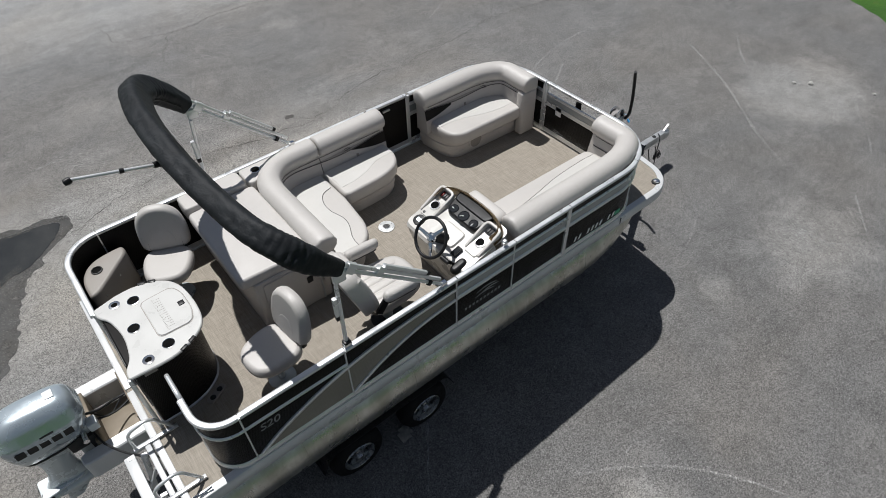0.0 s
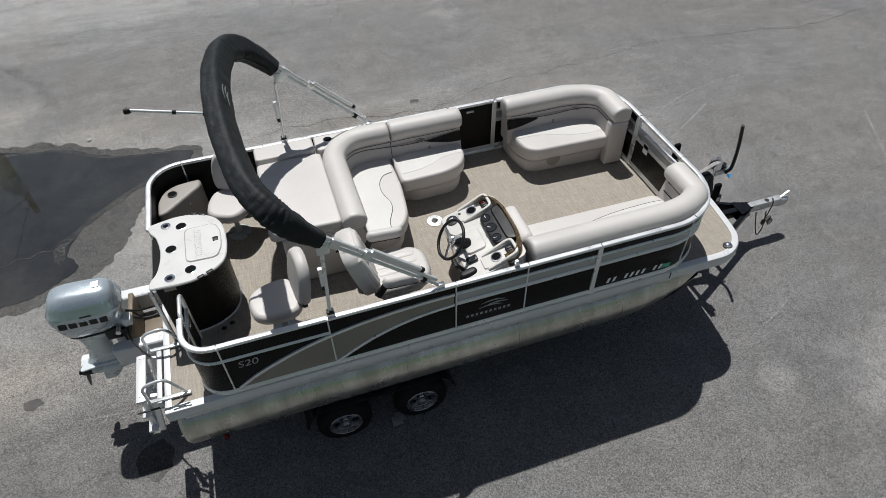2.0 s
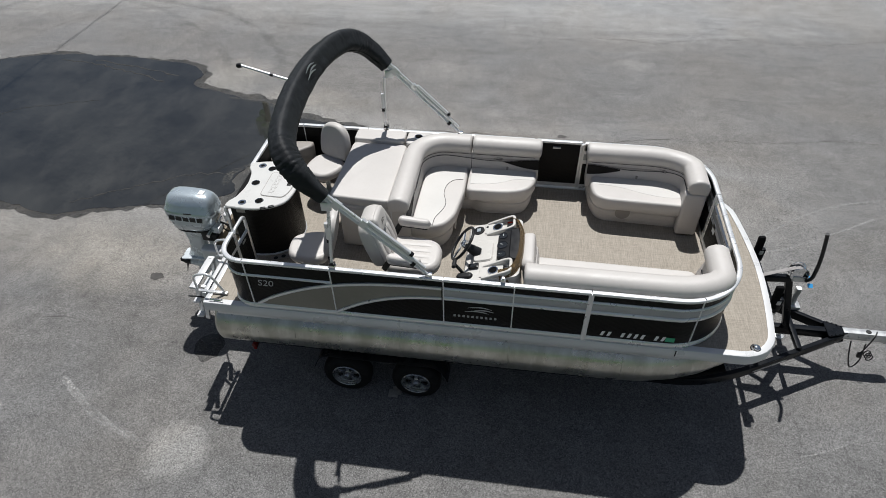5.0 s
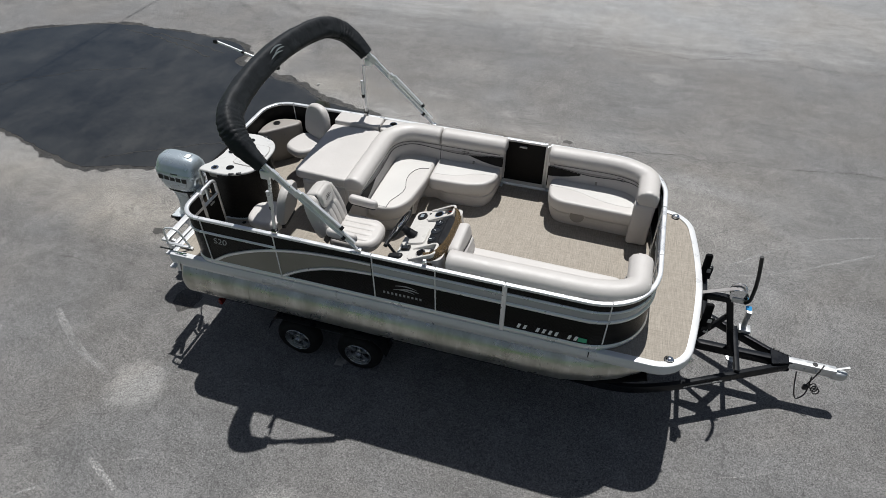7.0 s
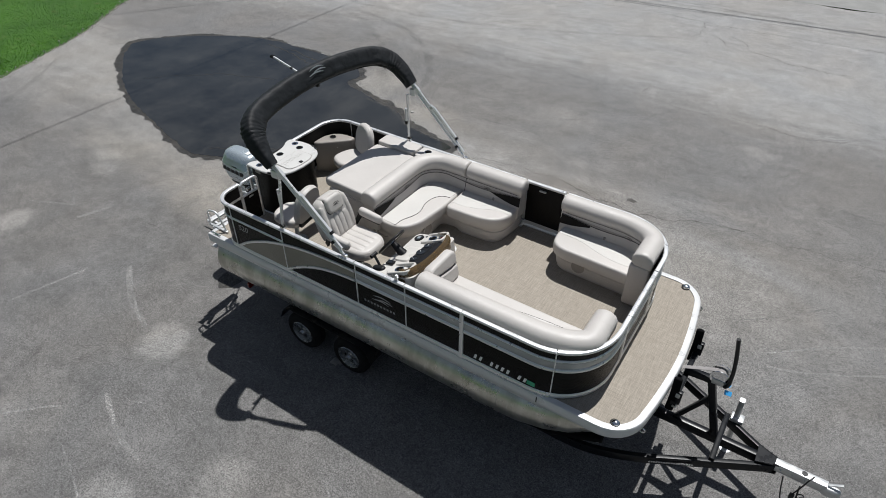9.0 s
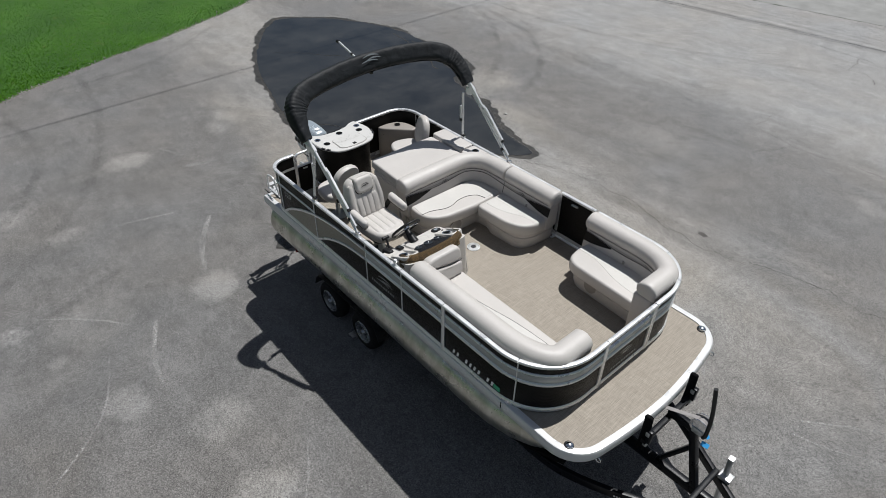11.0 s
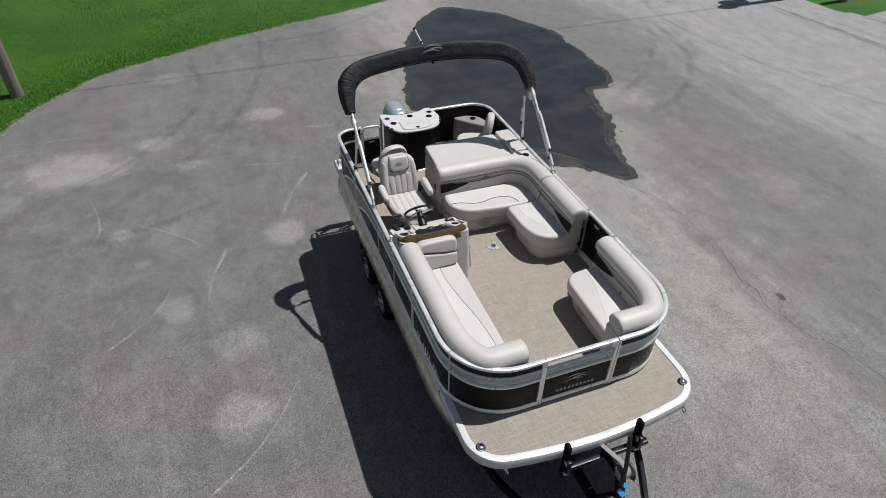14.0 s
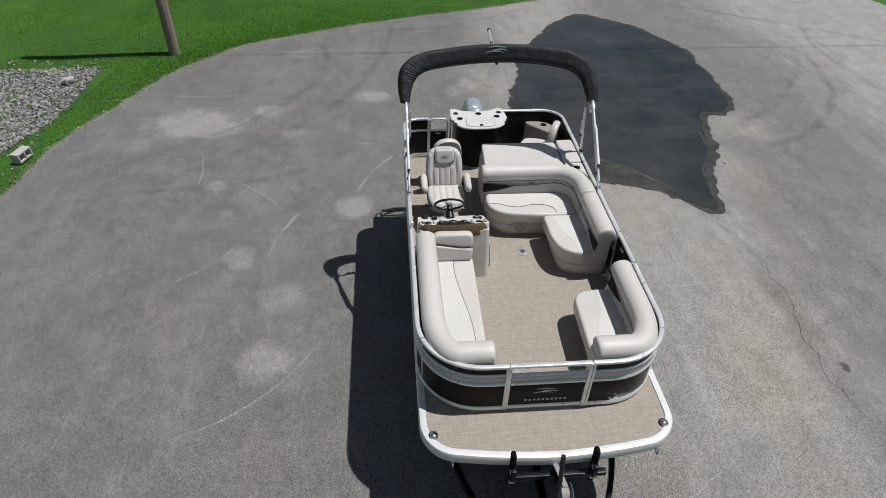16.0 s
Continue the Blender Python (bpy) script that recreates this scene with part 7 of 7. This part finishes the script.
def boot():
    """Canvas sleeve: flat faces, soft corners, tight gathers at the two bends."""
    loops = []
    for i in range(len(ARCH)):
        p, out, w, e, tall, deep = boot_frame(i)
        u = i * 0.5
        bend = math.exp(-((e - 0.2) / 0.075) ** 2)
        loop = []
        for k in range(36):
            a = 2 * math.pi * k / 36
            c, q = math.cos(a), math.sin(a)
            size = (abs(c) ** 4.2 + abs(q) ** 4.2) ** (-1 / 4.2)
            size += 0.045 * noise.noise(Vector((u * 0.3, c * 1.5, q * 1.5))) + 0.045 * noise.noise(Vector((u * 0.8, c * 2.5 + 7, q * 2.5)))
            size += 0.05 * abs(noise.noise(Vector((u * 0.3 + 3 * c, q * 3, 11)))) - 0.015
            size += 0.05 * bend * (abs(math.sin(i * 0.95 + 1.3 * c + 0.8 * noise.noise(Vector((u, c, q))))) - 0.5) * 2
            loop.append(p + out * (c * tall * size) + w * (q * deep * size))
        loops.append(loop)
    return rings(bmesh.new(), loops, False)


part("boot", boot(), M_BOOT, bimini, "black canvas boot, creased and bulging", 40)
part("boot_zip", tube([f[0] - f[1] * (f[4] + 0.004) for f in map(boot_frame, range(8, len(ARCH) - 8))], 0.008, 6), M_RIB, bimini)
part("emblem", emblem(bmesh.new(), Matrix(((0.0, -0.36, 0.93, 0.767), (1.0, 0.0, 0.0, -0.014), (0.0, 0.93, 0.36, 3.645), (0, 0, 0, 1))), 0.27), M_SILVER, bimini, "pale swoosh emblem")
for s, ex in ((-1, 1.17), (1, 1.215)):
    y = 1.297 if s > 0 else -1.308
    foot = Vector((2.11, y, 2.215))
    end = Vector((ex, y, 3.08))
    d = (end - foot).normalized()
    up2 = Vector((-d.z, 0, d.x)) * -1
    part("main_bow", tube([foot, end + d * 0.15], 0.0165, 10), M_RAIL, bimini)
    off = Vector((d.z, 0, -d.x)) * 0.045
    if off.z < 0:
        off = -off
    part("second_bow", bar(foot + d * 0.08 + off, end + d * 0.15 + off, 0.03, 0.032, 0.008), M_RAIL, bimini)
    part("folded_strut", bar(foot + d * 0.30 + off * 1.9, foot + d * 0.82 + off * 1.9, 0.034, 0.03, 0.006), M_RAIL, bimini)
    part("end_cap", bar(foot + d * 0.27 + off * 1.9, foot + d * 0.305 + off * 1.9, 0.038, 0.036, 0.006), M_RIB, bimini, "black end cap")
    part("jaw_slide", bar(foot + d * 0.80 + off, foot + d * 0.87 + off, 0.044, 0.07, 0.008), M_RAIL, bimini)
    part("jaw_slide", bar(foot + d * 1.10 + off * 0.5, foot + d * 1.18 + off * 0.5, 0.044, 0.09, 0.008), M_RAIL, bimini)
    part("clip", bar(foot + d * 0.18, foot + d * 0.215, 0.05, 0.05, 0.01), M_RIB, bimini)
    part("deck_hinge", bm_box((2.08, y - 0.022, 2.192), (2.15, y + 0.022, 2.235), 0.006), M_CHROME, bimini)
    leg0, leg1 = Vector((1.14, y, 2.2)), Vector((1.185, y * 0.95, 2.96))
    part("rear_leg", bar(leg0, leg1, 0.03, 0.03, 0.008), M_RAIL, bimini)
    part("deck_hinge", bm_box((1.11, y - 0.022, 2.192), (1.18, y + 0.022, 2.232), 0.006), M_CHROME, bimini)
    part("leg_joint", bm_box((1.115, y - 0.025, 2.235), (1.175, y + 0.025, 2.262), 0.006), M_RIB, bimini)
    h0 = leg0.lerp(leg1, 0.70) + Vector((-0.034, 0, 0))
    part("hanging_strut", bar(h0, h0 - Vector((0.0, 0, 0.20)), 0.034, 0.034, 0.006), M_RAIL, bimini)
    part("end_cap", bar(h0 - Vector((0, 0, 0.195)), h0 - Vector((0, 0, 0.24)), 0.036, 0.036, 0.006), M_RIB, bimini, "black end cap")
    part("bow_hinge", bm_box((ex - 0.03, y - 0.02, 2.93), (ex + 0.07, y + 0.02, 3.03), 0.01), M_RAIL, bimini)
part("rear_strut", tube([(0.58, -0.04, 3.52), (0.03, -0.04, 3.67)], 0.013, 10), M_RAIL, bimini)
part("end_cap", lathe([(0, 0), (0.02, 0.0), (0.026, 0.02), (0.022, 0.05), (0, 0.055)], 12, place(0.05, -0.04, 3.667, 0, -96, 0)), M_RIB, bimini, "black end cap")
part("clip", tube([(0.33, -0.04, 3.588), (0.36, -0.04, 3.58)], 0.019, 10), M_RIB, bimini)
part("clip", tube([(0.55, -0.04, 3.53), (0.60, -0.04, 3.518)], 0.024, 10), M_RIB, bimini)
part("clip", bm_box((0.70, -0.03, 3.422), (0.745, 0.01, 3.458), 0.006), M_RIB, bimini)

# rail brackets near the console
lightb = thing("rail_bracket", "small steel bracket on the side rail", "bracket", (2.84, -1.27, 2.2))
part("block", bm_box((2.815, -1.32, 2.197), (2.865, -1.28, 2.245), 0.006), M_CHROME, lightb)
part("knob", bm_box((2.825, -1.315, 2.245), (2.855, -1.285, 2.262), 0.004), M_WHITE, lightb)

# ---- trailer ----
trailer = thing("boat_trailer", "black steel tandem-axle boat trailer with a galvanised coupler", "trailer", (2.5, 0, 0.3))
for s in (-1, 1):
    side_rail = fillet([(-0.05, s * 0.86, 0.52), (3.6, s * 0.86, 0.52), (4.9, s * 0.98, 0.50), (5.5, s * 0.83, 0.50), (6.98, s * 0.03, 0.51)], [0, 0.3, 0.5, 0.4, 0], 8)
    part("side_rail", sweep(side_rail, rrect(0.055, 0.12, 0.006)), M_FRAME, trailer)
    bunk = fillet([(-0.15, s * 0.96, 0.635), (4.1, s * 0.96, 0.635), (4.75, s * 0.95, 0.70), (5.3, s * 0.90, 0.92)], [0, 0.3, 0.3, 0], 6)
    part("bunk", sweep(bunk, rrect(0.34, 0.06, 0.02)), M_CARPET, trailer, "carpeted bunk board")
    part("bunk_post", bm_box((0.3, s * 0.86 - 0.03, 0.55), (0.36, s * 0.86 + 0.03, 0.61)), M_FRAME, trailer)
    part("bunk_post", bm_box((3.4, s * 0.86 - 0.03, 0.55), (3.46, s * 0.86 + 0.03, 0.61)), M_FRAME, trailer)
    part("tail_arm", bm_box((-0.12, s * 0.86 - 0.04 + (s * 0.1), 0.44), (0.1, s * 0.86 + 0.04 + (s * 0.1), 0.52), 0.006), M_FRAME, trailer)
    lamp = part("tail_lamp", bm_box((-0.16, s * 1.02 - 0.09, 0.44), (-0.11, s * 1.02 + 0.09, 0.53), 0.012), M_RED, trailer, "red tail lamp")
part("tail_beam", bm_box((-0.06, -0.95, 0.45), (0.02, 0.95, 0.53), 0.006), M_FRAME, trailer)
for x in (0.3, 2.4, 3.4, 4.6):
    part("cross_beam", bm_box((x, -0.86, 0.46), (x + 0.07, 0.86, 0.54), 0.006), M_FRAME, trailer)
part("tongue", bar((3.4, 0, 0.5), (7.0, 0, 0.53), 0.08, 0.12, 0.008), M_FRAME, trailer)
part("front_beam", bar((6.38, -0.36, 0.575), (6.38, 0.36, 0.575), 0.06, 0.06, 0.006), M_FRAME, trailer)
part("gusset", slab(oval([(6.78, -0.13), (7.03, -0.05), (7.03, 0.05), (6.78, 0.13)], 0.02), 0.585, 0.60, 0.003), M_FRAME, trailer)
part("gusset", slab(oval([(6.78, -0.13), (7.03, -0.05), (7.03, 0.05), (6.78, 0.13)], 0.02), 0.44, 0.455, 0.003), M_FRAME, trailer)
for k in range(4):
    for s in (-1, 1):
        part("bolt", lathe([(0, 0), (0.011, 0), (0.01, 0.01), (0, 0.011)], 6, place(6.82 + k * 0.05, s * (0.11 - k * 0.018), 0.60)), M_FRAME, trailer)
coupler = part("coupler", bar((6.98, 0, 0.545), (7.5, 0, 0.545), 0.09, 0.12, 0.008), M_STEEL, trailer, "galvanised coupler")
part("ball_socket", puff(oval([(7.45, -0.055), (7.62, -0.05), (7.66, 0.0), (7.62, 0.05), (7.45, 0.055)], 0.03), 0.46, 0.58, 0.03, 0.0), M_STEEL, coupler)
part("latch_lever", bar((7.5, 0, 0.60), (7.63, 0.02, 0.66), 0.03, 0.015), M_STEEL, coupler)
part("cap", lathe([(0, 0), (0.032, 0), (0.03, 0.006), (0, 0.007)], 16, place(7.27, 0, 0.605)), M_BLACK, coupler)
for k in range(3):
    part("bolt", lathe([(0, 0), (0.014, 0), (0.013, 0.014), (0, 0.015)], 6, place(7.05 + k * 0.12, -0.045, 0.54, 90, 0, 0)), M_STEEL, coupler)
# winch post
part("winch_post", sweep(fillet([(6.32, 0, 0.56), (6.08, 0, 1.38), (5.80, 0, 1.36)], [0, 0.05, 0]), rrect(0.075, 0.075, 0.008), Vector((0, 1, 0))), M_FRAME, trailer)
part("post_brace", bar((5.86, 0.0, 0.56), (6.14, 0, 1.12), 0.05, 0.05, 0.006), M_FRAME, trailer)
part("stop_beam", bar((5.82, -0.48, 1.30), (5.82, 0.50, 1.30), 0.06, 0.06, 0.006), M_FRAME, trailer)
for y in (-0.45, 0.37):
    stop = part("bow_stop", sweep(fillet([(5.795, y, 1.18), (5.80, y, 1.4), (5.79, y, 1.64)], [0, 0.1, 0]), rrect(0.085, 0.05, 0.018), Vector((0, 1, 0)), round_end=0.02), M_CARPET, trailer, "carpeted bow stop pad")
    part("clamp", bm_box((5.815, y - 0.03, 1.40), (5.86, y + 0.03, 1.46), 0.006), M_STEEL, stop)
    part("clamp", bm_box((5.815, y - 0.03, 1.24), (5.86, y + 0.03, 1.29), 0.006), M_STEEL, stop)
    part("stop_bracket", bm_box((5.83, y - 0.025, 1.30), (5.88, y + 0.025, 1.48), 0.006), M_FRAME, stop)
winch = part("winch", bm_box((6.08, -0.075, 1.40), (6.22, -0.065, 1.47), 0.004), M_STEEL, trailer, "galvanised hand winch")
part("cheek", bm_box((6.08, 0.055, 1.40), (6.22, 0.065, 1.47), 0.004), M_STEEL, winch)
part("drum", tube([(6.14, -0.06, 1.50), (6.14, 0.05, 1.50)], 0.06, 18), M_STRAP, winch)
for y in (-0.06, 0.045):
    part("gear", lathe([(0.07, 0), (0.098, 0), (0.1, 0.004), (0.098, 0.01), (0.07, 0.01), (0.066, 0.005), (0.03, 0.004), (0, 0.006)], 28, place(6.14, y, 1.50, 90, 0, 0)), M_CHROME, winch, "bright toothless gear disc")
part("strap", sweep([(6.10, -0.005, 1.555), (5.78, -0.005, 1.40), (5.6, -0.005, 1.30)], rrect(0.052, 0.005, 0.002), UP), M_STRAP, trailer, "worn webbing winch strap")
part("handle", tube(fillet([(6.22, -0.09, 1.44), (6.245, -0.13, 1.52), (6.235, -0.13, 1.80), (6.16, -0.13, 2.17)], [0, 0.04, 0.25, 0]), 0.021, 10), M_BLACK, trailer, "bent black winch handle")
part("tag", slab(oval([(-0.04, -0.025), (0.04, -0.025), (0.04, 0.025), (-0.04, 0.025)], 0.008), 0, 0.003, 0.001, place(6.27, -0.12, 1.40, 40, 15, 20)), M_BLUE, trailer, "blue hang tag")
part("tag", slab(oval([(-0.025, -0.02), (0.025, -0.02), (0.025, 0.02), (-0.025, 0.02)], 0.008), 0, 0.003, 0.001, place(6.25, -0.08, 1.48, 20, 40, 0)), M_BLUE, trailer, "blue hang tag")
jack = part("tongue_jack", tube([(6.51, 0.36, 0.02), (6.465, 0.36, 0.80)], 0.032, 14), M_STEEL, trailer, "galvanised tongue jack")
part("jack_arm", bar((6.465, 0.36, 0.80), (6.46, 0.36, 0.90), 0.07, 0.06, 0.012), M_STEEL, jack)
part("jack_clamp", bm_box((6.42, 0.29, 0.57), (6.56, 0.41, 0.62), 0.006), M_STEEL, jack)
part("jack_foot", lathe([(0, 0), (0.07, 0), (0.07, 0.012), (0.03, 0.02), (0, 0.02)], 18, place(6.51, 0.36, 0.0)), M_STEEL, jack)
part("maker_mark", text_bars(bmesh.new(), [0.02] * 18, 0.025, Matrix.Translation((5.80, -0.71, 0.49)) @ place(0, 0, 0, 90, 0, 27.5), 0.3, 0.0), M_STEEL, trailer)
chain = part("safety_chain", tube(spline([(7.1, -0.06, 0.48), (7.15, -0.1, 0.25), (7.22, -0.13, 0.08), (7.3, -0.1, 0.18), (7.28, -0.06, 0.45)], 10), 0.008, 6), M_BLACK, trailer)
for k in range(3):
    part("wire_coil", tube([(7.33 + 0.03 * k + 0.035 * math.cos(a), -0.10, 0.33 + 0.05 * math.sin(a) - 0.04 * k) for a in (2 * math.pi * j / 16 for j in range(16))], 0.007, 6, closed=True), M_BLACK, trailer)
part("plug_wire", tube(spline([(7.36, 0.0, 0.62), (7.32, -0.07, 0.60), (7.28, -0.1, 0.45), (7.25, -0.11, 0.34)], 6), 0.008, 6), M_BLACK, trailer)
part("plug", bm_box((7.225, -0.13, 0.26), (7.275, -0.09, 0.34), 0.01), M_BLACK, trailer)
for x in (1.05, 1.895):
    part("axle", tube([(x, -1.1, 0.30), (x, 1.1, 0.30)], 0.035, 12), M_FRAME, trailer)
    for s in (-1, 1):
        m = place(x, s * 1.255, 0.302) @ Matrix.Rotation(radians(90 * (1 if s < 0 else -1)), 4, "X")
        wheel_p = part("wheel", lathe([(0.15, -0.19), (0.22, -0.195), (0.268, -0.182), (0.292, -0.155), (0.30, -0.10), (0.294, -0.045), (0.274, -0.012), (0.235, 0.006), (0.20, 0.003), (0.178, -0.008), (0.15, -0.05)], 40, m, None, False), M_RUBBER, trailer, "black rubber trailer tyre")
        rim = part("rim", lathe([(0.172, -0.014), (0.179, -0.002), (0.172, 0.006), (0.164, 0.001), (0.160, -0.016), (0.152, -0.02), (0.149, -0.038), (0.142, -0.042), (0.139, -0.07), (0.139, -0.10)], 36, m, None, False), M_RIM, wheel_p, "silver spoked steel rim")
        part("rim_back", lathe([(0.141, -0.095), (0.0, -0.09)], 24, m), M_BLACK, wheel_p)
        part("hub_cap", lathe([(0.062, -0.08), (0.06, -0.035), (0.045, -0.028), (0.036, 0.012), (0.028, 0.022), (0, 0.024)], 18, m), M_RIM, wheel_p)
        for k in range(5):
            a = 2 * math.pi * k / 5 + 0.3
            part("rim_spoke", slab([(0.035, -0.03), (0.085, -0.021), (0.144, -0.04), (0.144, 0.04), (0.085, 0.021), (0.035, 0.03)], -0.075, -0.04, 0.006, m @ place(0, 0, 0, 0, 0, math.degrees(a))), M_RIM, wheel_p)
            part("lug_nut", lathe([(0, 0), (0.009, 0), (0.008, 0.014), (0, 0.015)], 6, m @ place(0.055 * math.cos(a + 0.6), 0.055 * math.sin(a + 0.6), -0.036)), M_RIM, wheel_p)

# mudguards over both wheels of each side
for s in (-1, 1):
    arch = fillet([(0.66, s * 1.13, 0.40), (0.76, s * 1.13, 0.645), (2.18, s * 1.13, 0.645), (2.28, s * 1.13, 0.40)], 0.12, 6)
    guard = part("mudguard", sweep(arch, rrect(0.012, 0.24, 0.004, 2), Vector((0, s, 0))), M_FRAME, trailer, "black steel mudguard")
    part("mudguard_brace", bm_box((1.44, min(s * 0.88, s * 1.06), 0.50), (1.52, max(s * 0.88, s * 1.06), 0.64), 0.004), M_FRAME, guard)

# crumpled paper beside the wheel
bm = bmesh.new()
g = [[bm.verts.new((1.54 + i * 0.04, -1.29 + j * 0.04, 0.012 + 0.03 * abs(noise.noise(Vector((i * 0.9, j * 0.9, 4)))))) for j in range(5)] for i in range(5)]
for i in range(4):
    for j in range(4):
        if (i, j) not in ((0, 3), (3, 0)):
            bm.faces.new((g[i][j], g[i + 1][j], g[i + 1][j + 1], g[i][j + 1]))
bmesh.ops.solidify(bm, geom=bm.faces[:], thickness=0.006)
tagged(part("paper_scrap", bm, M_PAPER, None, "", 20), "crumpled scrap of paper lying by the wheel", "paper")
